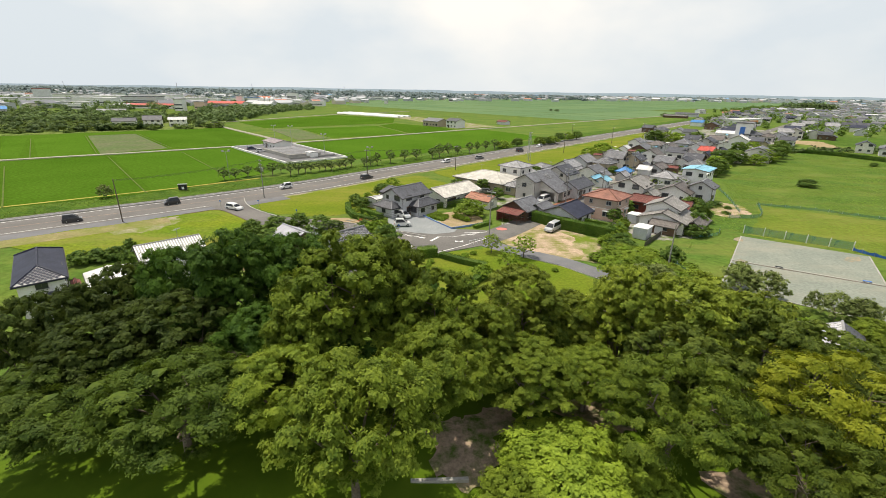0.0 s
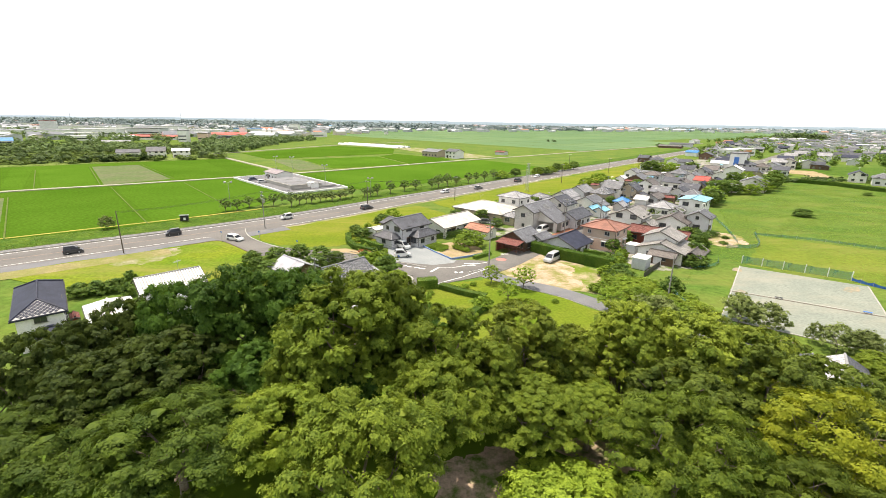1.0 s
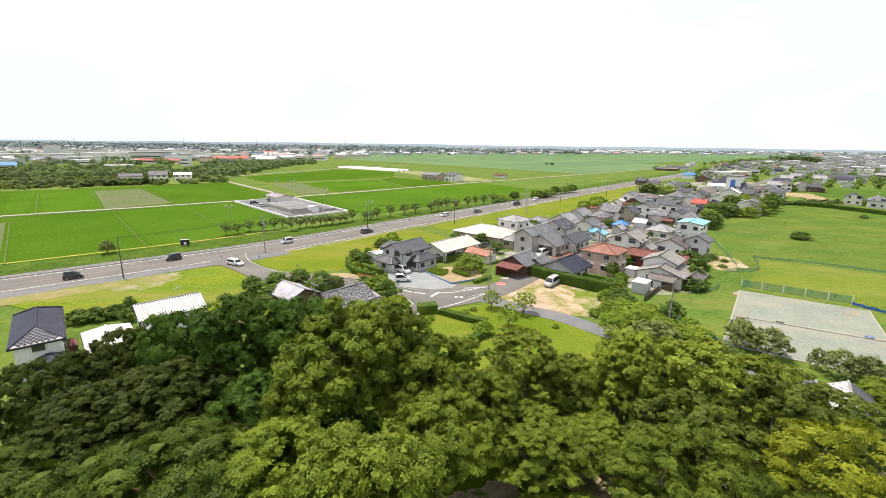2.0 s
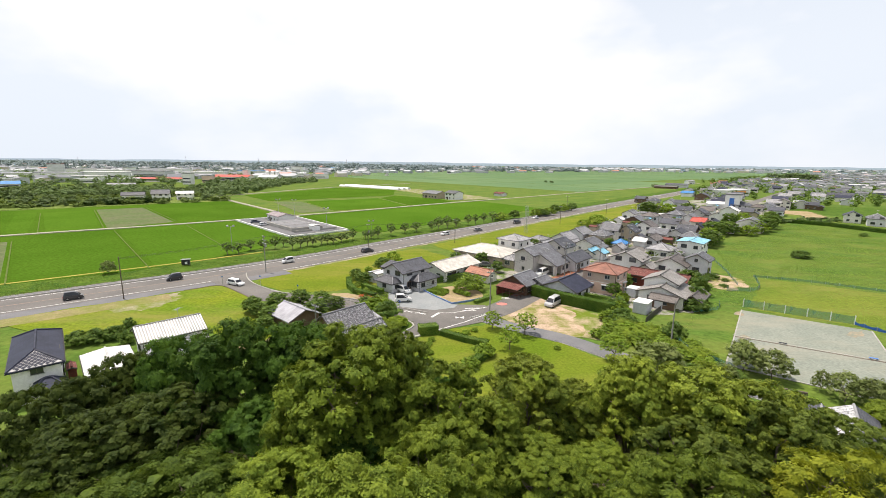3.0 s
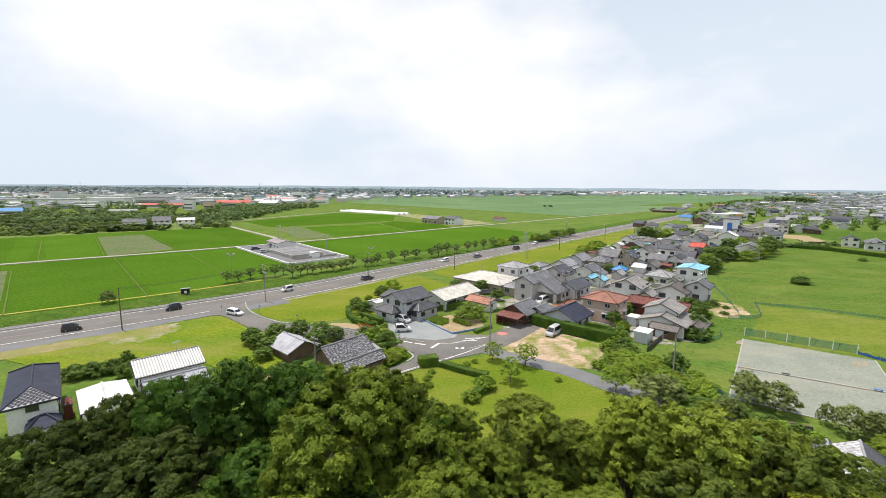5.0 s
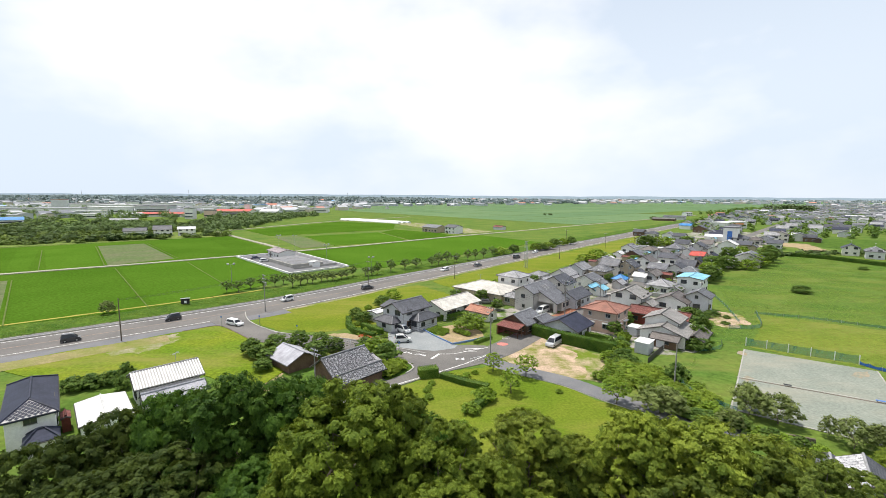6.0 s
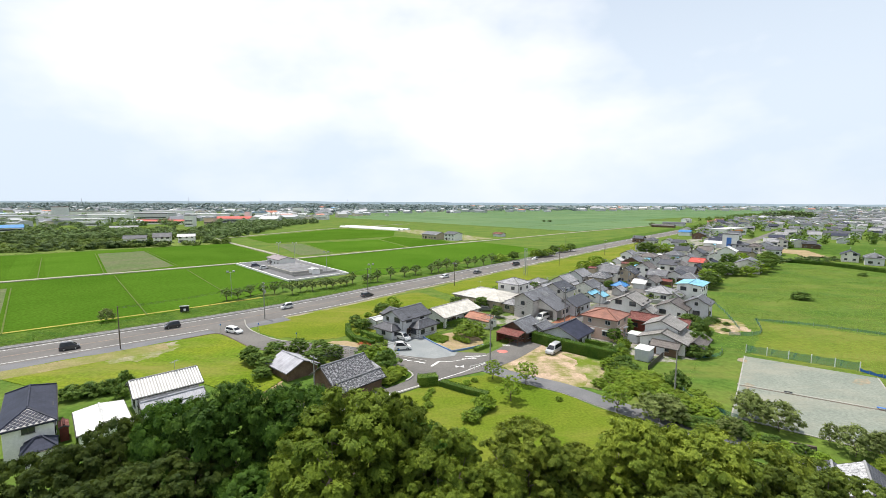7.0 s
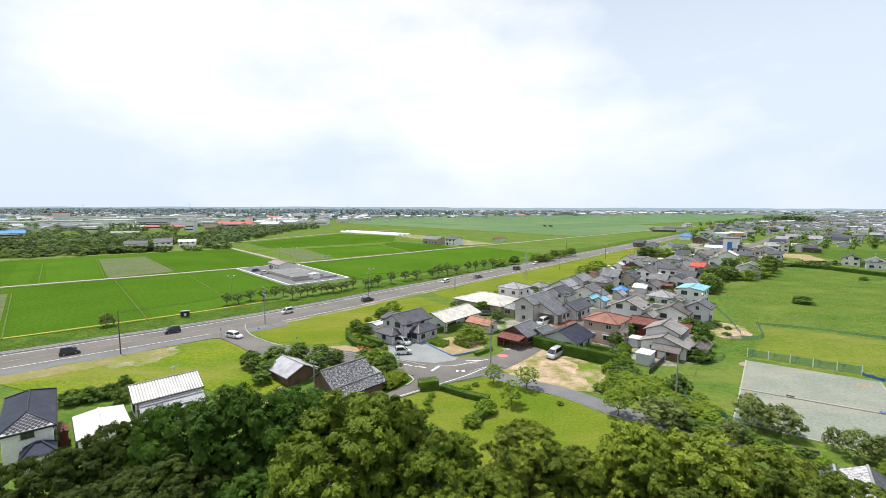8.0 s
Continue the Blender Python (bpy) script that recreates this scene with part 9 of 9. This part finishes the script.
e = far_building(181, 287, 8, 8, 11, 50, W_WHITE, R_LIGHT, "tall narrow white building with a blue face", True, 3, "shop_house", "house")
bm = B()
box(bm, -4.2, -4.0, -1.0, 1.6, 1.0, 9.0)
part("blue_face", bm, BLUE_P, e, "blue sheet panel on the wall")
big = far_building(-300, -900, 60, 30, 9, 0, W_WHITE, R_LIGHT, "far pale flat-roofed factory", True, 1)
for i, (x, y) in enumerate(scatter(rgd, [(-1500, 1000), (-700, 760), (-400, 760), (0, 1700), (500, 2400), (-2400, 2500)], 16, 60)):
    copy_thing(big, pose(x, y, 0, 0, 0, rgd.uniform(-15, 15)))
for o in protos + [big]:
    for c in (*o.children_recursive, o):
        bpy.data.objects.remove(c)
for x, y, hgt in ((-2000, 2340, 44), (-1390, 2300, 50), (-1010, 2300, 44), (-560, 2340, 42)):
    e = thing("radio_mast", "thin steel mast on the horizon", "mast", pose(x, y, 0), "far masts")
    part("shaft", tube(B(), (0, 0, 0), (0, 0, hgt), 1.3, 0.5, 5), STEEL, e)
    part("platform", tube(B(), (0, 0, hgt * 0.8), (0, 0, hgt * 0.83), 1.9, 1.9, 8), STEEL, e)


# ---------------------------------------------------------------- the far town, too far off to count
def town_mat(name, stops):
    m = mat(name, (0.5, 0.5, 0.5), None, 0.8, 0.02, 0.4, 0.0, 0, 0.1, 0, 0.1)
    n, l = m.node_tree.nodes, m.node_tree.links
    g = n.new("ShaderNodeNewGeometry")
    r = n.new("ShaderNodeValToRGB")
    r.color_ramp.interpolation = "CONSTANT"
    while len(r.color_ramp.elements) < len(stops):
        r.color_ramp.elements.new(0.5)
    for k, (p, c) in enumerate(stops):
        r.color_ramp.elements[k].position = p
        r.color_ramp.elements[k].color = (*c, 1)
    l.new(g.outputs["Random Per Island"], r.inputs["Fac"])
    l.new(r.outputs["Color"], n["Principled BSDF"].inputs["Base Color"])
    return m


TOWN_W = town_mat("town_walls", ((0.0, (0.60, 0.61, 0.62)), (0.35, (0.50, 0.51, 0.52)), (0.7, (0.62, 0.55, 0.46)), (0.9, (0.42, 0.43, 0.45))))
# Roof greys lifted towards pale blue, so the ramp includes distance haze.
TOWN_R = town_mat("hazy_town_roofs", ((0.0, (0.20, 0.21, 0.23)), (0.3, (0.33, 0.34, 0.36)), (0.6, (0.45, 0.46, 0.48)), (0.86, (0.60, 0.61, 0.62)), (0.92, (0.20, 0.38, 0.62)), (0.95, (0.48, 0.22, 0.16))))


VILLAGE_R = town_mat("village_roofs", ((0.0, (0.10, 0.105, 0.12)), (0.35, (0.17, 0.175, 0.19)), (0.65, (0.26, 0.265, 0.28)), (0.86, (0.50, 0.50, 0.52)), (0.93, (0.22, 0.32, 0.46)), (0.97, (0.32, 0.18, 0.14))))


def town(name, pts, rg, size, hgt, label, spread=0.5, roofs=None):
    """Small gabled buildings by the hundred: walls as one mesh, roofs as another."""
    wall, roof, wf, rf = [], [], [], []
    for x, y in pts:
        a = math.radians(50 + rg.choice((0, 90)) + rg.uniform(-8, 8))
        s = rg.uniform(1 - spread, 1 + spread)
        L, W, h = size * s * rg.uniform(0.9, 1.6) / 2, size * s * 0.8 / 2, hgt * rg.uniform(0.7, 1.4)
        rise = W * rg.uniform(0.1, 0.5)
        c, d = math.cos(a), math.sin(a)

        def at(u, v, z):
            return (x + c * u - d * v, y + d * u + c * v, z)

        k = len(wall)
        wall += [at(-L, -W, -0.3), at(L, -W, -0.3), at(L, W, -0.3), at(-L, W, -0.3), at(-L, -W, h), at(L, -W, h), at(L, W, h), at(-L, W, h), at(-L, 0, h + rise), at(L, 0, h + rise)]
        wf += [(k, k + 1, k + 5, k + 4), (k + 1, k + 2, k + 6, k + 9, k + 5), (k + 2, k + 3, k + 7, k + 6), (k + 3, k, k + 4, k + 8, k + 7)]
        k = len(roof)
        o = 0.5
        roof += [at(-L - o, -W - o, h - 0.1), at(L + o, -W - o, h - 0.1), at(L + o, 0, h + rise + 0.15), at(-L - o, 0, h + rise + 0.15), at(L + o, W + o, h - 0.1), at(-L - o, W + o, h - 0.1)]
        rf += [(k, k + 1, k + 2, k + 3), (k + 3, k + 2, k + 4, k + 5)]
    e = tagged(new(name), label, "buildings", kind="stuff")
    for nm, v, f, m in (("walls", wall, wf, TOWN_W), ("roofs", roof, rf, roofs or TOWN_R)):
        me = bpy.data.meshes.new(nm)
        me.from_pydata(v, [], f)
        me.materials.append(m)
        link(nm, me, None, e)
    return e


def sown(rg, poly, n):
    out = []
    xs_, ys_ = [p[0] for p in poly], [p[1] for p in poly]
    while len(out) < n:
        p = (rg.uniform(min(xs_), max(xs_)), rg.uniform(min(ys_), max(ys_)))
        if inside(p, poly):
            out.append(p)
    return out


town("far_town", sown(rgd, [(-900, 640), (-520, 500), (-420, 520), (-260, 700), (-160, 900), (-300, 1500), (-1500, 1400)], 420), rgd, 14, 5.0, "dense town of small buildings and sheds far off, roofs paled with haze", 0.6)
town("far_town", sown(rgd, [(-1600, 1300), (-200, 1100), (700, 1700), (1600, 1800), (3000, 2600), (2900, 3300), (-3300, 3300), (-3000, 2300)], 1700), rgd, 17, 5.0, "far towns along the horizon, roofs paled with haze", 0.7)
town("far_village", sown(rgd, [(430, 480), (900, 860), (1700, 1600), (1500, 1800), (760, 1080), (400, 680)], 760), rgd, 8.5, 4.4, "grey far village houses along the road", 0.3, VILLAGE_R)
wood("far_woods", sown(rgd, [(-2400, 1600), (0, 1500), (-100, 2600), (-900, 3300), (-3300, 3300)], 560), rgd, 10, 24, 6.5, 4, "far belts of trees along the horizon, tinted pale with haze", L_HAZED)
wood("far_woods", sown(rgd, [(0, 1700), (1500, 1900), (3000, 2600), (2900, 3300), (-600, 3300)], 220), rgd, 4, 20, 5.0, 4, "far belts of trees along the horizon, tinted pale with haze", L_HAZED)
